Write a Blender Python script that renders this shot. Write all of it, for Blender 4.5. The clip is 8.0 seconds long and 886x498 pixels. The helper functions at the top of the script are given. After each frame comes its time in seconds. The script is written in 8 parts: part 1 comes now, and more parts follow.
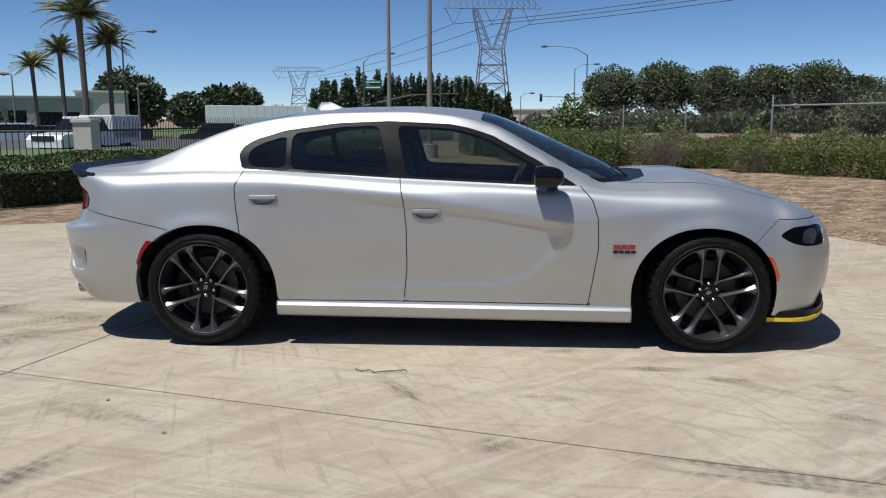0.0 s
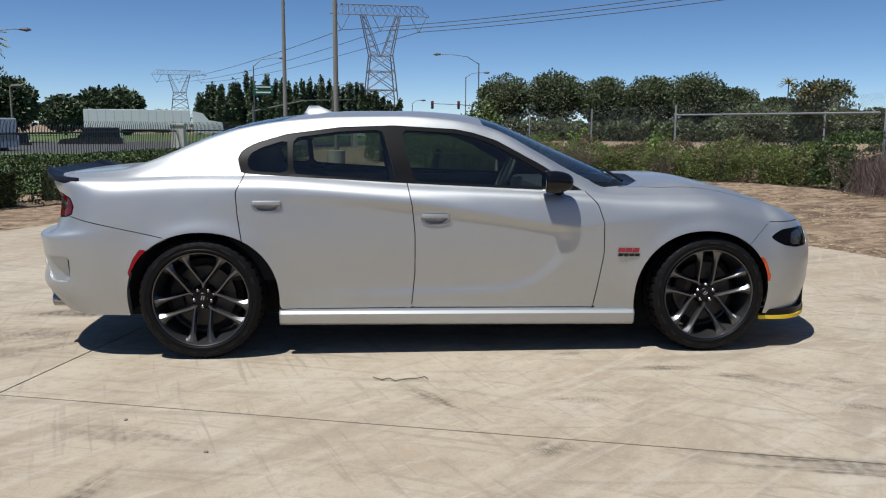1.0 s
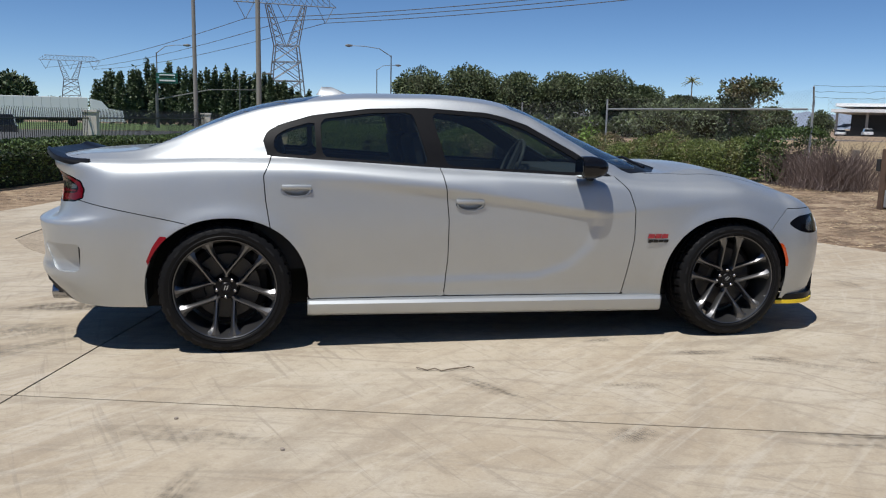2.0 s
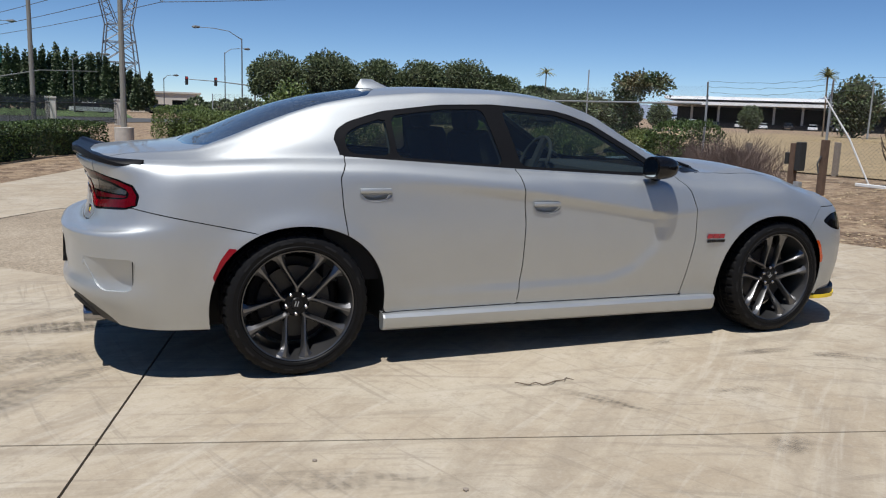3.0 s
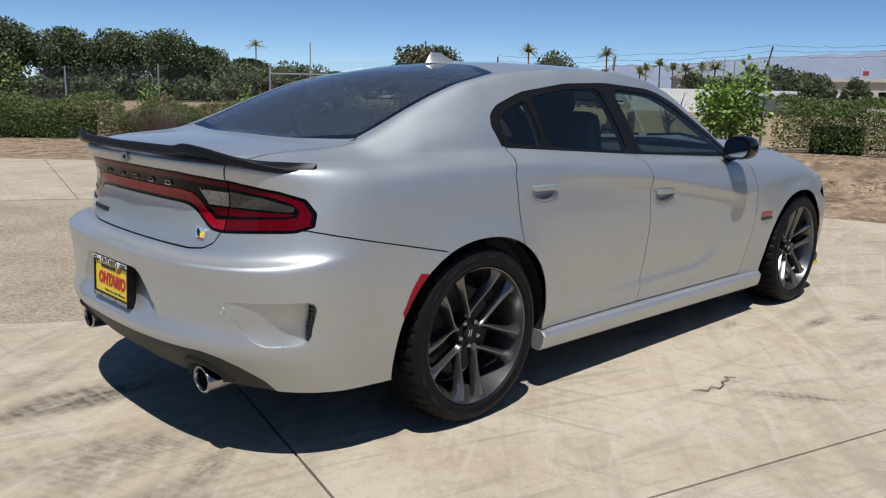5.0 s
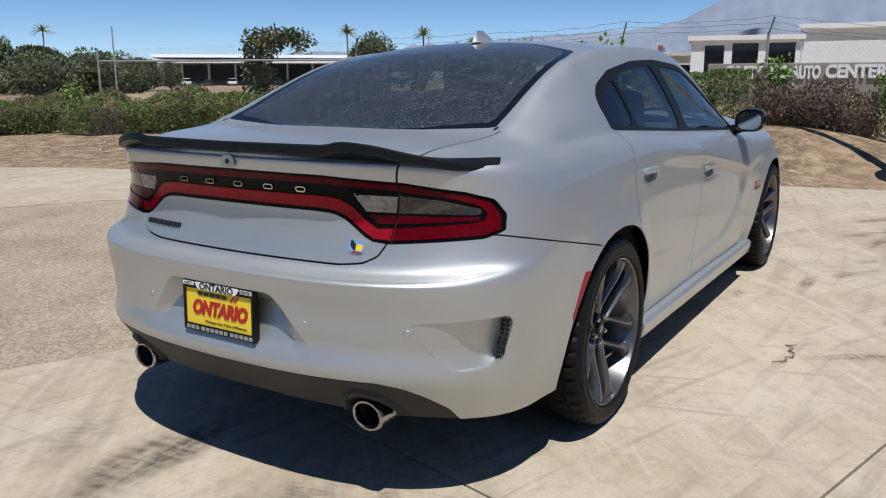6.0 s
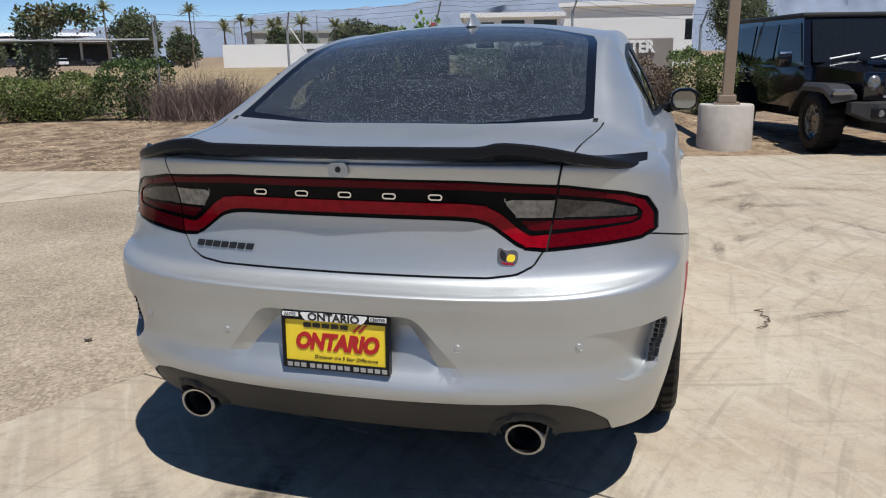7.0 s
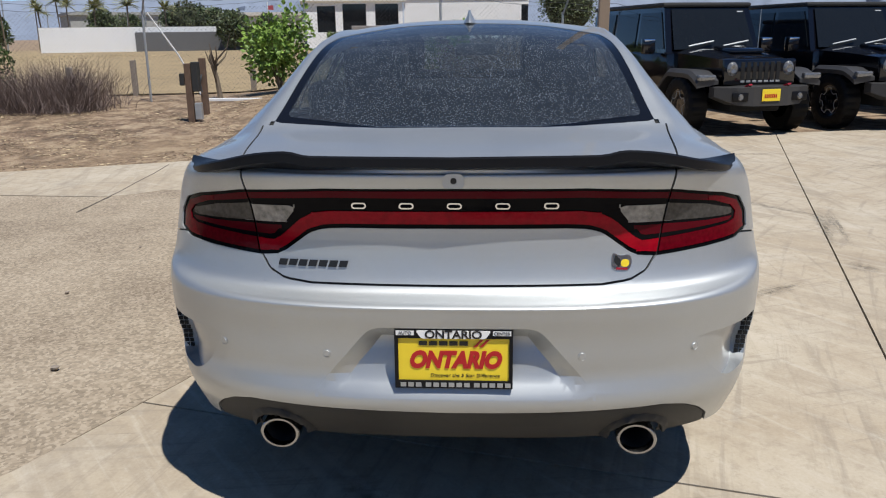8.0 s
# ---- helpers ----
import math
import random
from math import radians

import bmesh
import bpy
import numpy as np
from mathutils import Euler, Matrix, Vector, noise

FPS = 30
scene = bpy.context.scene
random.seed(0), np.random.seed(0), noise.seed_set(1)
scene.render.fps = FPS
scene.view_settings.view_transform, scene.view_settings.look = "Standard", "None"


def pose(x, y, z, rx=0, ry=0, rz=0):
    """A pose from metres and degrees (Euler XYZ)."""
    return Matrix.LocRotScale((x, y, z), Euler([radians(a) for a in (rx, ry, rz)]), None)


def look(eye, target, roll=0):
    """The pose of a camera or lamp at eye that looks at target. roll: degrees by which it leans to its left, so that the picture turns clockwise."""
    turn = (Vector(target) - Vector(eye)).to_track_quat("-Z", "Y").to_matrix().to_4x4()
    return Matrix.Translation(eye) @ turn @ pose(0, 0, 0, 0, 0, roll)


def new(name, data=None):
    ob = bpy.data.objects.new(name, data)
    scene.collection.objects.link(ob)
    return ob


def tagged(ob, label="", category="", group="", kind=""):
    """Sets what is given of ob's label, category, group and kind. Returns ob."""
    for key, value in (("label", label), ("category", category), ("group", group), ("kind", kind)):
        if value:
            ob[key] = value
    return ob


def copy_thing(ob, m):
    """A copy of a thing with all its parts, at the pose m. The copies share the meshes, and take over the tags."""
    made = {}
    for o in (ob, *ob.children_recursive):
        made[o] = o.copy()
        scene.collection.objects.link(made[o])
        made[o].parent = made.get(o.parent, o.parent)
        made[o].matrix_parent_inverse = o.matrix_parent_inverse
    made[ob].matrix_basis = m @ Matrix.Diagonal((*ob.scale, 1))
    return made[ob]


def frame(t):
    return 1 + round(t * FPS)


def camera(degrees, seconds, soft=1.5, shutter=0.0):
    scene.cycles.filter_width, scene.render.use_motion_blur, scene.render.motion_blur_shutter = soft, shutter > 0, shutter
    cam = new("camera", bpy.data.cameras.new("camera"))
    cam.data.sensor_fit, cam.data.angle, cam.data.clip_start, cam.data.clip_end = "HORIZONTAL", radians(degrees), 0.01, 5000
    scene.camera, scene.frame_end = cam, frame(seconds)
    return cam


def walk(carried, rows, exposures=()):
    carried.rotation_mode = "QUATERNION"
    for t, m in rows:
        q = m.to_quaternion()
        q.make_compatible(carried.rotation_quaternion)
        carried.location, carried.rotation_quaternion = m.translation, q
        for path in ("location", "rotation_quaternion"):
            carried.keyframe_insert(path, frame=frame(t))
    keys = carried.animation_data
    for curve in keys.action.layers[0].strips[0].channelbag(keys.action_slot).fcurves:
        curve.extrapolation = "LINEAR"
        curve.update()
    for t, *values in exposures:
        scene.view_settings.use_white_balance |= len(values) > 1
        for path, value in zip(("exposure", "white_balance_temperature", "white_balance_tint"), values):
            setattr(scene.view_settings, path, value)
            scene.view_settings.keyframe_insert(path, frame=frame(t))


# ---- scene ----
cam = camera(58.1, 8.0, 1.15)
PATH = [
    (0, (1.747, -5.611, 1.391), (1.632, -3.641, 1.067), -0.1),
    (0.5, (1.264, -5.659, 1.419), (1.301, -3.69, 1.072), 0.1),
    (1, (1.031, -5.577, 1.377), (1.194, -3.607, 1.07), 0.4),
    (1.2, (0.927, -5.535, 1.392), (1.147, -3.572, 1.078), 0.5),
    (2.3, (-0.023, -5.181, 1.287), (0.472, -3.27, 0.969), 1.5),
    (2.5, (-0.27, -5.019, 1.314), (0.312, -3.133, 0.994), 1.6),
    (3, (-0.825, -4.704, 1.327), (-0.065, -2.886, 0.987), 2.0),
    (3.5, (-1.269, -4.292, 1.325), (-0.345, -2.551, 0.985), 2.2),
    (4, (-1.713, -3.903, 1.325), (-0.627, -2.266, 0.95), 2.4),
    (4.5, (-2.004, -3.472, 1.307), (-0.767, -1.948, 0.921), 2.4),
    (4.7, (-2.096, -3.285, 1.295), (-0.803, -1.807, 0.917), 2.1),
    (5.8, (-2.655, -2.111, 1.303), (-1.053, -0.99, 0.884), 0.3),
    (6, (-2.757, -1.89, 1.285), (-1.097, -0.855, 0.867), -0.1),
    (6.5, (-2.963, -1.378, 1.299), (-1.178, -0.583, 0.874), -0.7),
    (7, (-2.979, -0.837, 1.333), (-1.106, -0.32, 0.857), -0.8),
    (7.5, (-3.054, -0.398, 1.361), (-1.137, -0.109, 0.868), -0.9),
    (8, (-3.037, -0.099, 1.401), (-1.11, 0.022, 0.882), -0.7),
]
walk(cam, [(t, look(eye, target, roll)) for t, eye, target, roll in PATH], [(0.0, -0.08, 6300, 10), (4.5, -0.03, 6300, 10), (8.0, 0.04, 6350, 10)])

# ---- world, sun, exposure ----
SUN_FROM = Vector((-0.30, -0.27, 1.0)).normalized()
world = bpy.data.worlds.new("sky")
scene.world = world
world.use_nodes = True
wn = world.node_tree
sky = wn.nodes.new("ShaderNodeTexSky")
sky.sky_type = "NISHITA"
sky.sun_disc = False
sky.sun_elevation = math.asin(SUN_FROM.z)
sky.sun_rotation = math.atan2(SUN_FROM.x, SUN_FROM.y) % (2 * math.pi)
sky.altitude, sky.air_density, sky.dust_density, sky.ozone_density = 0, 0.50, 0.0, 2.2
wn.nodes["Background"].inputs["Strength"].default_value = 0.108
hue = wn.nodes.new("ShaderNodeHueSaturation")
hue.inputs["Saturation"].default_value = 1.14
wn.links.new(sky.outputs[0], hue.inputs["Color"])
wn.links.new(hue.outputs[0], wn.nodes["Background"].inputs["Color"])

sun_data = bpy.data.lights.new("sun", "SUN")
sun_data.energy, sun_data.angle, sun_data.color = 5.0, radians(0.55), (1.0, 0.965, 0.91)
sun = new("sun", sun_data)
sun.matrix_world = look(SUN_FROM * 60, (0, 0, 0))


# ---- materials ----
def nodes_of(name):
    m = bpy.data.materials.new(name)
    m.use_nodes = True
    return m, m.node_tree, m.node_tree.nodes["Principled BSDF"]


def noise_tex(nt, scale, detail=4.0, coord="Object", rough=0.55):
    tc = nt.nodes.new("ShaderNodeTexCoord")
    n = nt.nodes.new("ShaderNodeTexNoise")
    n.inputs["Scale"].default_value, n.inputs["Detail"].default_value, n.inputs["Roughness"].default_value = scale, detail, rough
    nt.links.new(tc.outputs[coord], n.inputs["Vector"])
    return n


def ramp(nt, fac, stops):
    r = nt.nodes.new("ShaderNodeValToRGB")
    el = r.color_ramp.elements
    while len(el) < len(stops):
        el.new(0.5)
    for e, (p, c) in zip(el, stops):
        e.position, e.color = p, (*c, 1) if len(c) == 3 else c
    nt.links.new(fac, r.inputs["Fac"])
    return r.outputs["Color"]


def mix(nt, fac, a, b, mode="MIX"):
    m = nt.nodes.new("ShaderNodeMix")
    m.data_type, m.blend_type = "RGBA", mode
    for sock, v in ((m.inputs[0], fac), (m.inputs[6], a), (m.inputs[7], b)):
        if hasattr(v, "is_linked"):
            nt.links.new(v, sock)
        elif isinstance(v, (int, float)):
            sock.default_value = v
        else:
            sock.default_value = (*v, 1)
    return m.outputs[2]


def bump(nt, bsdf, height, strength, distance):
    b = nt.nodes.new("ShaderNodeBump")
    b.inputs["Strength"].default_value, b.inputs["Distance"].default_value = strength, distance
    nt.links.new(height, b.inputs["Height"])
    nt.links.new(b.outputs[0], bsdf.inputs["Normal"])


def plain(name, color, rough=0.5, metal=0.0, vary=0.12, scale=12.0, coat=0.0, relief=0.0, spec=0.5):
    """A surface with a little variation at two scales."""
    m, nt, b = nodes_of(name)
    lo = tuple(c * (1 - vary) for c in color)
    hi = tuple(min(1, c * (1 + vary)) for c in color)
    n1, n2 = noise_tex(nt, scale), noise_tex(nt, scale * 9, 2)
    c = mix(nt, n2.outputs["Fac"], ramp(nt, n1.outputs["Fac"], ((0.3, lo), (0.7, hi))), color)
    nt.links.new(c, b.inputs["Base Color"])
    b.inputs["Roughness"].default_value, b.inputs["Metallic"].default_value = rough, metal
    b.inputs["Coat Weight"].default_value, b.inputs["Coat Roughness"].default_value = coat, 0.04
    b.inputs["Specular IOR Level"].default_value = spec
    if relief:
        bump(nt, b, n2.outputs["Fac"], 0.5, relief)
    return m


def silver_paint():
    m, nt, b = nodes_of("silver_metallic_paint")
    flake = noise_tex(nt, 900, 1)
    dust = noise_tex(nt, 5, 5)
    c = ramp(nt, flake.outputs["Fac"], ((0.35, (0.435, 0.455, 0.462)), (0.65, (0.535, 0.555, 0.562))))
    c = mix(nt, ramp(nt, dust.outputs["Fac"], ((0.45, (0, 0, 0)), (0.8, (0.16, 0.16, 0.16)))), c, (0.45, 0.42, 0.37))
    nt.links.new(c, b.inputs["Base Color"])
    nt.links.new(ramp(nt, dust.outputs["Fac"], ((0.35, (0.48, 0.48, 0.48)), (0.75, (0.55, 0.55, 0.55)))), b.inputs["Roughness"])
    b.inputs["Metallic"].default_value = 0.78
    b.inputs["Coat Weight"].default_value, b.inputs["Coat Roughness"].default_value = 0.55, 0.05
    bump(nt, b, flake.outputs["Fac"], 0.04, 0.0004)
    return m


def glass(name, tint, gloss=1.5, drops=False):
    m = bpy.data.materials.new(name)
    m.use_nodes = True
    nt = m.node_tree
    nt.nodes.clear()
    out = nt.nodes.new("ShaderNodeOutputMaterial")
    # thin-pane gloss, the same from within and without
    lw = nt.nodes.new("ShaderNodeLayerWeight")
    lw.inputs["Blend"].default_value = 0.5
    pw = nt.nodes.new("ShaderNodeMath")
    pw.operation = "POWER"
    pw.inputs[1].default_value = 5.0
    nt.links.new(lw.outputs["Facing"], pw.inputs[0])
    f0 = 1.6 * ((gloss - 1) / (gloss + 1)) ** 2
    fr = nt.nodes.new("ShaderNodeMath")
    fr.operation = "MULTIPLY_ADD"
    fr.inputs[1].default_value = 1 - f0
    fr.inputs[2].default_value = f0
    nt.links.new(pw.outputs[0], fr.inputs[0])
    tr = nt.nodes.new("ShaderNodeBsdfTransparent")
    tr.inputs["Color"].default_value = (*tint, 1)
    gl = nt.nodes.new("ShaderNodeBsdfGlossy")
    gl.inputs["Roughness"].default_value = 0.015
    ms = nt.nodes.new("ShaderNodeMixShader")
    nt.links.new(fr.outputs[0], ms.inputs[0])
    nt.links.new(tr.outputs[0], ms.inputs[1])
    nt.links.new(gl.outputs[0], ms.inputs[2])
    last = ms.outputs[0]
    # dried water spots and dust; the even bluish film also mimics reflected sky
    tc = nt.nodes.new("ShaderNodeTexCoord")
    vo = nt.nodes.new("ShaderNodeTexVoronoi")
    vo.inputs["Scale"].default_value = 165 if drops else 70
    nt.links.new(tc.outputs["Object"], vo.inputs["Vector"])
    spot = ramp(nt, vo.outputs["Distance"], ((0.16, (1, 1, 1)), (0.32, (0, 0, 0))))
    some = noise_tex(nt, 14 if drops else 6, 6)
    patch = ramp(nt, some.outputs["Fac"], ((0.30, (0.45, 0.45, 0.45)), (0.65, (1, 1, 1))) if drops else ((0.62, (0, 0, 0)), (0.72, (0.5, 0.5, 0.5))))
    fac = mix(nt, 1.0, spot, patch, "MULTIPLY")
    fac = mix(nt, 1.0, fac, (0.52, 0.52, 0.52) if drops else (0.10, 0.10, 0.10), "MULTIPLY")
    fac = mix(nt, 1.0, fac, (0.038, 0.038, 0.038) if drops else (0.008, 0.008, 0.008), "ADD")
    df = nt.nodes.new("ShaderNodeBsdfDiffuse")
    df.inputs["Color"].default_value = (0.46, 0.53, 0.62, 1)
    m2 = nt.nodes.new("ShaderNodeMixShader")
    nt.links.new(fac, m2.inputs[0])
    nt.links.new(last, m2.inputs[1])
    nt.links.new(df.outputs[0], m2.inputs[2])
    nt.links.new(m2.outputs[0], out.inputs[0])
    return m


def arcs(nt, cx, cy, across, along, detail=6, warp=0.4):
    """Noise drawn out along circles round a far point, as cars leave it when they turn."""
    tc = nt.nodes.new("ShaderNodeTexCoord")
    sub = nt.nodes.new("ShaderNodeVectorMath")
    sub.operation = "SUBTRACT"
    sub.inputs[1].default_value = (cx, cy, 0)
    nt.links.new(tc.outputs["Object"], sub.inputs[0])
    ln = nt.nodes.new("ShaderNodeVectorMath")
    ln.operation = "LENGTH"
    nt.links.new(sub.outputs[0], ln.inputs[0])
    sep = nt.nodes.new("ShaderNodeSeparateXYZ")
    nt.links.new(sub.outputs[0], sep.inputs[0])
    at = nt.nodes.new("ShaderNodeMath")
    at.operation = "ARCTAN2"
    nt.links.new(sep.outputs[1], at.inputs[0])
    nt.links.new(sep.outputs[0], at.inputs[1])
    values = []
    for src, k in ((ln.outputs["Value"], across), (at.outputs[0], along)):
        mu = nt.nodes.new("ShaderNodeMath")
        mu.operation = "MULTIPLY"
        mu.inputs[1].default_value = k
        nt.links.new(src, mu.inputs[0])
        values.append(mu.outputs[0])
    co = nt.nodes.new("ShaderNodeCombineXYZ")
    nt.links.new(values[0], co.inputs[0])
    nt.links.new(values[1], co.inputs[1])
    n = nt.nodes.new("ShaderNodeTexNoise")
    n.inputs["Scale"].default_value, n.inputs["Detail"].default_value = 1.0, detail
    n.inputs["Roughness"].default_value, n.inputs["Distortion"].default_value = 0.6, warp
    nt.links.new(co.outputs[0], n.inputs["Vector"])
    return n.outputs["Fac"]


def concrete():
    m, nt, b = nodes_of("worn_concrete")
    big = noise_tex(nt, 0.40, 5, rough=0.55)
    mid = noise_tex(nt, 1.9, 7, rough=0.6)
    fine = noise_tex(nt, 75, 4)
    grain = noise_tex(nt, 14, 7, rough=0.7)
    c = ramp(nt, big.outputs["Fac"], ((0.30, (0.415, 0.33, 0.225)), (0.46, (0.465, 0.385, 0.275)), (0.58, (0.495, 0.42, 0.31)), (0.72, (0.53, 0.465, 0.355))))
    c = mix(nt, ramp(nt, mid.outputs["Fac"], ((0.36, (0.5, 0.5, 0.5)), (0.52, (0, 0, 0)))), c, (0.355, 0.27, 0.175))
    c = mix(nt, ramp(nt, mid.outputs["Fac"], ((0.55, (0, 0, 0)), (0.66, (0.5, 0.5, 0.5)))), c, (0.57, 0.505, 0.40))
    # soft wheel tracks and thin scuffs in wide arcs
    for cx, cy, across, along, lo, hi, amount, tone in (
            (11, -13, 5.0, 5, 0.34, 0.47, 0.42, (0.275, 0.22, 0.16)), (-10, 5, 4.0, 5, 0.33, 0.46, 0.40, (0.29, 0.235, 0.17)),
            (3, 16, 9.0, 11, 0.35, 0.45, 0.50, (0.27, 0.22, 0.16)), (-4, -15, 16.0, 14, 0.35, 0.44, 0.50, (0.25, 0.205, 0.155)),
            (14, 3, 24.0, 18, 0.34, 0.42, 0.50, (0.26, 0.215, 0.16))):
        st = arcs(nt, cx, cy, across, along)
        c = mix(nt, ramp(nt, st, ((lo, (amount, amount, amount)), (hi, (0, 0, 0)))), c, tone)
    for cx, cy, across, along, amount in ((8, -10, 11.0, 9, 0.42), (-7, 9, 15.0, 12, 0.36)):
        st = arcs(nt, cx, cy, across, along)
        c = mix(nt, ramp(nt, st, ((0.56, (0, 0, 0)), (0.68, (amount, amount, amount)))), c, (0.60, 0.54, 0.44))
    c = mix(nt, ramp(nt, grain.outputs["Fac"], ((0.37, (0.42, 0.42, 0.42)), (0.48, (0, 0, 0)))), c, (0.30, 0.24, 0.17))
    c = mix(nt, ramp(nt, grain.outputs["Fac"], ((0.55, (0, 0, 0)), (0.66, (0.26, 0.26, 0.26)))), c, (0.60, 0.54, 0.44))
    # grey grime in soft patches
    dirt = noise_tex(nt, 0.8, 8, rough=0.66)
    c = mix(nt, ramp(nt, dirt.outputs["Fac"], ((0.60, (0, 0, 0)), (0.76, (0.6, 0.6, 0.6)))), c, (0.20, 0.175, 0.15))
    c = mix(nt, 0.16, c, ramp(nt, fine.outputs["Fac"], ((0.3, (0.32, 0.265, 0.19)), (0.7, (0.60, 0.53, 0.42)))))
    c = mix(nt, 1.0, c, (0.90, 0.905, 0.915), "MULTIPLY")
    nt.links.new(c, b.inputs["Base Color"])
    b.inputs["Roughness"].default_value = 0.80
    bump(nt, b, fine.outputs["Fac"], 0.3, 0.002)
    return m


def smear():
    """A faint tyre smear: soft-edged, broken into tread stripes; its object spans -1 to 1."""
    m, nt, b = nodes_of("faint_tyre_smear")
    b.inputs["Base Color"].default_value = (0.085, 0.072, 0.06, 1)
    b.inputs["Roughness"].default_value = 0.9
    tc = nt.nodes.new("ShaderNodeTexCoord")
    ln = nt.nodes.new("ShaderNodeVectorMath")
    ln.operation = "LENGTH"
    nt.links.new(tc.outputs["Object"], ln.inputs[0])
    edge = ramp(nt, ln.outputs["Value"], ((0.35, (1, 1, 1)), (1.0, (0, 0, 0))))
    wv = nt.nodes.new("ShaderNodeTexWave")
    wv.inputs["Scale"].default_value, wv.inputs["Distortion"].default_value, wv.inputs["Detail"].default_value = 2.6, 2.4, 3
    nt.links.new(tc.outputs["Object"], wv.inputs["Vector"])
    oi = nt.nodes.new("ShaderNodeObjectInfo")
    shift = nt.nodes.new("ShaderNodeVectorMath")
    nt.links.new(tc.outputs["Object"], shift.inputs[0])
    nt.links.new(oi.outputs["Location"], shift.inputs[1])
    nz = nt.nodes.new("ShaderNodeTexNoise")
    nz.inputs["Scale"].default_value, nz.inputs["Detail"].default_value, nz.inputs["Roughness"].default_value = 2.2, 8, 0.7
    nt.links.new(shift.outputs[0], nz.inputs["Vector"])
    f = mix(nt, 1.0, edge, ramp(nt, wv.outputs["Fac"], ((0.3, (0.6, 0.6, 0.6)), (0.7, (1, 1, 1)))), "MULTIPLY")
    f = mix(nt, 1.0, f, ramp(nt, nz.outputs["Fac"], ((0.38, (0, 0, 0)), (0.60, (1, 1, 1)))), "MULTIPLY")
    f = mix(nt, 1.0, f, ramp(nt, oi.outputs["Random"], ((0.0, (0.26, 0.26, 0.26)), (1.0, (0.55, 0.55, 0.55)))), "MULTIPLY")
    nt.links.new(f, b.inputs["Alpha"])
    return m


def aggregate():
    m, nt, b = nodes_of("exposed_aggregate")
    tc = nt.nodes.new("ShaderNodeTexCoord")
    vo = nt.nodes.new("ShaderNodeTexVoronoi")
    vo.inputs["Scale"].default_value = 70
    nt.links.new(tc.outputs["Object"], vo.inputs["Vector"])
    big = noise_tex(nt, 0.9, 7, rough=0.65)
    sep = nt.nodes.new("ShaderNodeSeparateColor")
    nt.links.new(vo.outputs["Color"], sep.inputs[0])
    c = ramp(nt, sep.outputs[0], ((0.0, (0.14, 0.112, 0.078)), (0.5, (0.30, 0.24, 0.168)), (1.0, (0.48, 0.40, 0.30))))
    c = mix(nt, 0.45, c, ramp(nt, big.outputs["Fac"], ((0.36, (0.19, 0.145, 0.10)), (0.5, (0.32, 0.26, 0.185)), (0.64, (0.42, 0.35, 0.26)))))
    nt.links.new(c, b.inputs["Base Color"])
    b.inputs["Roughness"].default_value = 0.9
    bump(nt, b, vo.outputs["Distance"], 0.4, 0.004)
    return m


def dry_soil():
    m, nt, b = nodes_of("dry_soil_with_bark")
    a, f = noise_tex(nt, 3.2, 8, rough=0.66), noise_tex(nt, 9, 7, rough=0.75)
    g, w = noise_tex(nt, 55, 3), noise_tex(nt, 0.35, 5)
    c = ramp(nt, a.outputs["Fac"], ((0.40, (0.065, 0.038, 0.022)), (0.46, (0.17, 0.10, 0.06)), (0.52, (0.31, 0.21, 0.13)), (0.60, (0.47, 0.36, 0.235))))
    c = mix(nt, 0.32, c, ramp(nt, f.outputs["Fac"], ((0.41, (0.06, 0.036, 0.022)), (0.50, (0.22, 0.14, 0.085)), (0.60, (0.50, 0.39, 0.255)))))
    c = mix(nt, 0.22, c, ramp(nt, g.outputs["Fac"], ((0.35, (0.06, 0.04, 0.025)), (0.65, (0.45, 0.36, 0.25)))))
    c = mix(nt, ramp(nt, w.outputs["Fac"], ((0.45, (0, 0, 0)), (0.62, (0.35, 0.35, 0.35)))), c, (0.36, 0.26, 0.155))
    nt.links.new(c, b.inputs["Base Color"])
    b.inputs["Roughness"].default_value = 0.95
    bump(nt, b, f.outputs["Fac"], 0.9, 0.05)
    return m


def leaf(name, dark, light, dry=None, amount=0.0):
    """Leaf colour that varies from leaf to leaf."""
    m, nt, b = nodes_of(name)
    geo = nt.nodes.new("ShaderNodeNewGeometry")
    c = ramp(nt, geo.outputs["Random Per Island"], ((0.0, dark), (0.75, light), (1.0, tuple(min(1, v * 1.35) for v in light))))
    if dry:
        n = noise_tex(nt, 1.3, 4)
        c = mix(nt, ramp(nt, n.outputs["Fac"], ((0.52, (0, 0, 0)), (0.62, (amount, amount, amount)))), c, dry)
    nt.links.new(c, b.inputs["Base Color"])
    b.inputs["Roughness"].default_value = 0.55
    return m


def glowing(name, color, strength):
    m, nt, b = nodes_of(name)
    b.inputs["Base Color"].default_value = (*color, 1)
    b.inputs["Emission Color"].default_value = (*color, 1)
    b.inputs["Emission Strength"].default_value = strength
    return m


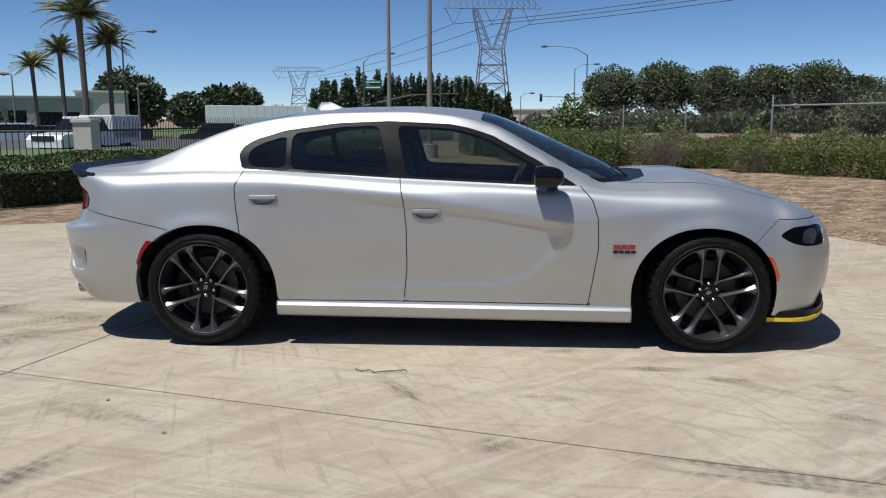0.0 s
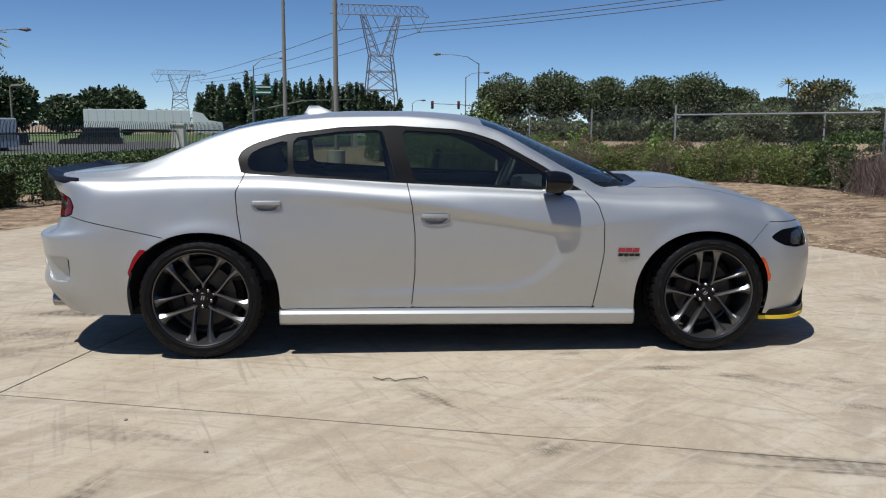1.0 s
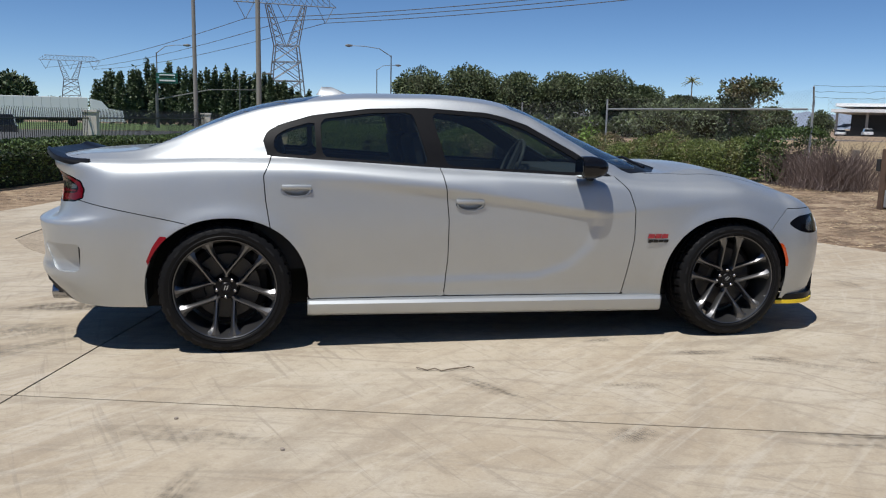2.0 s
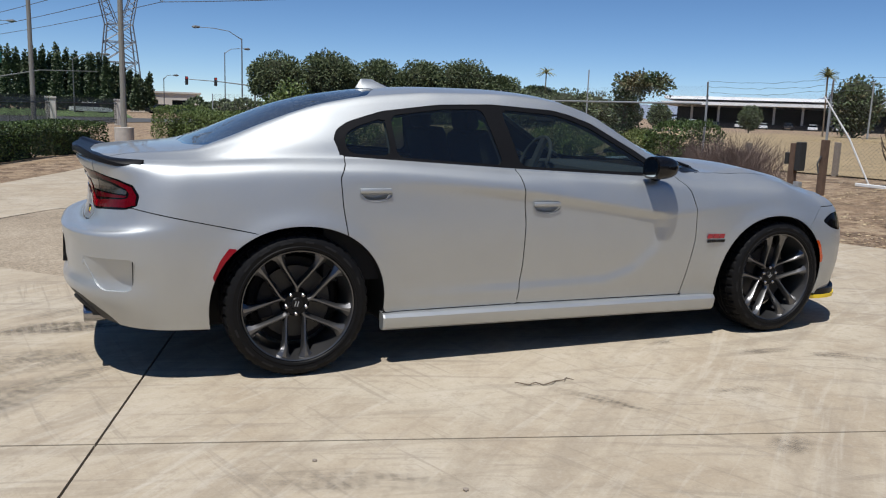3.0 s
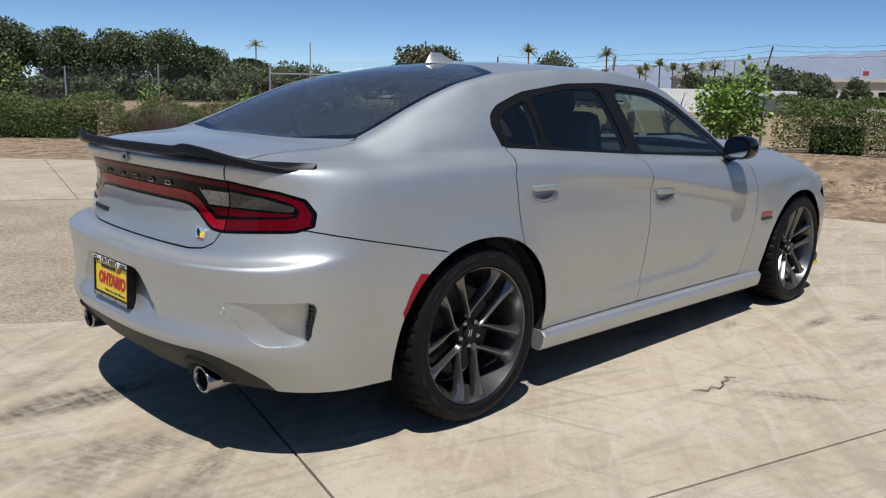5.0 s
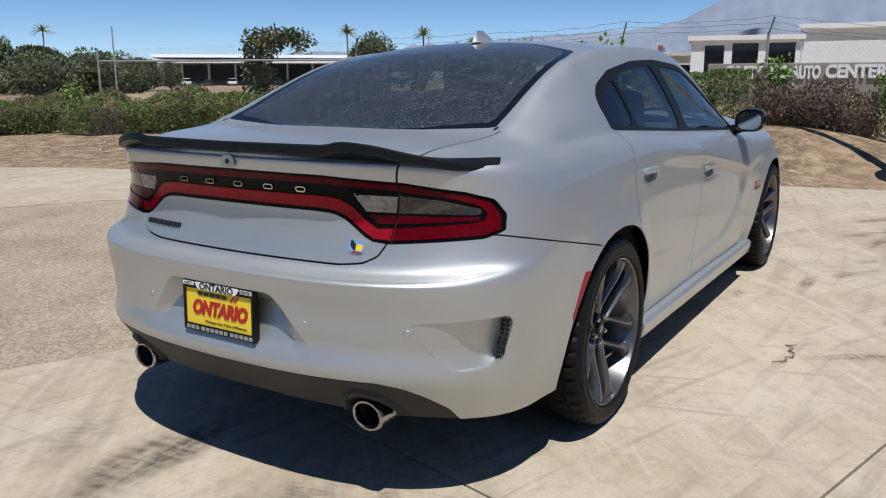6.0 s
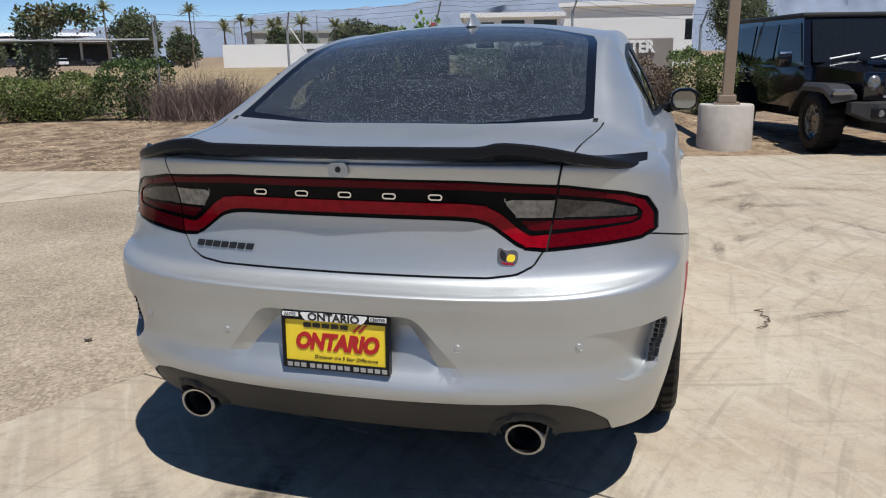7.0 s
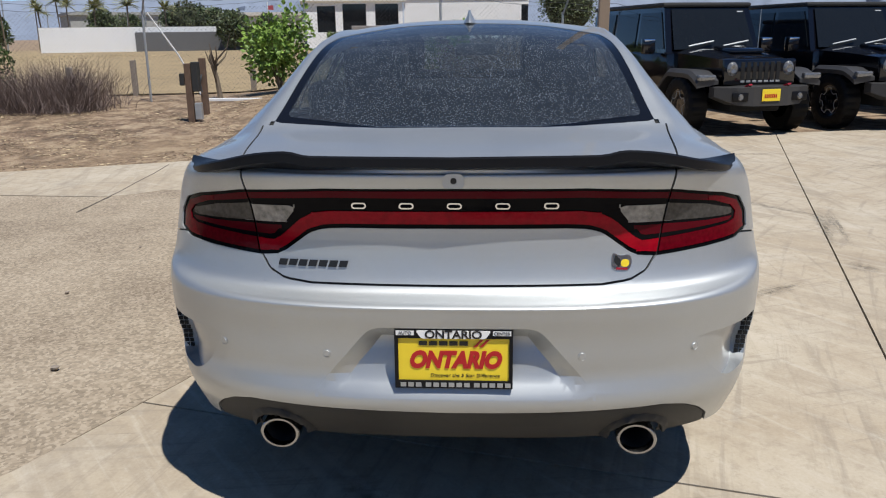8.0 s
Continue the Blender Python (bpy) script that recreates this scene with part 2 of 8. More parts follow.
M = {
    "silver": silver_paint(),
    "gap": plain("dark_seam", (0.012, 0.012, 0.012), 0.8),
    "black_gloss": plain("gloss_black_trim", (0.006, 0.006, 0.007), 0.07, spec=0.35),
    "black_satin": plain("satin_black_plastic", (0.008, 0.008, 0.009), 0.36, relief=0.0005, scale=40, spec=0.18),
    "window_trim": plain("matte_black_trim", (0.010, 0.010, 0.011), 0.4, relief=0.0003, scale=40, spec=0.10),
    "black_grain": plain("grained_grey_black_plastic", (0.036, 0.036, 0.035), 0.55, relief=0.0008, scale=60, spec=0.25),
    "well": plain("wheel_well_felt", (0.008, 0.008, 0.008), 0.95),
    "rubber": plain("tyre_rubber", (0.008, 0.008, 0.0085), 0.5, relief=0.0005, scale=30, spec=0.12),
    "rim": plain("dark_graphite_alloy", (0.15, 0.15, 0.153), 0.33, 0.88, coat=0.35, scale=20),
    "disc": plain("brushed_brake_steel", (0.055, 0.053, 0.05), 0.5, 0.6),
    "iron": plain("dark_brake_iron", (0.015, 0.014, 0.014), 0.7, spec=0.2),
    "chrome": plain("polished_chrome", (0.80, 0.81, 0.83), 0.06, 1.0, vary=0.02),
    "tip_chrome": plain("dull_exhaust_chrome", (0.36, 0.36, 0.37), 0.22, 1.0, vary=0.15, scale=30),
    # mirror colour dimmed to stand for the dark car side it reflects
    "mirror_dark": plain("dimmed_mirror_glass", (0.32, 0.36, 0.39), 0.03, 1.0, vary=0.02),
    "red_lens": plain("red_tail_lamp_lens", (0.27, 0.002, 0.010), 0.12, vary=0.35, scale=40, spec=0.12, coat=0.1),
    "red_mid": plain("darker_red_lens", (0.10, 0.0015, 0.006), 0.12, vary=0.45, scale=90, spec=0.1),
    "red_dim": plain("dim_red_lens", (0.075, 0.0015, 0.006), 0.14, spec=0.1),
    "smoke": plain("smoked_lens", (0.004, 0.004, 0.005), 0.05, spec=0.06),
    "clear_lens": plain("clear_reverse_lens", (0.22, 0.22, 0.22), 0.12, 0.5, vary=0.8, scale=50),
    "clear_dim": plain("smoked_reverse_lens", (0.05, 0.048, 0.046), 0.12, 0.3, vary=0.6, scale=70),
    "amber": plain("amber_side_marker", (0.62, 0.075, 0.008), 0.22, coat=0.8),
    "red_mark": plain("red_side_marker", (0.24, 0.004, 0.012), 0.22, spec=0.3),
    "yellow": plain("yellow_lip_guard", (0.80, 0.56, 0.02), 0.42),
    "plate_yellow": plain("yellow_card", (0.83, 0.62, 0.03), 0.35, vary=0.04),
    "ink_red": plain("red_print", (0.42, 0.008, 0.012), 0.4),
    "ink_black": plain("black_print", (0.012, 0.012, 0.012), 0.4),
    "white": plain("white_print", (0.78, 0.78, 0.76), 0.45, vary=0.05),
    "badge_red": plain("red_badge_enamel", (0.30, 0.012, 0.025), 0.25, coat=0.5),
    "cabin": plain("black_cabin_cloth", (0.018, 0.018, 0.02), 0.85),
    "cabin_grey": plain("grey_cabin_plastic", (0.05, 0.05, 0.055), 0.6),
    "side_glass": glass("tinted_side_glass", (0.50, 0.57, 0.52), 1.5),
    "rear_glass": glass("spotted_rear_glass", (0.42, 0.46, 0.48), 1.5, True),
    "front_glass": glass("windscreen_glass", (0.60, 0.68, 0.64), 1.5),
    "concrete": concrete(),
    "aggregate": aggregate(),
    "soil": dry_soil(),
    "joint": plain("joint_filler", (0.10, 0.085, 0.07), 0.9),
    "scuff": smear(),
    "wood": plain("weathered_brown_timber", (0.12, 0.075, 0.05), 0.85, vary=0.4, scale=9, relief=0.004),
    "grey_wood": plain("grey_timber", (0.26, 0.22, 0.18), 0.9, vary=0.3, scale=9, relief=0.003),
    "bark": plain("grey_brown_bark", (0.16, 0.125, 0.09), 0.9, vary=0.35, scale=8, relief=0.01),
    "twigs": plain("dead_brush", (0.155, 0.115, 0.10), 0.9, vary=0.4, scale=2),
    "galv": plain("galvanised_steel", (0.42, 0.43, 0.43), 0.5, 0.6, vary=0.2),
    "dark_galv": plain("weathered_lamp_steel", (0.16, 0.16, 0.16), 0.55, 0.4, vary=0.2),
    "side_mark": plain("raised_sidewall_rubber", (0.016, 0.016, 0.017), 0.6, spec=0.2),
    "pale_pole": plain("pale_concrete_pole", (0.25, 0.235, 0.205), 0.8, vary=0.15),
    "brown_pole": plain("brown_painted_steel", (0.25, 0.185, 0.13), 0.55, vary=0.12, scale=4),
    "iron_fence": plain("black_iron_fence", (0.02, 0.02, 0.022), 0.5),
    "base_con": plain("cast_concrete", (0.46, 0.42, 0.37), 0.9, vary=0.25, scale=5, relief=0.004),
    "stucco": plain("light_stucco", (0.60, 0.56, 0.50), 0.9, vary=0.1, scale=3),
    "white_wall": plain("white_painted_wall", (0.80, 0.80, 0.79), 0.8, vary=0.05, scale=0.5),
    "grey_wall": plain("grey_block_wall", (0.36, 0.36, 0.34), 0.85, vary=0.12, scale=0.6),
    "dark_open": plain("interior_shade_tone", (0.03, 0.032, 0.034), 0.8),
    "asphalt": plain("road_asphalt", (0.075, 0.075, 0.075), 0.9, vary=0.2, scale=1.5),
    "grass": plain("mown_lawn", (0.10, 0.15, 0.045), 0.9, vary=0.35, scale=1.2),
    "dry_grass": plain("dry_field_grass", (0.30, 0.225, 0.125), 0.95, vary=0.35, scale=0.9, relief=0.03),
    "hedge": leaf("hedge_leaf", (0.060, 0.086, 0.022), (0.15, 0.185, 0.045), (0.17, 0.115, 0.07), 0.85),
    "hedge_green": leaf("green_hedge_leaf", (0.048, 0.076, 0.018), (0.13, 0.175, 0.042)),
    # dark range also carries the shade on the clipped hedge's upright sides
    "hedge_cut": leaf("clipped_hedge_leaf", (0.012, 0.028, 0.008), (0.075, 0.12, 0.026)),
    "lime": leaf("fresh_green_leaf", (0.07, 0.14, 0.02), (0.21, 0.32, 0.055)),
    "tree_leaf": leaf("tree_leaf", (0.045, 0.066, 0.030), (0.118, 0.148, 0.064)),
    "poplar_leaf": leaf("poplar_leaf", (0.030, 0.050, 0.024), (0.095, 0.125, 0.058)),
    "olive": leaf("olive_leaf", (0.03, 0.05, 0.02), (0.09, 0.12, 0.05), (0.17, 0.12, 0.06), 0.6),
    "palm": leaf("palm_leaf", (0.10, 0.11, 0.045), (0.26, 0.26, 0.12)),
    "truck_white": plain("white_vehicle_paint", (0.76, 0.77, 0.78), 0.3, coat=0.5, vary=0.03),
    "truck_dark": plain("dark_vehicle_paint", (0.02, 0.021, 0.025), 0.2, coat=0.8),
    "jeep": plain("black_vehicle_paint", (0.004, 0.004, 0.006), 0.12, spec=0.4, coat=0.6),
    "jeep_grey": plain("grey_steel_bumper", (0.045, 0.044, 0.044), 0.42, spec=0.4),
    "window_dark": plain("dark_vehicle_window", (0.010, 0.012, 0.014), 0.05, spec=0.4),
    "sign_green": plain("green_road_sign", (0.008, 0.09, 0.06), 0.5),
    "pylon": plain("weathered_lattice_steel", (0.17, 0.19, 0.215), 0.6, 0.3),
    "wire": plain("dark_wire", (0.07, 0.075, 0.08), 0.6),
    "mesh_wire": plain("chain_link_wire", (0.07, 0.07, 0.072), 0.6, 0.3),
    # the haze of distance is put into this blue-grey colour
    "mountain": plain("haze_tinted_mountain", (0.20, 0.235, 0.30), 1.0, vary=0.16, scale=0.012),
    "sig_black": plain("signal_housing", (0.02, 0.02, 0.02), 0.6),
    "sig_red": glowing("added_red_signal_glow", (0.5, 0.02, 0.015), 0.15),
    "flag": plain("flag_cloth", (0.45, 0.08, 0.09), 0.8),
    "sign_gray": plain("brown_grey_sign_wall", (0.27, 0.245, 0.225), 0.9, vary=0.12, scale=1.5),
}


# ---- building blocks ----
def thing(name, label, category, at=(0, 0, 0), group="", kind=""):
    ob = new(name)
    ob.location = at
    ob.empty_display_size = 0.1
    return tagged(ob, label, category, group, kind)


def mesh_of(name, bm, material, smooth=False, sharp=35):
    me = bpy.data.meshes.new(name)
    bm.normal_update()
    if smooth:
        for f in bm.faces:
            f.smooth = True
        lim = radians(sharp)
        for e in bm.edges:
            if len(e.link_faces) == 2 and e.calc_face_angle(0) > lim:
                e.smooth = False
    bm.to_mesh(me)
    bm.free()
    me.materials.append(material)
    return me


def part(name, bm, material, parent=None, label="", smooth=False, sharp=35, category="", kind="", group=""):
    ob = new(name, mesh_of(name, bm, material, smooth, sharp))
    if parent is not None:
        ob.parent = parent
    return tagged(ob, label, category, group, kind)


def box(bm, x0, x1, y0, y1, z0, z1, m=None, bevel=0.0):
    r = bmesh.ops.create_cube(bm, size=1.0)
    vs = r["verts"]
    bmesh.ops.scale(bm, verts=vs, vec=(x1 - x0, y1 - y0, z1 - z0))
    bmesh.ops.translate(bm, verts=vs, vec=((x0 + x1) / 2, (y0 + y1) / 2, (z0 + z1) / 2))
    if bevel:
        es = list({e for v in vs for e in v.link_edges})
        out = bmesh.ops.bevel(bm, geom=es, offset=bevel, segments=2, affect="EDGES", profile=0.5)
        vs = list({v for f in out["faces"] for v in f.verts} | {v for v in vs if v.is_valid})
    if m is not None:
        bmesh.ops.transform(bm, matrix=m, verts=[v for v in vs if v.is_valid])
    return bm


def ring_pts(c, axis, r, n, ref=None):
    axis = Vector(axis).normalized()
    ref = Vector(ref) if ref is not None else (Vector((0, 0, 1)) if abs(axis.z) < 0.9 else Vector((1, 0, 0)))
    u = axis.cross(ref).normalized()
    v = axis.cross(u).normalized()
    return [Vector(c) + r * (math.cos(2 * math.pi * i / n) * u + math.sin(2 * math.pi * i / n) * v) for i in range(n)]


def tube(bm, pts, radii, n=8, cap=True):
    """A tapering tube along a polyline."""
    pts = [Vector(p) for p in pts]
    if not hasattr(radii, "__len__"):
        radii = [radii] * len(pts)
    rings = []
    for i, p in enumerate(pts):
        d = pts[min(i + 1, len(pts) - 1)] - pts[max(i - 1, 0)]
        rings.append([bm.verts.new(q) for q in ring_pts(p, d, radii[i], n)])
    for a, b in zip(rings, rings[1:]):
        for i in range(n):
            bm.faces.new((a[i], a[(i + 1) % n], b[(i + 1) % n], b[i]))
    if cap and n > 2:
        bm.faces.new(rings[0][::-1])
        bm.faces.new(rings[-1])
    return bm


def lathe(bm, profile, n=64, axis="y", closed=False):
    """Turns (radius, along) pairs round the y axis (or z)."""
    rings = []
    for r, a in profile:
        row = []
        for i in range(n):
            t = 2 * math.pi * i / n
            p = (r * math.cos(t), a, r * math.sin(t)) if axis == "y" else (r * math.cos(t), r * math.sin(t), a)
            row.append(bm.verts.new(p))
        rings.append(row)
    pairs = list(zip(rings, rings[1:])) + ([(rings[-1], rings[0])] if closed else [])
    for a, b in pairs:
        for i in range(n):
            bm.faces.new((a[i], a[(i + 1) % n], b[(i + 1) % n], b[i]))
    return bm


def prism(bm, pts, h, m=None):
    """A flat polygon (x, y) raised by h along z."""
    lo = [bm.verts.new((x, y, 0)) for x, y in pts]
    hi = [bm.verts.new((x, y, h)) for x, y in pts]
    n = len(pts)
    bm.faces.new(lo[::-1])
    bm.faces.new(hi)
    for i in range(n):
        bm.faces.new((lo[i], lo[(i + 1) % n], hi[(i + 1) % n], hi[i]))
    if m is not None:
        bmesh.ops.transform(bm, matrix=m, verts=lo + hi)
    return bm


def smooth01(t):
    t = min(1.0, max(0.0, t))
    return t * t * (3 - 2 * t)


def ground_z(x, y):
    field = 0.36 * smooth01((x - 15) / 26) * smooth01((y + 12) / 12) * smooth01((48 - y) / 14)
    return 0.38 * smooth01((x - 3.2) / 9) * smooth01((y + 1.6) / 5) + field + bank_z(x, y)


def bank_z(x, y):
    """How far the bare strip rises beyond the forecourt's edge, from a grid of half metres."""
    if not (BANK_X0 < x < BANK_X1 and BANK_Y0 < y < BANK_Y1):
        return 0.0
    u, v = (x - BANK_X0) * 2, (y - BANK_Y0) * 2
    i, j = int(u), int(v)
    u, v = u - i, v - j
    return (BANK[i][j] * (1 - u) + BANK[i + 1][j] * u) * (1 - v) + (BANK[i][j + 1] * (1 - u) + BANK[i + 1][j + 1] * u) * v


def curve(keys, x):
    """Monotone cubic through (x, value) keys."""
    ks = sorted(keys)
    if x <= ks[0][0]:
        return ks[0][1]
    if x >= ks[-1][0]:
        return ks[-1][1]
    i = max(j for j in range(len(ks) - 1) if ks[j][0] <= x)

    def slope(j):
        if j == 0 or j == len(ks) - 1:
            a, b = (0, 1) if j == 0 else (-2, -1)
            return (ks[b][1] - ks[a][1]) / (ks[b][0] - ks[a][0])
        d0 = (ks[j][1] - ks[j - 1][1]) / (ks[j][0] - ks[j - 1][0])
        d1 = (ks[j + 1][1] - ks[j][1]) / (ks[j + 1][0] - ks[j][0])
        return 0.0 if d0 * d1 <= 0 else 2 * d0 * d1 / (d0 + d1)

    h = ks[i + 1][0] - ks[i][0]
    t = (x - ks[i][0]) / h
    m0, m1 = slope(i) * h, slope(i + 1) * h
    return ((2 * t**3 - 3 * t**2 + 1) * ks[i][1] + (t**3 - 2 * t**2 + t) * m0
            + (-2 * t**3 + 3 * t**2) * ks[i + 1][1] + (t**3 - t**2) * m1)


# ---- the silver saloon: body surface ----
# x runs forward from the rear axle, y to the car's left, z up; one half is shaped, then mirrored.
XR, XF = -0.45, 3.45                       # where the rear and front corners begin
KX = (-0.45, 0.0, 0.3, 1.2, 2.2, 2.6, 3.06, 3.45)
# lines from the sill upwards: rear x, rear z, front x, front z, heights along KX, half widths along KX
LINES = (
    (-0.975, 0.285, 3.93, 0.235, (0.262, 0.265, 0.268, 0.272, 0.262, 0.262, 0.26, 0.225), (0.865, 0.87, 0.865, 0.862, 0.865, 0.868, 0.87, 0.865)),
    (-1.082, 0.43, 3.98, 0.38, (0.40, 0.40, 0.40, 0.40, 0.40, 0.40, 0.40, 0.38), (0.897, 0.905, 0.893, 0.885, 0.892, 0.902, 0.905, 0.893)),
    (-1.066, 0.59, 3.99, 0.53, (0.56, 0.57, 0.57, 0.56, 0.53, 0.54, 0.56, 0.53), (0.920, 0.930, 0.915, 0.905, 0.912, 0.922, 0.930, 0.905)),
    (-1.078, 0.690, 3.985, 0.61, (0.67, 0.68, 0.67, 0.66, 0.62, 0.64, 0.67, 0.62), (0.925, 0.935, 0.921, 0.914, 0.920, 0.928, 0.934, 0.902)),
    (-1.070, 0.717, 3.97, 0.66, (0.735, 0.74, 0.74, 0.74, 0.685, 0.70, 0.74, 0.68), (0.922, 0.931, 0.921, 0.916, 0.923, 0.928, 0.930, 0.893)),
    (-0.978, 0.734, 3.95, 0.70, (0.80, 0.82, 0.83, 0.82, 0.745, 0.76, 0.80, 0.735), (0.915, 0.921, 0.915, 0.914, 0.925, 0.925, 0.920, 0.880)),
    (-0.946, 0.90, 3.90, 0.76, (0.965, 0.985, 0.99, 0.935, 0.80, 0.835, 0.872, 0.80), (0.887, 0.893, 0.898, 0.911, 0.926, 0.917, 0.902, 0.855)),
    (-0.990, 1.030, 3.84, 0.80, (1.030, 1.045, 1.045, 0.992, 0.935, 0.915, 0.92, 0.845), (0.848, 0.858, 0.864, 0.876, 0.890, 0.882, 0.866, 0.810)),
    (-0.985, 1.052, 3.78, 0.825, (1.058, 1.076, 1.078, 1.024, 0.977, 0.955, 0.955, 0.88), (0.795, 0.805, 0.808, 0.826, 0.838, 0.825, 0.80, 0.730)),
)
CENTRE = ((-1.0, 1.058), (-0.8, 1.088), (-0.55, 1.108), (-0.46, 1.115), (-0.33, 1.172), (-0.12, 1.272), (0.1, 1.358), (0.3, 1.408), (0.6, 1.45),
          (0.9, 1.468), (1.25, 1.471), (1.55, 1.455), (1.76, 1.42), (2.0, 1.33), (2.25, 1.222), (2.5, 1.112), (2.70, 1.022), (2.82, 1.05), (3.0, 1.055),
          (3.25, 1.01), (3.47, 0.945), (3.68, 0.86), (3.85, 0.78))
RAIL_Z = ((-1.0, 1.056), (-0.7, 1.084), (-0.48, 1.102), (-0.33, 1.148), (-0.12, 1.232), (0.05, 1.295), (0.22, 1.345), (0.5, 1.392), (0.85, 1.416), (1.2, 1.420),
          (1.5, 1.398), (1.75, 1.338), (2.02, 1.195), (2.28, 1.043), (2.45, 0.992), (2.62, 1.0), (2.93, 1.028), (3.25, 0.985), (3.47, 0.925), (3.68, 0.845), (3.85, 0.775))
RAIL_W = ((-1.0, 0.6), (-0.5, 0.675), (0.0, 0.632), (0.5, 0.612), (1.2, 0.622), (1.7, 0.632), (2.02, 0.685), (2.3, 0.75), (2.5, 0.735), (2.9, 0.62), (3.85, 0.5))
ARCH = ((0.013, 0.350, 0.437, 0.407), (3.02, 0.350, 0.425, 0.405))   # centre x, z and half sizes of the wheel openings


def poly_dist(P, X, Y):
    """Signed distance to a polygon, negative inside."""
    X, Y = np.asarray(X, float), np.asarray(Y, float)
    d = np.full(X.shape, 1e9)
    inside = np.zeros(X.shape, bool)
    for (ax, ay), (bx, by) in zip(P, P[1:] + P[:1]):
        ex, ey = bx - ax, by - ay
        t = np.clip(((X - ax) * ex + (Y - ay) * ey) / (ex * ex + ey * ey + 1e-12), 0, 1)
        d = np.minimum(d, np.hypot(X - ax - t * ex, Y - ay - t * ey))
        cross = ((ay > Y) != (by > Y)) & (X < (bx - ax) * (Y - ay) / (by - ay + 1e-12) + ax)
        inside ^= cross
    return np.where(inside, -d, d)


def rounded(P, r=0.02):
    """Cuts the corners of a closed polygon, r from each corner."""
    for cut in (r, r * 0.35):
        Q = []
        for (ax, ay), (bx, by) in zip(P, P[1:] + P[:1]):
            t = min(0.4, cut / max(1e-6, math.hypot(bx - ax, by - ay)))
            Q += [(ax + t * (bx - ax), ay + t * (by - ay)), (bx + t * (ax - bx), by + t * (ay - by))]
        P = Q
    return P


def spline(P, n):
    """Catmull-Rom rows through a list of points, n per piece."""
    P = np.asarray(P, float)
    out = []
    for i in range(len(P) - 1):
        a, b, c, d = P[max(i - 1, 0)], P[i], P[i + 1], P[min(i + 2, len(P) - 1)]
        for k in range(n):
            t = k / n
            out.append(0.5 * (2 * b + (c - a) * t + (2 * a - 5 * b + 4 * c - d) * t * t + (3 * b - a - 3 * c + d) * t ** 3))
    out.append(P[-1])
    return np.array(out)


class Skin:
    """A polygon sheet that can be split along the zero line of any function."""

    def __init__(self):
        self.co, self.v, self.faces, self.tag = [], [], [], []
        self.kept, self.pad = [], None

    def points(self):
        if len(self.kept) != len(self.co):
            self.kept = np.column_stack([np.array(self.co), np.array(self.v)])
        return self.kept

    def arrays(self):
        c = self.points()
        return c[:, 0], c[:, 1], c[:, 2], c[:, 3]

    def cut(self, f):
        made, fresh, tags = {}, [], []
        ids = self.padded()
        fa = np.asarray(f, float)[ids]
        whole = (fa.min(axis=1) >= -1e-7) | (fa.max(axis=1) <= 1e-7)
        if whole.all():
            return
        f = list(f)

        def crossing(i, j):
            key = (min(i, j), max(i, j))
            if key not in made:
                t = f[i] / (f[i] - f[j])
                self.co.append(tuple(a + (b - a) * t for a, b in zip(self.co[i], self.co[j])))
                self.v.append(self.v[i] + (self.v[j] - self.v[i]) * t)
                f.append(0.0)
                made[key] = len(self.co) - 1
            return made[key]

        for n in np.nonzero(~whole)[0]:
            face = self.faces[n]
            lo, hi = [], []
            for i, j in zip(face, face[1:] + face[:1]):
                if f[i] <= 0:
                    lo.append(i)
                if f[i] >= 0:
                    hi.append(i)
                if f[i] * f[j] < 0:
                    k = crossing(i, j)
                    lo.append(k)
                    hi.append(k)
            for part_face in (lo, hi):
                if len(part_face) > 2:
                    fresh.append(part_face)
                    tags.append(self.tag[n])
        keep = np.nonzero(whole)[0]
        self.faces = [self.faces[n] for n in keep] + fresh
        self.tag = [self.tag[n] for n in keep] + tags
        width = ids.shape[1]
        if fresh and max(len(q) for q in fresh) <= width:
            self.pad = np.concatenate([ids[keep], np.array([q + [q[-1]] * (width - len(q)) for q in fresh])])
        else:
            self.pad = None

    def padded(self):
        if self.pad is None or len(self.pad) != len(self.faces):
            n = max(10, max(len(f) for f in self.faces))
            self.pad = np.array([f + [f[-1]] * (n - len(f)) for f in self.faces])
        return self.pad

    def centres(self):
        c, ids = self.points(), self.padded()
        count = np.array([len(f) for f in self.faces])
        extra = ids.shape[1] - count
        m = (c[ids].sum(axis=1) - c[ids[:, -1]] * extra[:, None]) / count[:, None]
        return m[:, 0], m[:, 1], m[:, 2], m[:, 3]

    def mark(self, where, name, only=None):
        for i, w in enumerate(where):
            if w and (only is None or self.tag[i] in only):
                self.tag[i] = name

    def region(self, fn, name, only=None, cond=None, gap=0.0):
        """Names the faces where fn < 0, with an open joint of that width round them."""
        if gap:
            self.cut(fn(*self.arrays()) - gap / 2)
            self.cut(fn(*self.arrays()) + gap / 2)
        else:
            self.cut(fn(*self.arrays()))
        mid = self.centres()
        d = fn(*mid)
        ok = np.ones(len(d), bool) if cond is None else cond(*mid)
        if gap:
            self.mark((np.abs(d) < gap / 2) & ok, "gap", only)
        self.mark((d < (-gap / 2 + 1e-6 if gap else 0)) & ok, name, only)


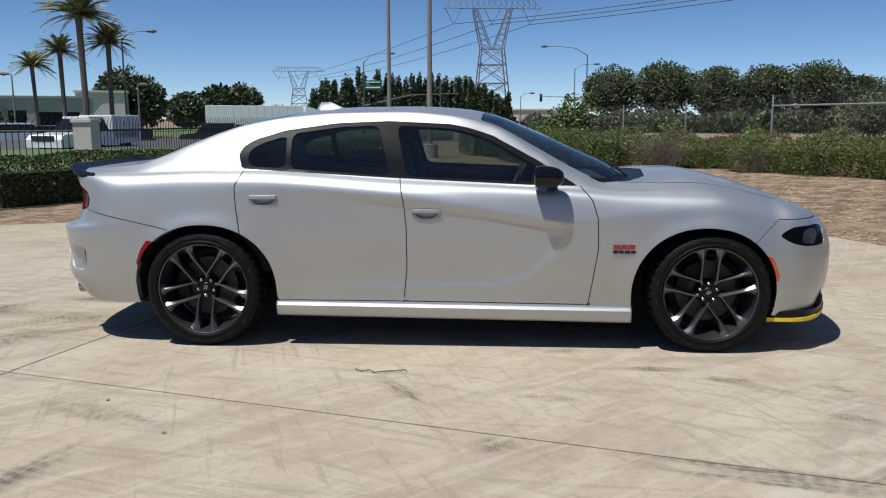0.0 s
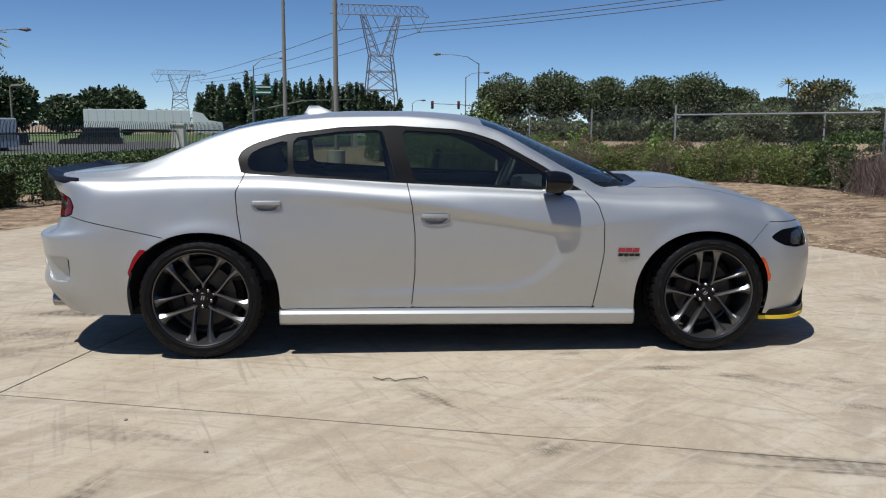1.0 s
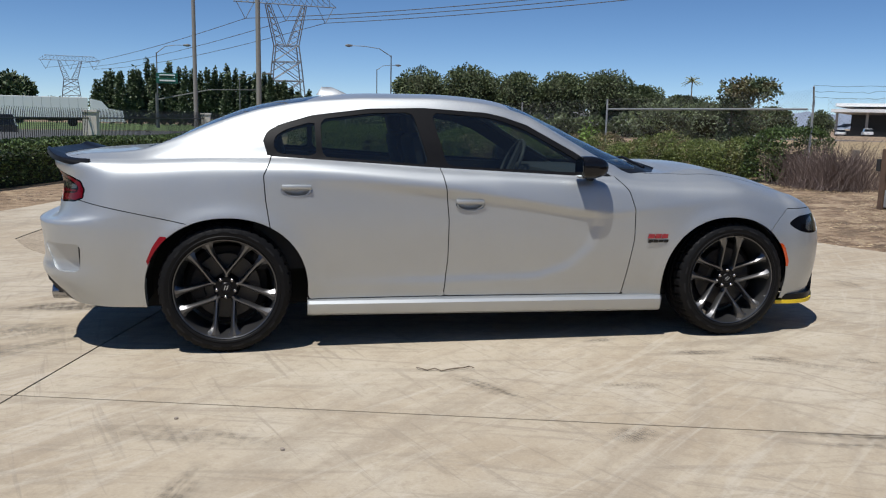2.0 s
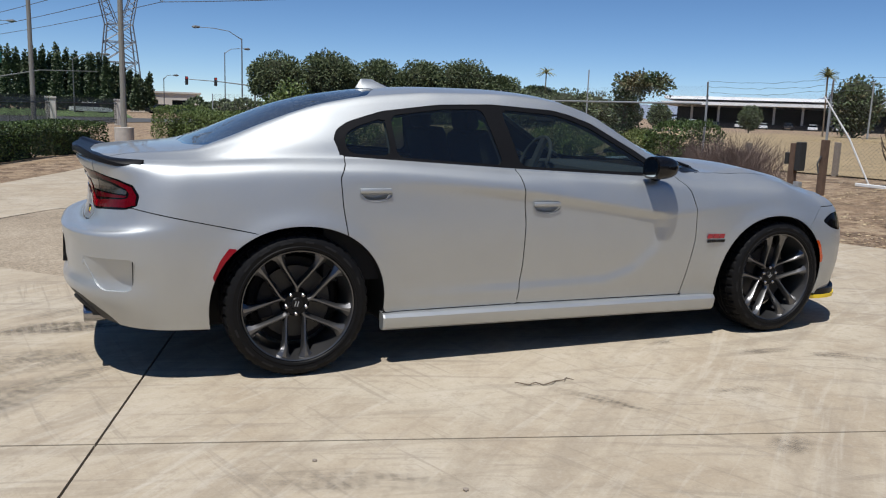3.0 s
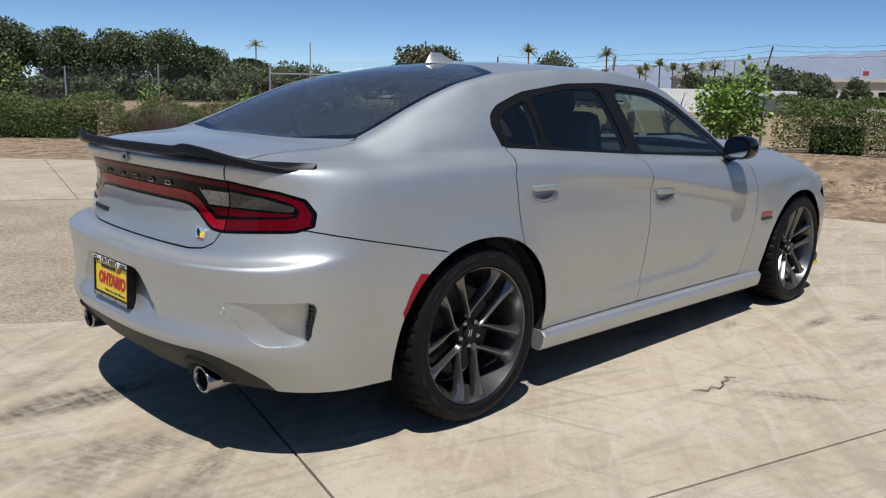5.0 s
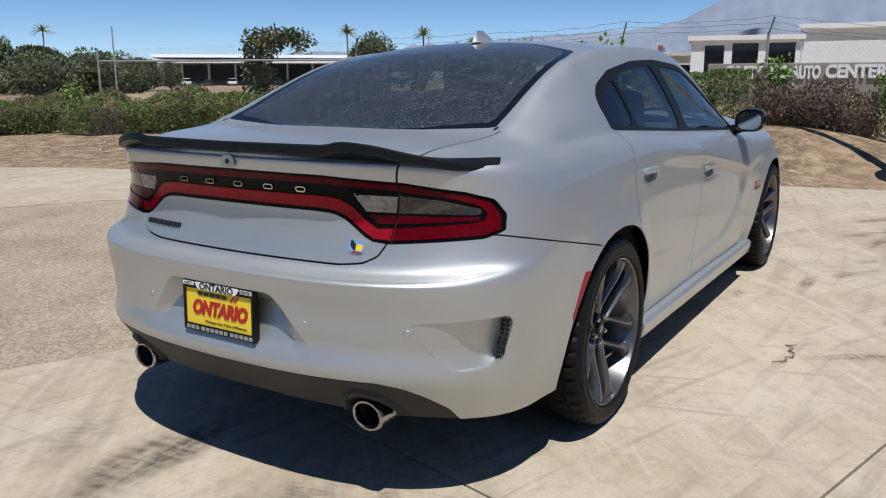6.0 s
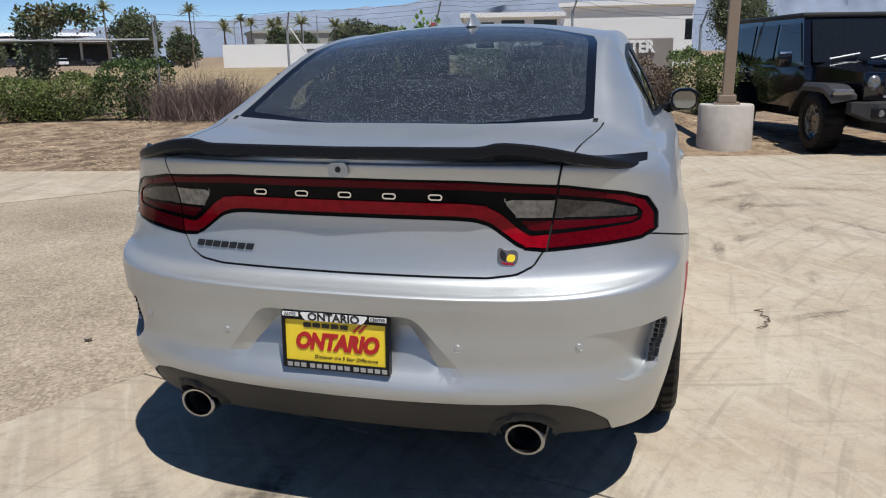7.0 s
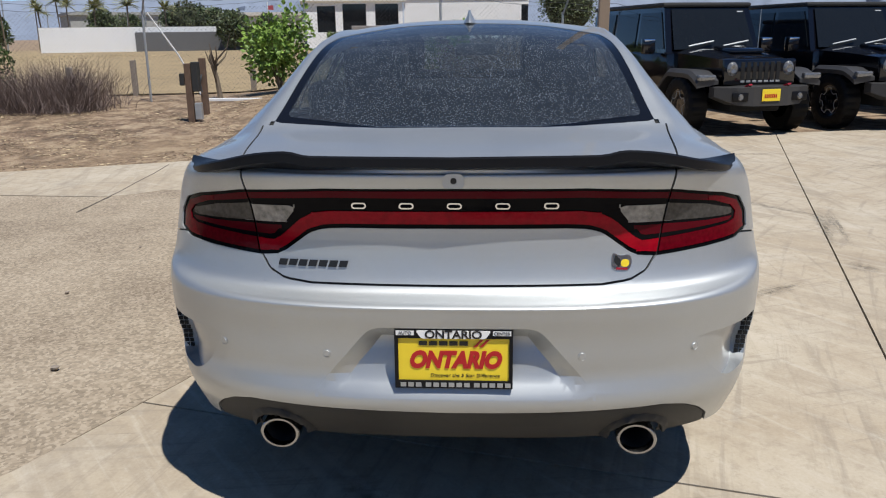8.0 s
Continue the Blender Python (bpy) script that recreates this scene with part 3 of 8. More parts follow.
def line_at(k, station):
    rx, rz, fx, fz, hs, ws = LINES[k]
    kind, q = station
    if kind == "rear":
        n = 2.8
        a, b = XR - rx, ws[0]
        w = smooth01((q / 90) ** 1.6)
        return (XR - a * math.cos(radians(q)) ** (2 / n), b * math.sin(radians(q)) ** (2 / n), rz + (hs[0] - rz) * w)
    if kind == "front":
        n = 2.2
        a, b = fx - 0.025 - XF, ws[-1]
        w = smooth01(q / 90)
        return (XF + a * math.sin(radians(q)) ** (2 / n), b * math.cos(radians(q)) ** (2 / n), hs[-1] + (fz - hs[-1]) * w)
    return (q, curve(list(zip(KX, ws)), q), curve(list(zip(KX, hs)), q))


def section(station):
    rows = [line_at(k, station) for k in range(len(LINES))]
    x, w, z = rows[-1]
    wr, zr, zc = curve(RAIL_W, x), curve(RAIL_Z, x), curve(CENTRE, x)
    if wr > 0.84 * w:
        t = 0.84 * w / wr
        wr, zr = 0.84 * w, zc + (zr - zc) * t * t
    tall = smooth01((zr - z - 0.02) / 0.12)
    for t, bulge in ((0.35, 0.014), (0.7, 0.013)):
        rows.append((x, w + (wr - w) * t + bulge * tall, z + (zr - z) * t))
    rows.append((x, wr, zr))
    for t in (0.90, 0.62, 0.32, 0.0):
        rows.append((x, wr * t, zr + (zc - zr) * (1 - t ** 2.2)))
    low = spline(rows[:9], 8)[:-1]
    return np.concatenate([low, spline(rows[7:], 5)[5:]])


def door_hollow(x, y, z):
    """The long scoop pressed into the doors."""
    P = [(0.20, 0.98), (0.7, 0.965), (1.2, 0.925), (1.7, 0.862), (2.16, 0.79), (2.19, 0.70), (2.13, 0.56), (2.00, 0.44), (1.8, 0.375), (1.2, 0.36), (0.5, 0.36), (0.3, 0.5)]
    d = poly_dist(P, x, z)
    fade = np.clip((x - 0.25) / 0.9, 0, 1)
    s = np.clip(-d / 0.055, 0, 1)
    return 0.017 * fade * s * s * (3 - 2 * s)


def saloon_skin():
    st = [("rear", 90 * (i / 60) ** 1.15) for i in range(60)]
    n = 132
    st += [("side", XR + (XF - XR) * i / n) for i in range(n)]
    st += [("front", 90 * (i / 22)) for i in range(23)]
    S = Skin()
    rows = [section(s) for s in st]
    m = len(rows[0])
    for r in rows:
        for j in range(m):
            S.co.append(tuple(r[j]))
            S.v.append(j / 8 if j < 64 else 8 + (j - 64) / 5)
    for i in range(len(rows) - 1):
        for j in range(m - 1):
            a = i * m + j
            S.faces.append([a, a + 1, a + m + 1, a + m])
            S.tag.append("body")
    c = np.array(S.co)
    x, y, z, v = c[:, 0], c[:, 1], c[:, 2], np.array(S.v)
    side = (v < 7.5) & (x > XR - 0.2) & (x < XF + 0.1)
    y = np.where(side, y - door_hollow(x, y, z), y)
    # a shallow hollow between the bumper's belly and its lower lip
    dent = np.exp(-((z - 0.505) / 0.045) ** 2) * np.clip((-0.62 - x) / 0.2, 0, 1)
    x, y = x + 0.022 * dent * np.clip(1.2 - np.abs(y), 0, 1), y * (1 - 0.012 * dent)
    for ax, az, aw, ah in ARCH:     # raised lips round the wheels
        r = np.hypot((x - ax) / aw, (z - az) / ah)
        y = np.where(side, y + 0.011 * np.exp(-((r - 1.0) / 0.13) ** 2), y)
    S.co = [tuple(p) for p in np.stack([x, y, z], 1)]
    return S


DLO = [(0.235, 1.088), (0.208, 1.175), (0.232, 1.222), (0.30, 1.262), (0.485, 1.318), (0.81, 1.362), (1.13, 1.374), (1.51, 1.354), (1.62, 1.332), (1.76, 1.288), (2.04, 1.138), (2.275, 0.990), (2.0, 0.996), (1.144, 1.036)]
LAMP = [(-0.02, 1.011), (0.35, 1.009), (0.60, 0.994), (0.745, 0.968), (0.81, 0.945), (0.838, 0.90), (0.840, 0.852), (0.80, 0.832), (0.55, 0.811), (0.50, 0.815), (0.472, 0.827), (0.44, 0.850), (0.40, 0.879), (0.36, 0.891), (0.30, 0.894), (-0.02, 0.894)]

BAY = rounded([(-0.4, 0.455), (0.385, 0.455), (0.372, 0.475), (0.235, 0.640), (0.212, 0.655), (-0.4, 0.655)], 0.012)
BAY_DEEP = [(-0.4, 0.3), (0.50, 0.3), (0.372, 0.475), (0.235, 0.640), (0.212, 0.655), (-0.4, 0.655)]
CORE = [(-0.02, 0.979), (0.35, 0.979), (0.56, 0.968), (0.72, 0.947), (0.78, 0.926), (0.800, 0.905), (0.795, 0.885), (0.77, 0.877), (0.56, 0.858), (0.51, 0.854), (0.485, 0.867), (0.43, 0.914), (0.39, 0.934), (0.34, 0.940), (-0.02, 0.940)]


def lower(x, y, z, v):
    return v < 8.2


def cut_saloon(S):
    for ax, az, aw, ah in ARCH:
        S.region(lambda x, y, z, v: (np.abs((x - ax) / aw) ** 2.15 + np.abs((z - az) / ah) ** 2.15) ** (1 / 2.15) - 1 + 5.0 * (v > 7.6), "hole", cond=lower)
        S.mark((np.abs(S.centres()[0] - ax) < aw * 0.985) & (S.centres()[2] < az), "hole")
    # glass house
    S.region(lambda x, y, z, v: poly_dist(DLO, x, z) + 5.0 * ((v < 6.5) | (v > 12)), "frame")
    panes = {
        "quarter_glass": rounded([(0.275, 1.104), (0.262, 1.19), (0.33, 1.236), (0.495, 1.287), (0.505, 1.092)], 0.022),
        "rear_door_glass": rounded([(0.535, 1.088), (0.528, 1.298), (0.82, 1.338), (1.065, 1.348), (1.145, 1.050)], 0.022),
        "front_door_glass": rounded([(1.250, 1.046), (1.175, 1.348), (1.50, 1.330), (1.60, 1.310), (1.745, 1.262), (2.0, 1.122), (2.18, 1.008)], 0.022),
    }
    for name, P in panes.items():
        S.region(lambda x, y, z, v: poly_dist(P, x, z) + 5.0 * ((v < 6.5) | (v > 12)), name, only=("frame",))
    S.region(lambda x, y, z, v: poly_dist([(-0.475, -0.1), (-0.475, 0.25), (-0.40, 0.625), (0.30, 0.572), (0.44, 0.545), (0.555, 0.30), (0.575, -0.1)], x, y) + 5.0 * (v < 9), "rear_seal", only=("body",))
    S.region(lambda x, y, z, v: poly_dist([(-0.455, -0.1), (-0.455, 0.25), (-0.36, 0.592), (0.30, 0.538), (0.40, 0.515), (0.535, 0.28), (0.553, -0.1)], x, y) + 5.0 * (v < 9), "rear_glass", only=("rear_seal",))
    S.region(lambda x, y, z, v: poly_dist([(1.72, -0.1), (1.70, 0.3), (1.69, 0.545), (2.02, 0.622), (2.34, 0.685), (2.50, 0.62), (2.62, 0.40), (2.68, -0.1)], x, y) + 5.0 * (v < 9), "windscreen", only=("body",))
    S.region(lambda x, y, z, v: poly_dist([(2.34, 0.685), (2.50, 0.62), (2.62, 0.40), (2.68, -0.1), (2.80, -0.1), (2.74, 0.40), (2.60, 0.66), (2.42, 0.72)], x, y) + 5.0 * (v < 9), "cowl", only=("body",))
    # tail
    # a finer net under the lamps and badges
    for k in range(22):
        x, y, z, v = S.arrays()
        S.cut(np.maximum(z - (0.805 + 0.01 * k), x + 0.62))
    for k in range(34):
        x, y, z, v = S.arrays()
        S.cut(np.maximum(np.maximum(y - (0.02 + 0.025 * k), x + 0.62), np.maximum(z - 1.02, 0.78 - z)))
    S.region(lambda x, y, z, v: poly_dist(LAMP, y, z) + 5.0 * ((x > -0.55) | (v > 8.3)), "lamp", only=("body",))
    S.region(lambda x, y, z, v: poly_dist(LAMP, y, z) + 0.011, "lamp_band", only=("lamp",))
    S.region(lambda x, y, z, v: poly_dist(CORE, y, z), "lamp_core", only=("lamp_band",))
    S.region(lambda x, y, z, v: np.maximum(0.96 - 0.24 * np.maximum(0.0, y - 0.35) - z, y - 0.70), "lamp_upper", only=("lamp_band",))
    S.region(lambda x, y, z, v: poly_dist([(0.443, 0.951), (0.60, 0.949), (0.60, 0.903), (0.475, 0.903), (0.447, 0.935)], y, z), "lamp_clear", only=("lamp_core",))
    S.region(lambda x, y, z, v: poly_dist([(0.487, 0.894), (0.57, 0.896), (0.785, 0.894), (0.78, 0.885), (0.57, 0.871), (0.51, 0.868)], y, z), "lamp_inner", only=("lamp_core",))
    # the seam where the lid part of the lamp meets its outer part
    seam = lambda x, y, z, v: 0.556 + (z - 0.83) * 0.167 - y
    S.region(seam, "lamp_outer", only=("lamp_band",))
    S.region(lambda x, y, z, v: np.maximum(seam(x, y, z, v), poly_dist([(0.50, 0.962), (0.69, 0.941), (0.785, 0.918), (0.785, 0.900), (0.50, 0.906)], y, z)), "lamp_smoked", only=("lamp_core", "lamp_clear"))
    S.region(lambda x, y, z, v: np.abs(seam(x, y, z, v)) - 0.0028, "lamp_seam", only=("lamp", "lamp_band", "lamp_outer", "lamp_upper", "lamp_core", "lamp_clear", "lamp_smoked", "lamp_inner"))
    S.region(lambda x, y, z, v: poly_dist([(-0.1, 0.410), (0.45, 0.416), (0.57, 0.416), (0.635, 0.402), (0.685, 0.372), (0.725, 0.325), (0.76, 0.15), (-0.1, 0.15)], y, z) + 5.0 * ((x > -0.6) | (v > 4)), "diffuser", only=("body",), gap=0.006)
    S.region(lambda x, y, z, v: np.hypot((y - 0.51) / 1.2, z - 0.300) - 0.060, "hole", only=("diffuser",))

    def lid(x, y, z, v):
        q = np.where(v > 8, 1.06 + (x + 0.985), z)
        return poly_dist([(-0.1, 0.7405), (0.40, 0.7435), (0.475, 0.752), (0.52, 0.775), (0.548, 0.82), (0.588, 1.04), (0.60, 1.14), (0.66, 1.645), (-0.1, 1.645)], y, q) + 5.0 * (x > -0.40)

    S.region(lid, "boot_lid", only=("body",), gap=0.006, cond=lambda x, y, z, v: x < -0.4)

    for k in range(14):
        x, y, z, v = S.arrays()
        S.cut(np.maximum(np.maximum(y - (0.02 + 0.03 * k), x + 0.8), np.maximum(z - 0.668, 0.44 - z)))
    S.region(lambda x, y, z, v: poly_dist(BAY, y, z) + 5.0 * ((x > -0.8) | (v > 5)), "bay", only=("body",))
    S.region(lambda x, y, z, v: poly_dist(BAY_DEEP, y, z) + 0.045, "bay_floor", only=("bay",))
    VENT = rounded([(-0.975, 0.604), (-0.742, 0.612), (-0.757, 0.458), (-0.90, 0.452)], 0.02)
    S.region(lambda x, y, z, v: poly_dist(VENT, x, z) + 5.0 * ((v > 5) | (y < 0.55)), "vent", only=("body",))
    S.region(lambda x, y, z, v: poly_dist([(-0.298, 0.659), (-0.332, 0.660), (-0.372, 0.606), (-0.412, 0.512), (-0.392, 0.498), (-0.3, 0.6)], x, z) + 5.0 * (v > 6), "rear_marker", only=("body",))
    S.region(lambda x, y, z, v: poly_dist(rounded([(3.374, 0.590), (3.405, 0.588), (3.455, 0.47), (3.447, 0.44), (3.424, 0.445)], 0.006), x, z) + 5.0 * (v > 6), "front_marker", only=("body",))
    for hx, hz in ((0.389, 0.916), (1.373, 0.837)):
        S.region(lambda x, y, z, v: poly_dist(rounded([(hx - 0.078, hz + 0.010), (hx + 0.078, hz + 0.010), (hx + 0.075, hz - 0.012), (hx + 0.045, hz - 0.038), (hx - 0.045, hz - 0.038), (hx - 0.075, hz - 0.012)], 0.012), x, z) + 5.0 * (v > 7.6), "hole", only=("body",))

    def bumper(x, y, z, v):
        top = np.where(x < -0.747, 0.842, 0.842 - (x + 0.747) * 0.2122)
        return np.maximum(z - top, x + 0.19) + 5.0 * (v > 7.9)

    S.region(bumper, "rear_bumper", only=("body",), gap=0.005)
    # nose
    S.region(lambda x, y, z, v: poly_dist(rounded([(3.440, 0.708), (3.525, 0.757), (3.70, 0.764), (3.755, 0.752), (3.765, 0.645), (3.62, 0.642), (3.525, 0.660)], 0.015), x, z) + 5.0 * ((v > 8.3) | (y < 0.3)), "headlamp", only=("body",))
    S.region(lambda x, y, z, v: poly_dist(rounded([(3.60, 0.742), (3.685, 0.748), (3.705, 0.70), (3.68, 0.660), (3.58, 0.658)], 0.015), x, z), "headlamp_lens", only=("headlamp",))
    S.region(lambda x, y, z, v: np.maximum(np.maximum(3.295 + (z - 0.66) * 1.05 - x, z - 0.80), 3.0 - x) + 5.0 * (v > 7.9), "front_bumper", only=("body",), gap=0.005)
    S.region(lambda x, y, z, v: poly_dist([(2.55, -0.1), (2.55, 0.69), (2.80, 0.70), (3.30, 0.655), (3.62, 0.60), (3.80, 0.50), (3.86, -0.1)], x, y) + 5.0 * (v < 8.6), "bonnet", only=("body",), gap=0.006)
    # doors
    rear = [(0.262, 1.12), (0.243, 1.05), (0.212, 0.985), (0.222, 0.85), (0.245, 0.70), (0.32, 0.60), (0.43, 0.44), (0.452, 0.286), (1.231, 0.286), (1.252, 0.50), (1.2515, 0.74), (1.235, 0.90), (1.19, 1.12)]
    front = [(1.19, 1.12), (1.235, 0.90), (1.2515, 0.74), (1.252, 0.50), (1.231, 0.286), (2.345, 0.278), (2.392, 0.62), (2.388, 0.80), (2.355, 0.91), (2.29, 0.985), (2.25, 1.12)]
    for name, P in (("rear_door", rear), ("front_door", front)):
        S.region(lambda x, y, z, v: poly_dist(P, x, z), name, only=("body",), gap=0.006, cond=lambda x, y, z, v: v < 8.6)
    X, Y, Z, V = S.centres()
    S.mark((X > 2.3) & (V < 8.9), "front_wing", only=("body",))
    S.mark((X > 2.3) & (V >= 8.9) & (X > 2.7), "front_wing", only=("body",))


def skin_part(name, S, tags, material, parent, label="", both=True, side=1, lift=0.0, thick=0.004, sharp=28):
    """The faces of some tags as one mesh, with turned-in edges. side: 1 the car's right, -1 its left."""
    tags = (tags,) if isinstance(tags, str) else tags
    bm = bmesh.new()
    for sgn in ((1, -1) if both else (side,)):
        made = {}
        for f, t in zip(S.faces, S.tag):
            if t not in tags:
                continue
            vs = []
            for i in f:
                if i not in made:
                    x, y, z = S.co[i]
                    made[i] = bm.verts.new((x, -y * sgn, z))
                if not vs or made[i] is not vs[-1]:
                    vs.append(made[i])
            if len(set(vs)) > 2:
                try:
                    bm.faces.new(vs if sgn == 1 else vs[::-1])
                except ValueError:
                    pass
    bmesh.ops.remove_doubles(bm, verts=bm.verts, dist=0.0004)
    bmesh.ops.dissolve_degenerate(bm, edges=bm.edges, dist=0.0002)
    bm.normal_update()
    # outward is away from the car's middle line
    mid = Vector((1.4, 0, 0.55))
    turn = sum(f.normal.dot(f.calc_center_median() - mid) * f.calc_area() for f in bm.faces)
    if turn < 0:
        bmesh.ops.reverse_faces(bm, faces=bm.faces)
        bm.normal_update()
    if lift:
        for v in bm.verts:
            v.co += v.normal * (lift(v.co) if callable(lift) else lift)
    if thick:
        rim = [e for e in bm.edges if len(e.link_faces) == 1]
        nrm = {v: v.normal.copy() for e in rim for v in e.verts}
        out = bmesh.ops.extrude_edge_only(bm, edges=rim)
        fresh = [g for g in out["geom"] if isinstance(g, bmesh.types.BMVert)]
        old = {tuple(round(c, 5) for c in v.co): n for v, n in nrm.items()}
        for v in fresh:
            n = old.get(tuple(round(c, 5) for c in v.co))
            if n is not None:
                v.co -= n * thick
    return part(name, bm, material, parent, label, smooth=True, sharp=sharp)


skin = saloon_skin()
cut_saloon(skin)
car = thing("car", "silver four-door saloon car with black rear spoiler parked on concrete", "car")
skin_part("body_shell", skin, "body", M["silver"], car)
skin_part("joint_lining", skin, "gap", M["gap"], car, "dark recessed panel joints", lift=-0.006, thick=0)
skin_part("rear_bumper", skin, "rear_bumper", M["silver"], car, thick=0.045)
skin_part("plate_bay", skin, ("bay", "bay_floor"), M["silver"], car, lift=lambda p: -0.05 * smooth01((p.z - 0.455) / 0.17) * min(1.0, max(0.0, -float(poly_dist(BAY_DEEP, abs(p.y), p.z)) / 0.045)), thick=0, sharp=16)
skin_part("diffuser", skin, "diffuser", M["black_grain"], car, "grained dark grey plastic diffuser", lift=-0.004)
skin_part("front_bumper", skin, "front_bumper", M["silver"], car)
lid = skin_part("boot_lid", skin, "boot_lid", M["silver"], car)
skin_part("bonnet", skin, "bonnet", M["silver"], car)
skin_part("cowl", skin, "cowl", M["black_satin"], car, "black plastic cowl below the windscreen", lift=-0.006)
skin_part("windscreen", skin, "windscreen", M["front_glass"], car, "clear windscreen", lift=-0.002)
skin_part("rear_window_seal", skin, "rear_seal", M["black_gloss"], car, "gloss black border of the rear window", lift=-0.002)
skin_part("rear_window", skin, "rear_glass", M["rear_glass"], car, "tinted rear window with dried water spots", lift=-0.002)
for sgn in (1, -1):
    skin_part("front_wing", skin, "front_wing", M["silver"], car, both=False, side=sgn)
    rd = skin_part("rear_door", skin, "rear_door", M["silver"], car, both=False, side=sgn)
    fd = skin_part("front_door", skin, "front_door", M["silver"], car, both=False, side=sgn)
    skin_part("window_frame", skin, "frame", M["window_trim"], car, "satin black window surround", both=False, side=sgn, lift=-0.003)
    skin_part("window_pane", skin, "quarter_glass", M["side_glass"], car, "dark tinted pane", both=False, side=sgn, lift=-0.007)
    skin_part("window_pane", skin, "rear_door_glass", M["side_glass"], car, "dark tinted pane", both=False, side=sgn, lift=-0.007)
    skin_part("window_pane", skin, "front_door_glass", M["side_glass"], car, "dark tinted pane", both=False, side=sgn, lift=-0.007)
    skin_part("headlamp", skin, "headlamp", M["smoke"], car, "dark projector headlamp", both=False, side=sgn, lift=-0.003)
    skin_part("headlamp_lens", skin, "headlamp_lens", M["clear_dim"], car, "grey projector lens", both=False, side=sgn, lift=-0.004)
    skin_part("bumper_vent", skin, "vent", M["silver"], car, both=False, side=sgn, lift=lambda p: -0.040 * smooth01((p.x + 0.985) / 0.24), thick=0)
    skin_part("side_marker", skin, "rear_marker", M["red_mark"], car, "red side marker lamp", both=False, side=sgn, lift=0.002)
    skin_part("side_marker", skin, "front_marker", M["amber"], car, "amber side marker lamp", both=False, side=sgn, lift=0.002)
tail = skin_part("tail_lamp", skin, ("lamp",), M["smoke"], car, "full-width red and black tail lamp", lift=-0.006)
skin_part("light_band", skin, "lamp_band", M["red_lens"], tail, "red racetrack lens", lift=-0.004)
skin_part("upper_band", skin, "lamp_upper", M["red_dim"], tail, "dim dark red upper lens", lift=-0.005)
skin_part("lamp_core", skin, "lamp_core", M["smoke"], tail, "smoked black lens", lift=-0.007)
for sgn in (1, -1):
    skin_part("reverse_lamp", skin, "lamp_clear", M["clear_lens"], tail, "clear reversing lamp", both=False, side=sgn, lift=-0.006)
    skin_part("reverse_lamp", skin, "lamp_smoked", M["clear_dim"], tail, "smoked reversing lamp", both=False, side=sgn, lift=-0.006)
    skin_part("lamp_seam", skin, "lamp_seam", M["gap"], tail, "dark seam across the lamp", both=False, side=sgn, lift=-0.012)
    skin_part("outer_band", skin, "lamp_outer", M["red_mid"], tail, "deep red outer lens", both=False, side=sgn, lift=-0.004)
    skin_part("inner_band", skin, "lamp_inner", M["red_dim"], tail, "dim red inner lens", both=False, side=sgn, lift=-0.006)


# ---- the saloon: wheels and fittings ----
_co = np.array(skin.co)
_v = np.array(skin.v)


def side_y(x, z):
    """Half width of the body at a place on its side."""
    ok = (_v < 8) & (_co[:, 1] > 0.5)
    d = np.hypot(_co[ok, 0] - x, _co[ok, 2] - z)
    return float(_co[ok, 1][d.argsort()[:3]].mean())


def tail_x(y, z):
    ok = (_v < 8.2) & (_co[:, 0] < -0.6)
    d = np.hypot(_co[ok, 1] - abs(y), _co[ok, 2] - z)
    return float(_co[ok, 0][d.argsort()[:3]].mean())


def top_z(x, y):
    ok = _v > 7.9
    d = np.hypot(_co[ok, 0] - x, _co[ok, 1] - abs(y))
    return float(_co[ok, 2][d.argsort()[:3]].mean())


def bar(bm, pts, widths, depth, face_y):
    """A wheel spoke: a ridged bar through (x, z) points; face_y gives its outer face by radius."""
    rows = []
    for i, (x, z) in enumerate(pts):
        a, b = Vector(pts[max(i - 1, 0)]), Vector(pts[min(i + 1, len(pts) - 1)])
        d = (b - a).normalized()
        nx, nz = -d.y, d.x
        w, y = widths[i] / 2, face_y(math.hypot(x, z))
        rows.append([bm.verts.new((x + nx * s * w, y + dy, z + nz * s * w)) for s, dy in ((-1, depth), (-1, 0.016), (-0.28, 0.0), (0.28, 0.0), (1, 0.016), (1, depth))])
    for a, b in zip(rows, rows[1:]):
        for i in range(6):
            bm.faces.new((a[i], b[i], b[(i + 1) % 6], a[(i + 1) % 6]))
    bm.faces.new(rows[0])
    bm.faces.new(rows[-1][::-1])


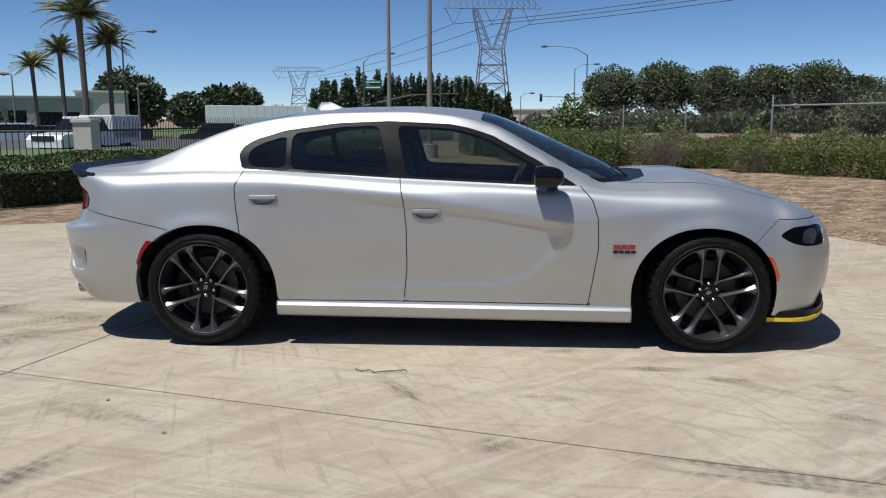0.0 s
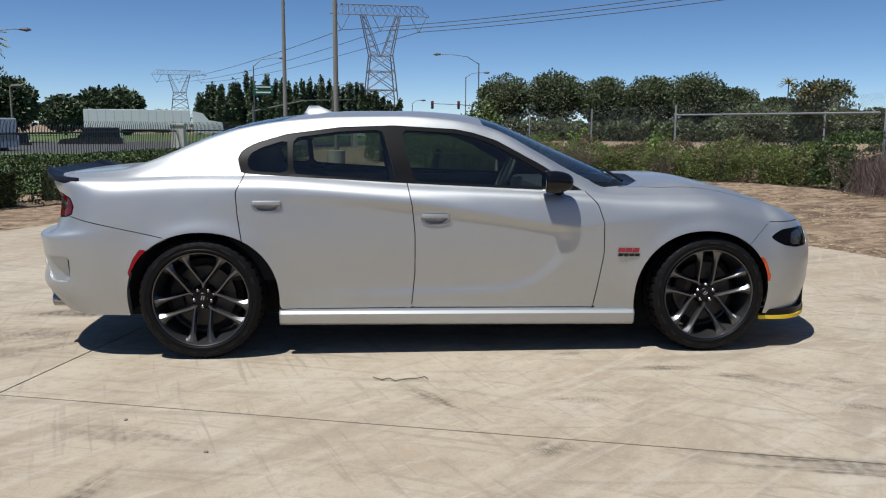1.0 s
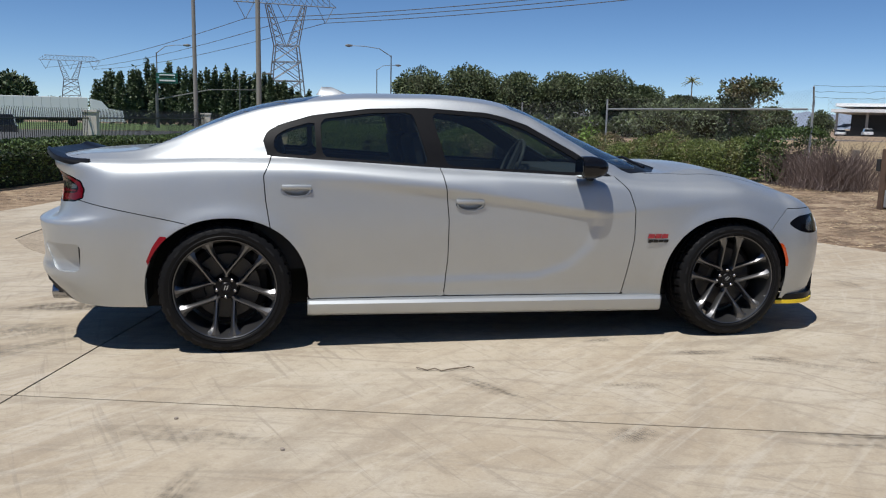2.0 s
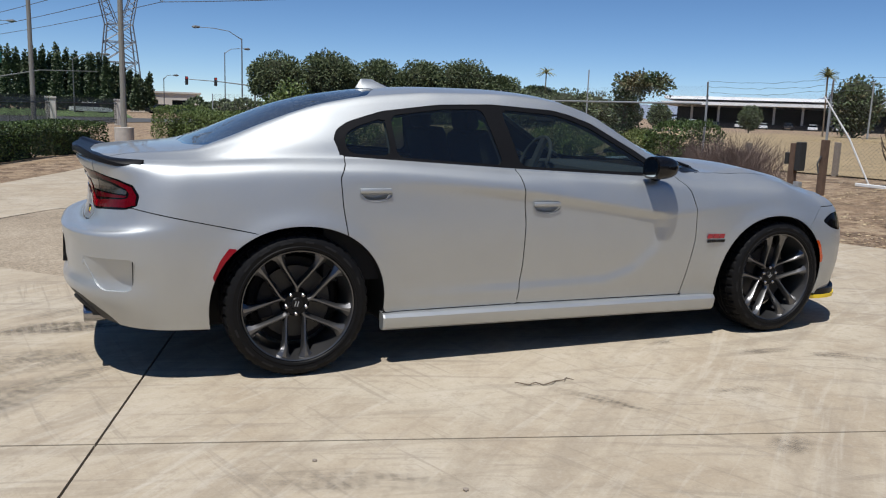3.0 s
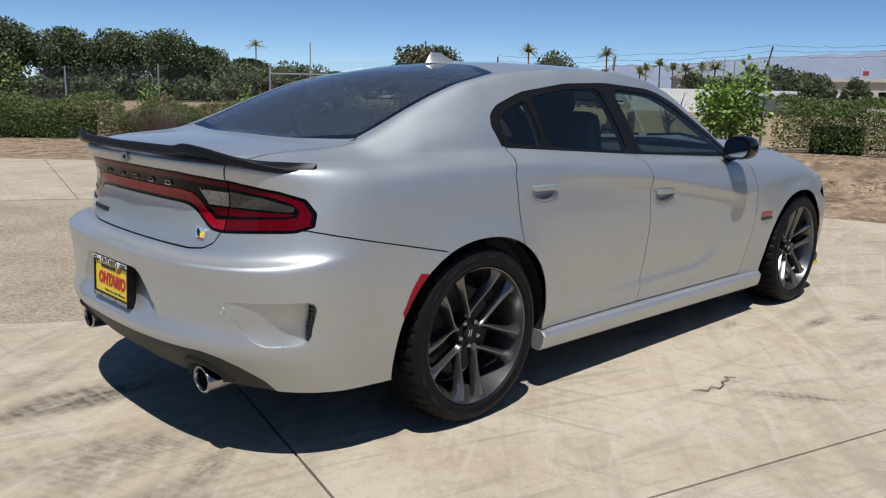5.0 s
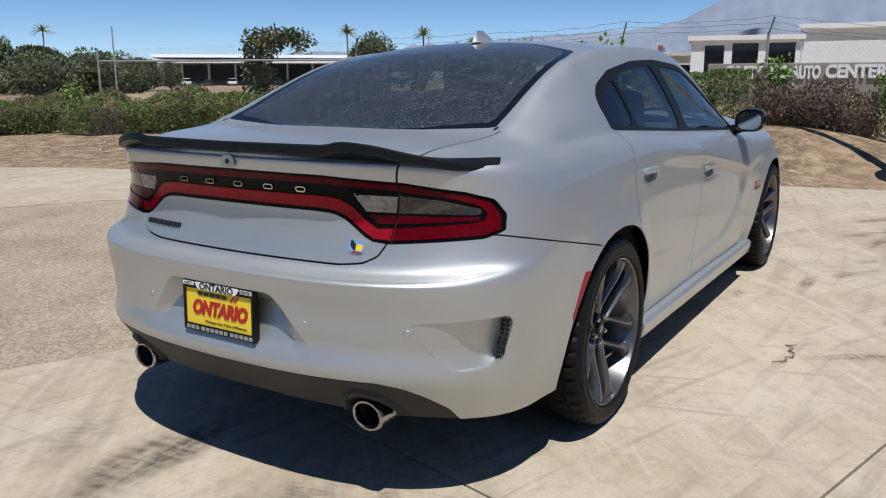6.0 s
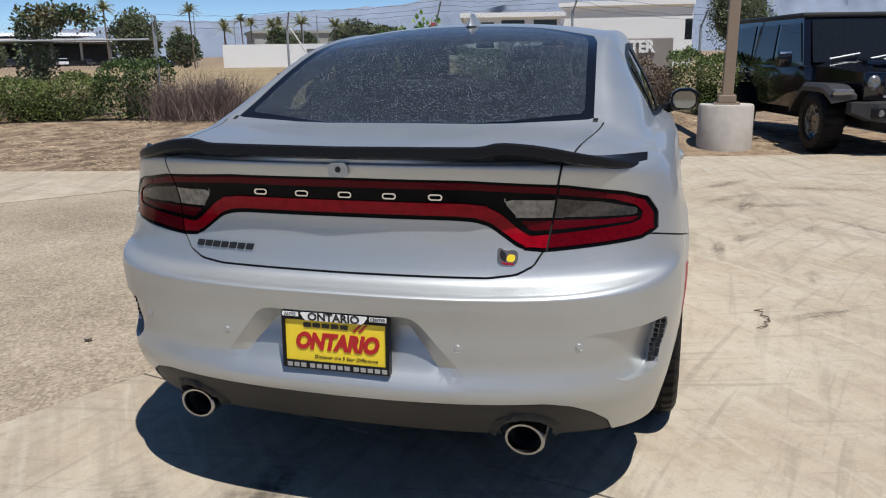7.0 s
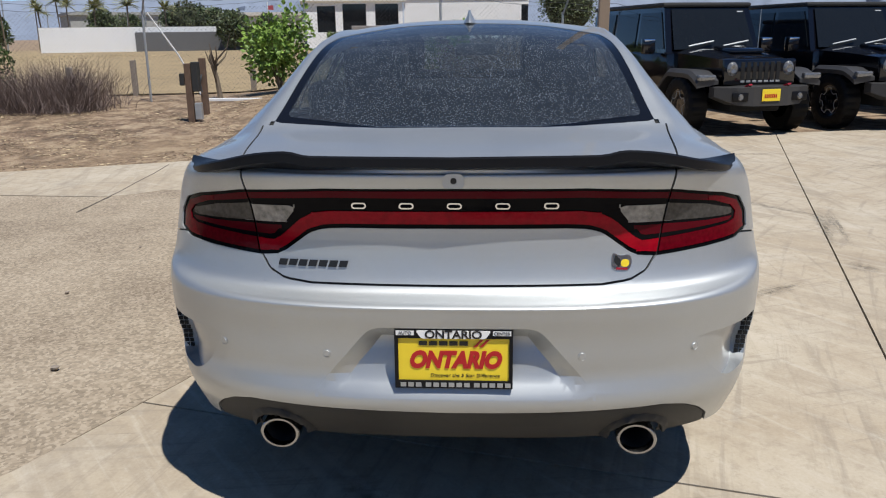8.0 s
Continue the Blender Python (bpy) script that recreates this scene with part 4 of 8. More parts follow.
def wheel(label):
    """A wheel round the y axis, its outer face towards -y."""
    w = new("wheel")
    tagged(w, label)
    bm = bmesh.new()
    prof = [(0.274, -0.104), (0.279, -0.118), (0.287, -0.127), (0.296, -0.130), (0.300, -0.127), (0.320, -0.129), (0.338, -0.122), (0.350, -0.112), (0.3565, -0.098), (0.3585, -0.075), (0.3525, -0.073), (0.3525, -0.066),
            (0.3595, -0.064), (0.36, -0.025), (0.353, -0.023), (0.353, -0.014), (0.36, -0.012), (0.36, 0.012), (0.353, 0.014), (0.353, 0.023), (0.36, 0.025), (0.3585, 0.09), (0.350, 0.112), (0.32, 0.13), (0.285, 0.128), (0.274, 0.108)]
    n = 168
    lathe(bm, prof, n)
    bm.verts.ensure_lookup_table()
    for k in (7, 8, 9, 12, 13):      # cross cuts in the shoulder
        for i in range(n):
            if i % 4 == 0 or (k in (4, 5) and i % 4 == 1):
                v = bm.verts[k * n + i]
                s = 0.976 if k > 7 else 0.986
                v.co.x, v.co.z = v.co.x * s, v.co.z * s
    part("tyre", bm, M["rubber"], w, "black road tyre with low sidewall", smooth=True, sharp=25)
    for k in range(18):
        if k % 9 > 6:
            continue
        bm = bmesh.new()
        a = math.radians(20 * k + 24)
        t = math.radians(5.6 if k % 3 else 3.8)
        row = [[bm.verts.new((r * math.cos(q), y, r * math.sin(q))) for r, y in ((0.316, -0.1297), (0.326, -0.1282))] for q in (a - t, a, a + t)]
        for u, v in zip(row, row[1:]):
            bm.faces.new((u[0], u[1], v[1], v[0]))
        part("sidewall_mark", bm, M["side_mark"], w, "raised bar on the sidewall")
    bm = bmesh.new()
    lathe(bm, [(0.277, -0.106), (0.2795, -0.119), (0.277, -0.1225), (0.273, -0.120), (0.269, -0.106), (0.262, -0.075), (0.247, -0.02), (0.243, 0.06), (0.27, 0.106)], 96)
    face = lambda r: -0.062 - 0.046 * smooth01((r - 0.05) / 0.22)
    for k in range(5):
        mid = math.radians(-90 + 72 * k)
        for s in (-1, 1):
            pts, ws = [], []
            for r, da, wd in ((0.060, 37, 0.034), (0.078, 35, 0.030), (0.095, 29.5, 0.026), (0.12, 23.2, 0.024), (0.16, 17.2, 0.025), (0.20, 14.0, 0.029), (0.242, 12.6, 0.043), (0.268, 12.4, 0.078)):
                a = mid + s * math.radians(da)
                pts.append((r * math.cos(a), r * math.sin(a)))
                ws.append(wd)
            bar(bm, pts, ws, 0.040, face)
    rim = part("rim", bm, M["rim"], w, "dark graphite five-spoke alloy rim", smooth=True, sharp=32)
    bm = bmesh.new()
    lathe(bm, [(0.0, -0.060), (0.058, -0.060), (0.066, -0.050), (0.070, -0.02), (0.0, -0.02)], 40)
    part("hub", bm, M["black_satin"], rim, "dark hub plate", smooth=True)
    bm = bmesh.new()
    lathe(bm, [(0.0, -0.071), (0.026, -0.071), (0.031, -0.066), (0.031, -0.055)], 32)
    part("centre_cap", bm, M["black_satin"], rim, "black hub cap", smooth=True)
    bm = bmesh.new()
    for dx in (-0.006, 0.007):
        prism(bm, [(dx - 0.006, -0.013), (dx - 0.001, -0.013), (dx + 0.005, 0.013), (dx, 0.013)], 0.001, Matrix.Translation((0, -0.071, 0)) @ pose(0, 0, 0, 90))
    part("cap_mark", bm, M["galv"], rim, "two slanted grey strokes")
    for k in range(5):
        a = math.radians(-90 + 72 * k)
        bm = bmesh.new()
        lathe(bm, [(0.0, -0.074), (0.006, -0.074), (0.0105, -0.069), (0.0115, -0.058)], 12)
        bmesh.ops.translate(bm, verts=bm.verts, vec=(0.052 * math.cos(a), 0, 0.052 * math.sin(a)))
        part("lug_nut", bm, M["tip_chrome"], rim, "dull steel lug nut", smooth=True)
    bm = bmesh.new()
    lathe(bm, [(0.075, 0.0), (0.182, 0.0), (0.184, 0.004), (0.184, 0.026), (0.182, 0.03), (0.075, 0.03)], 64)
    part("brake_disc", bm, M["disc"], w, "brushed steel brake disc", smooth=True)
    bm = bmesh.new()
    lathe(bm, [(0.0, 0.006), (0.222, 0.045), (0.222, 0.05), (0.0, 0.05)], 48)
    part("back_plate", bm, M["iron"], w, "dark brake back plate", smooth=True)
    bm = bmesh.new()
    for a in (150, 162, 174, 186, 198):
        box(bm, -0.028, 0.028, -0.035, 0.03, 0.12, 0.192, pose(0, 0, 0, 0, -(a - 90), 0), 0.006)
    part("caliper", bm, M["iron"], w, "dark iron brake caliper", smooth=True)
    return w


first = wheel("dark alloy wheel with low-profile tyre")
first.parent = car
for i, (x, y, turn) in enumerate(((0, -0.803, 0), (3.058, -0.803, 9), (0, 0.803, 180), (3.058, 0.803, 180))):
    spin = 36 if i == 1 else (3 if i == 0 else 20)
    m = pose(x, y, 0.36, 0, 0, 180 if y > 0 else 0) @ pose(0, 0, 0, 0, spin, 0)
    if i == 0:
        first.matrix_basis = m
    else:
        copy_thing(first, m)

# wheel housings and floor
for ax, az, aw, ah in ARCH:
    for sgn in (-1, 1):
        bm = bmesh.new()
        rows = []
        for yy in (0.875, 0.58):
            rows.append([bm.verts.new((ax + (aw + 0.012) * math.cos(t), sgn * yy, max(0.2, az + (ah + 0.012) * math.sin(t)))) for t in [math.pi * (-0.06 + 1.12 * i / 28) for i in range(29)]])
        for i in range(28):
            bm.faces.new((rows[0][i], rows[0][i + 1], rows[1][i + 1], rows[1][i]))
        bm.faces.new(rows[1])
        part("wheel_housing", bm, M["well"], car, "black wheel housing", smooth=True)
# plain black boxes close the underside and keep light from leaking through
for a in ((-0.70, 3.84, -0.56, 0.56, 0.19, 0.52), (-0.88, -0.705, -0.56, 0.56, 0.31, 0.52), (0.47, 2.56, -0.85, -0.565, 0.205, 0.5), (0.47, 2.56, 0.565, 0.85, 0.205, 0.5), (-0.86, -0.46, -0.72, -0.565, 0.33, 0.5), (-0.86, -0.46, 0.565, 0.72, 0.33, 0.5), (3.46, 3.78, -0.72, -0.565, 0.23, 0.5), (3.46, 3.78, 0.565, 0.72, 0.23, 0.5)):
    bm = bmesh.new()
    box(bm, *a, None, 0.02)
    part("underbody", bm, M["well"], car, "black underbody panel")

# sills
for sgn in (-1, 1):
    bm = bmesh.new()
    prof = [(0.868, 0.285), (0.893, 0.279), (0.905, 0.262), (0.902, 0.235), (0.892, 0.205), (0.874, 0.192), (0.84, 0.196), (0.83, 0.285)]
    rows = []
    for x in (0.446, 0.455, 0.5, 0.9, 1.5, 2.1, 2.5, 2.595, 2.604):
        k = (x - 0.45) / 2.15
        sh = 0.006 if x < 0.45 or x > 2.6 else 0.0
        rows.append([bm.verts.new((x, sgn * (y - sh), z - 0.019 * k * (1.25 if z < 0.22 else 0.85))) for y, z in prof])
    for a, b in zip(rows, rows[1:]):
        for i in range(len(prof)):
            bm.faces.new((a[i], a[(i + 1) % len(prof)], b[(i + 1) % len(prof)], b[i]))
    bm.faces.new(rows[0])
    bm.faces.new(rows[-1])
    bmesh.ops.recalc_face_normals(bm, faces=bm.faces)
    part("sill", bm, M["silver"], car, "silver side sill", smooth=True, sharp=28)

# door handles
for hx, hz in ((0.389, 0.916), (1.373, 0.837)):
    y0 = side_y(hx, hz)
    for sgn in (-1, 1):
        bm = bmesh.new()
        rows = []
        for k in range(9):
            t = k / 8
            q = 1 - t
            rows.append([bm.verts.new((hx + 0.086 * math.cos(a) * q ** 0.5, sgn * (y0 + 0.006 - 0.034 * (1 - q * q)), hz - 0.008 + (0.038 if math.sin(a) < 0 else 0.028) * math.sin(a) * q ** 0.5)) for a in [2 * math.pi * i / 40 for i in range(40)]])
        for a, b in zip(rows, rows[1:]):
            for i in range(40):
                bm.faces.new((a[i], a[(i + 1) % 40], b[(i + 1) % 40], b[i]))
        part("handle_cup", bm, M["silver"], car, "recessed handle cup", smooth=True, sharp=60)
        bm = bmesh.new()
        box(bm, hx - 0.083, hx + 0.083, -0.012, 0.010, hz - 0.004, hz + 0.021, None, 0.008)
        bmesh.ops.translate(bm, verts=bm.verts, vec=(0, sgn * (y0 + 0.004), 0))
        part("door_handle", bm, M["silver"], car, "silver pull handle", smooth=True)

# mirrors
for sgn in (-1, 1):
    bm = bmesh.new()
    bmesh.ops.create_uvsphere(bm, u_segments=28, v_segments=16, radius=1.0)
    for v in bm.verts:
        x, y, z = v.co
        flat = max(-0.35, x)
        v.co = (2.055 + 0.125 * flat, sgn * (0.950 + 0.082 * math.copysign(abs(y) ** 0.72, y)), 1.052 + 0.066 * math.copysign(abs(z) ** 0.75, z) - 0.012 * (y < 0) * abs(y))
    mir = part("mirror", bm, M["black_gloss"], car, "gloss black door mirror", smooth=True, sharp=50)
    bm = bmesh.new()
    prism(bm, rounded([(-0.064, -0.048), (0.064, -0.050), (0.065, 0.049), (-0.062, 0.047)], 0.025), 0.003, Matrix.Translation((2.0085, sgn * 0.950, 1.05)) @ pose(0, 0, 0, 90, 0, -90))
    part("mirror_glass", bm, M["mirror_dark"], mir, "mirror glass")
    bm = bmesh.new()
    tube(bm, [(2.12, sgn * 0.82, 0.985), (2.115, sgn * 0.88, 1.0), (2.10, sgn * 0.93, 1.02)], [0.034, 0.028, 0.03], 10)
    part("mirror_arm", bm, M["black_satin"], mir, "black mirror arm", smooth=True)

# spoiler on the boot edge
bm = bmesh.new()
rows = []
N = 64
for i in range(N + 1):
    y = -0.80 + 1.60 * i / N
    a = abs(y)
    te_x = curve(((0, -1.018), (0.40, -0.996), (0.47, -0.985), (0.56, -0.955), (0.66, -0.90), (0.74, -0.82), (0.80, -0.715)), a)
    te_z = curve(((0, 1.099), (0.38, 1.101), (0.44, 1.112), (0.50, 1.108), (0.62, 1.085), (0.72, 1.058), (0.80, 1.034)), a)
    le_x = curve(((0, -0.93), (0.38, -0.915), (0.45, -0.895), (0.56, -0.865), (0.66, -0.82), (0.74, -0.75), (0.80, -0.69)), a)
    le_z = top_z(le_x, a) + 0.004
    tip = smooth01((a - 0.58) / 0.2)
    te_z += (min(te_z, top_z(te_x + 0.03, a) + 0.02) - te_z) * tip
    th = curve(((0, 0.028), (0.6, 0.028), (0.74, 0.020), (0.80, 0.007)), a)
    mx = (te_x + le_x) / 2
    rows.append([bm.verts.new(p) for p in ((le_x, y, le_z - 0.012), (le_x, y, le_z), (mx, y, (le_z + te_z) / 2 - 0.001), (te_x + 0.008, y, te_z - 0.001), (te_x, y, te_z - 0.005), (te_x - 0.002, y, te_z - th), (te_x + 0.012, y, te_z - th - 0.006), (mx, y, min(te_z - th - 0.006, le_z - 0.016)))])
for a, b in zip(rows, rows[1:]):
    for i in range(8):
        bm.faces.new((a[i], b[i], b[(i + 1) % 8], a[(i + 1) % 8]))
bm.faces.new(rows[0])
bm.faces.new(rows[-1][::-1])
bmesh.ops.recalc_face_normals(bm, faces=bm.faces)
part("spoiler", bm, M["black_satin"], car, "satin black boot spoiler", smooth=True, sharp=30)

# roof fin
bm = bmesh.new()
rows = []
for i in range(9):
    t = i / 8
    h = 0.054 * t ** 0.95
    half = 0.026 * (1 - t) ** 1.6 + 0.005
    x0, x1 = 0.535 + 0.035 * t, 0.76 - 0.125 * t
    z = top_z(0.63, 0) - 0.004 + h
    rows.append([bm.verts.new((x0 + (x1 - x0) * (0.5 - 0.5 * math.cos(a)), half * math.sin(a) * (1 if math.cos(a) < 0.6 else 1.0), z)) for a in [2 * math.pi * k / 16 for k in range(16)]])
for a, b in zip(rows, rows[1:]):
    for i in range(16):
        bm.faces.new((a[i], a[(i + 1) % 16], b[(i + 1) % 16], b[i]))
bm.faces.new(rows[-1])
bmesh.ops.recalc_face_normals(bm, faces=bm.faces)
part("roof_aerial", bm, M["silver"], car, "silver shark-fin aerial", smooth=True, sharp=50)

# exhausts
for sgn in (-1, 1):
    bm = bmesh.new()
    lathe(bm, [(0.046, 0.18), (0.0475, 0.0), (0.0475, -0.012), (0.045, -0.016), (0.0395, -0.016), (0.037, -0.010), (0.0365, 0.0), (0.0365, 0.18)], 40)
    bmesh.ops.transform(bm, matrix=Matrix.Translation((-0.962, sgn * 0.51, 0.293)) @ pose(0, 0, 0, 0, 9, -90) @ Matrix.Diagonal((1.2, 1, 1, 1)), verts=bm.verts)
    ex = part("exhaust_tip", bm, M["tip_chrome"], car, "round polished exhaust tip", smooth=True)
    bm = bmesh.new()
    lathe(bm, [(0.0375, 0.004), (0.034, 0.012), (0.034, 0.15), (0.0, 0.15)], 32)
    bmesh.ops.transform(bm, matrix=Matrix.Translation((-0.962, sgn * 0.51, 0.293)) @ pose(0, 0, 0, 0, 9, -90) @ Matrix.Diagonal((1.2, 1, 1, 1)), verts=bm.verts)
    part("exhaust_bore", bm, M["well"], ex, "black bore", smooth=True)
    # moulded hood over the tip
    bm = bmesh.new()
    rows = [[bm.verts.new((tail_x(0.51 + ry * math.cos(a), max(0.305, 0.290 + rz * math.sin(a))) + dx, sgn * (0.51 + ry * math.cos(a)), 0.290 + rz * math.sin(a))) for a in [math.radians(4 + 172 * k / 28) for k in range(29)]] for dx, ry, rz in ((0.012, 0.106, 0.102), (0.0, 0.098, 0.092), (-0.012, 0.088, 0.080), (-0.012, 0.081, 0.072), (0.004, 0.077, 0.067), (0.09, 0.074, 0.064))]
    for r0, r1 in zip(rows, rows[1:]):
        for k in range(28):
            bm.faces.new((r0[k], r0[k + 1], r1[k + 1], r1[k]))
    bmesh.ops.recalc_face_normals(bm, faces=bm.faces)
    part("exhaust_hood", bm, M["black_grain"], car, "moulded dark plastic hood over the exhaust tip", smooth=True, sharp=50)


def lettering(name, text, size, material, parent, m, depth=0.001, shear=0.0, width=None, label="", bold=0.0):
    cu = bpy.data.curves.new(name, "FONT")
    cu.body, cu.size, cu.extrude, cu.shear, cu.offset = text, size, depth, shear, bold
    cu.align_x, cu.align_y = "CENTER", "CENTER"
    tmp = bpy.data.objects.new(name, cu)
    me = bpy.data.meshes.new_from_object(tmp)
    bpy.data.objects.remove(tmp)
    xs = [v.co.x for v in me.vertices]
    k = width / (max(xs) - min(xs)) if width else 1.0
    me.transform(m @ Matrix.Diagonal((k, 1, 1, 1)))
    me.materials.clear()
    me.materials.append(material)
    if size < 0.02:
        ob = new(name, me)
        ob.parent = parent
        return tagged(ob, label)
    # one object for each letter
    bm = bmesh.new()
    bm.from_mesh(me)
    todo = set(bm.verts)
    while todo:
        heap, island = [todo.pop()], set()
        while heap:
            v = heap.pop()
            island.add(v)
            for e in v.link_edges:
                o = e.other_vert(v)
                if o in todo:
                    todo.discard(o)
                    heap.append(o)
        order = sorted(island, key=lambda v: v.index)
        number = {v: i for i, v in enumerate(order)}
        one = bpy.data.meshes.new("letter")
        one.from_pydata([tuple(v.co) for v in order], [], [[number[v] for v in f.verts] for f in bm.faces if f.verts[0] in number])
        one.materials.append(material)
        ob = new("letter", one)
        ob.parent = parent
        tagged(ob, label)
    bm.free()


# dealer plate: looks back along -x
PL = Matrix.Translation((-1.070, 0, 0.569)) @ pose(0, 0, 0, 90, 0, -90) @ pose(0, 0, 0, -2, 0, 0)
plate = thing("dealer_plate", "yellow dealer plate in a black and silver frame on the bumper", "number plate")
bm = bmesh.new()
box(bm, -0.152, 0.152, -0.076, 0.076, -0.018, 0.0)
part("card", bm, M["plate_yellow"], plate, "glossy yellow card").matrix_basis = PL
bm = bmesh.new()
for a in ((-0.157, 0.157, 0.058, 0.082), (-0.157, 0.157, -0.082, -0.060), (-0.157, -0.147, -0.062, 0.06), (0.147, 0.157, -0.062, 0.06)):
    box(bm, *a, -0.02, 0.006, None, 0.002)
part("plate_frame", bm, M["black_satin"], plate, "black frame").matrix_basis = PL
bm = bmesh.new()
prism(bm, rounded([(-0.085, 0.059), (0.085, 0.059), (0.100, 0.081), (-0.100, 0.081)], 0.004), 0.002, Matrix.Translation((0, 0, 0.0062)))
for s in (-1, 1):
    prism(bm, [(s * 0.128 - 0.024, 0.068), (s * 0.128 + 0.024, 0.068), (s * 0.128 + 0.024, 0.080), (s * 0.128 - 0.024, 0.080)], 0.002, Matrix.Translation((0, 0, 0.0062)))
part("name_strip", bm, M["white"], plate, "white strip").matrix_basis = PL
lettering("word", "ONTARIO", 0.030, M["ink_black"], plate, PL @ Matrix.Translation((0, 0.0695, 0.009)), 0.0005, 0, 0.150, "black capital letters", 0.0008)
lettering("word", "AUTO", 0.013, M["ink_black"], plate, PL @ Matrix.Translation((-0.128, 0.074, 0.009)), 0.0005, 0, 0.034)
lettering("word", "CENTER", 0.013, M["ink_black"], plate, PL @ Matrix.Translation((0.128, 0.074, 0.009)), 0.0005, 0, 0.042)
lettering("word", "ONTARIO", 0.062, M["ink_red"], plate, PL @ Matrix.Translation((0.002, -0.004, 0.0015)), 0.0008, 0.25, 0.245, "red slanted capital letters", 0.0036)
lettering("motto", "Discover the 5 Star Difference", 0.013, M["ink_black"], plate, PL @ Matrix.Translation((0.03, -0.046, 0.0012)), 0.0004, 0.2, 0.185)
bm = bmesh.new()
for k in range(5):
    prism(bm, [(-0.092 + k * 0.027, 0.038), (-0.070 + k * 0.027, 0.038), (-0.070 + k * 0.027, 0.050), (-0.092 + k * 0.027, 0.050)], 0.001, Matrix.Translation((0, 0, 0.0012)))
part("mark_row", bm, M["ink_black"], plate, "row of plain dark bars").matrix_basis = PL
bm = bmesh.new()
for k in range(2):
    prism(bm, [(0.052 + k * 0.016, 0.034), (0.060 + k * 0.016, 0.034), (0.080 + k * 0.016, 0.055), (0.072 + k * 0.016, 0.055)], 0.001, Matrix.Translation((0, 0, 0.0012)))
part("slashes", bm, M["ink_red"], plate, "two red slanted strokes").matrix_basis = PL
bm = bmesh.new()
for k in range(14):
    x = -0.142 + k * 0.0205 + (0.006 if k > 2 else 0) + (0.006 if k > 8 else 0)
    prism(bm, [(x, -0.077), (x + 0.015, -0.077), (x + 0.015, -0.065), (x, -0.065)], 0.001, Matrix.Translation((0, 0, 0.0062)))
part("bar_row", bm, M["galv"], plate, "row of plain silver bars").matrix_basis = PL

# parking sensors, boot lock camera, badges on the tail
for y, z in ((-0.341, 0.573), (-0.654, 0.573), (0.344, 0.573), (0.654, 0.573)):
    x = tail_x(y, z)
    bm = bmesh.new()
    lathe(bm, [(0.0, -0.0008), (0.0085, -0.0008), (0.0098, 0.0012), (0.0112, -0.0002), (0.0135, 0.001)], 20)
    bmesh.ops.transform(bm, matrix=Matrix.Translation((x - 0.001, y, z)) @ pose(0, 0, 0, 0, 0, -90 - math.degrees(math.atan(0.9 * y)) * (1 if abs(y) > 0.5 else 0.5)), verts=bm.verts)
    part("parking_sensor", bm, M["silver"], car, "round silver parking sensor", smooth=True)
bm = bmesh.new()
prism(bm, rounded([(-0.030, -0.019), (0.030, -0.019), (0.026, 0.019), (-0.026, 0.019)], 0.008), 0.004, Matrix.Translation((tail_x(0, 1.035) - 0.003, 0, 1.034)) @ pose(0, 0, 0, 90, 0, -90))
lens = part("camera_housing", bm, M["silver"], lid, "small silver camera housing")
bm = bmesh.new()
lathe(bm, [(0.0, -0.003), (0.007, -0.003), (0.0085, 0.0)], 16)
bmesh.ops.transform(bm, matrix=Matrix.Translation((tail_x(0, 1.035) - 0.007, 0, 1.034)) @ pose(0, 0, 0, 0, 0, -90), verts=bm.verts)
part("camera_lens", bm, M["ink_black"], lens, "black lens", smooth=True)


def tail_shape(name, P, y, z, lift, h, material, parent, label=""):
    """A thin shape glued to the tail; P is seen from behind, x to the right."""
    bm = bmesh.new()
    lean = math.degrees(math.atan2(tail_x(y, z + 0.02) - tail_x(y, z - 0.02), 0.04))
    yaw = math.degrees(math.atan2(tail_x(y + 0.05, z) - tail_x(y - 0.05, z), 0.10))
    prism(bm, P, h, Matrix.Translation((tail_x(y, z) - lift, y, z)) @ pose(0, 0, 0, 0, 0, -yaw) @ pose(0, 0, 0, 90, 0, -90) @ pose(0, 0, 0, -lean, 0, 0))
    return part(name, bm, material, parent, label)


for i, y in enumerate((0.258, 0.129, 0.0, -0.129, -0.258)):
    o, q = rounded([(-0.020, -0.0085), (0.020, -0.0085), (0.020, 0.0085), (-0.020, 0.0085)], 0.005), None
    bm = bmesh.new()
    m = Matrix.Translation((tail_x(y, 0.959) + 0.004, y, 0.959)) @ pose(0, 0, 0, 90, 0, -90)
    ins = [(x * 0.80, v * 0.58) for x, v in o]
    lo = [[bm.verts.new(m @ Vector((*p, h))) for p in ring] for ring, h in ((o, 0), (o, 0.004), (ins, 0.004), (ins, 0))]
    for a, b in zip(lo, lo[1:]):
        for k in range(len(o)):
            bm.faces.new((a[k], a[(k + 1) % len(o)], b[(k + 1) % len(o)], b[k]))
    part("chrome_mark", bm, M["chrome"], tail, "small open chrome bar")
for k in range(7):
    tail_shape("badge_bar", [(-0.0135, -0.009), (0.0095, -0.009), (0.0145, 0.009), (-0.0085, 0.009)], 0.480 - k * 0.0288, 0.795, 0.001, 0.003, M["ink_black"], lid, "slanted black badge bar")
bee = tail_shape("badge", rounded([(-0.028, -0.020), (0.02, -0.024), (0.030, 0.0), (0.022, 0.022), (-0.005, 0.014), (-0.026, 0.030)], 0.008), -0.452, 0.800, 0.001, 0.003, M["chrome"], lid, "small chrome, black and yellow badge")
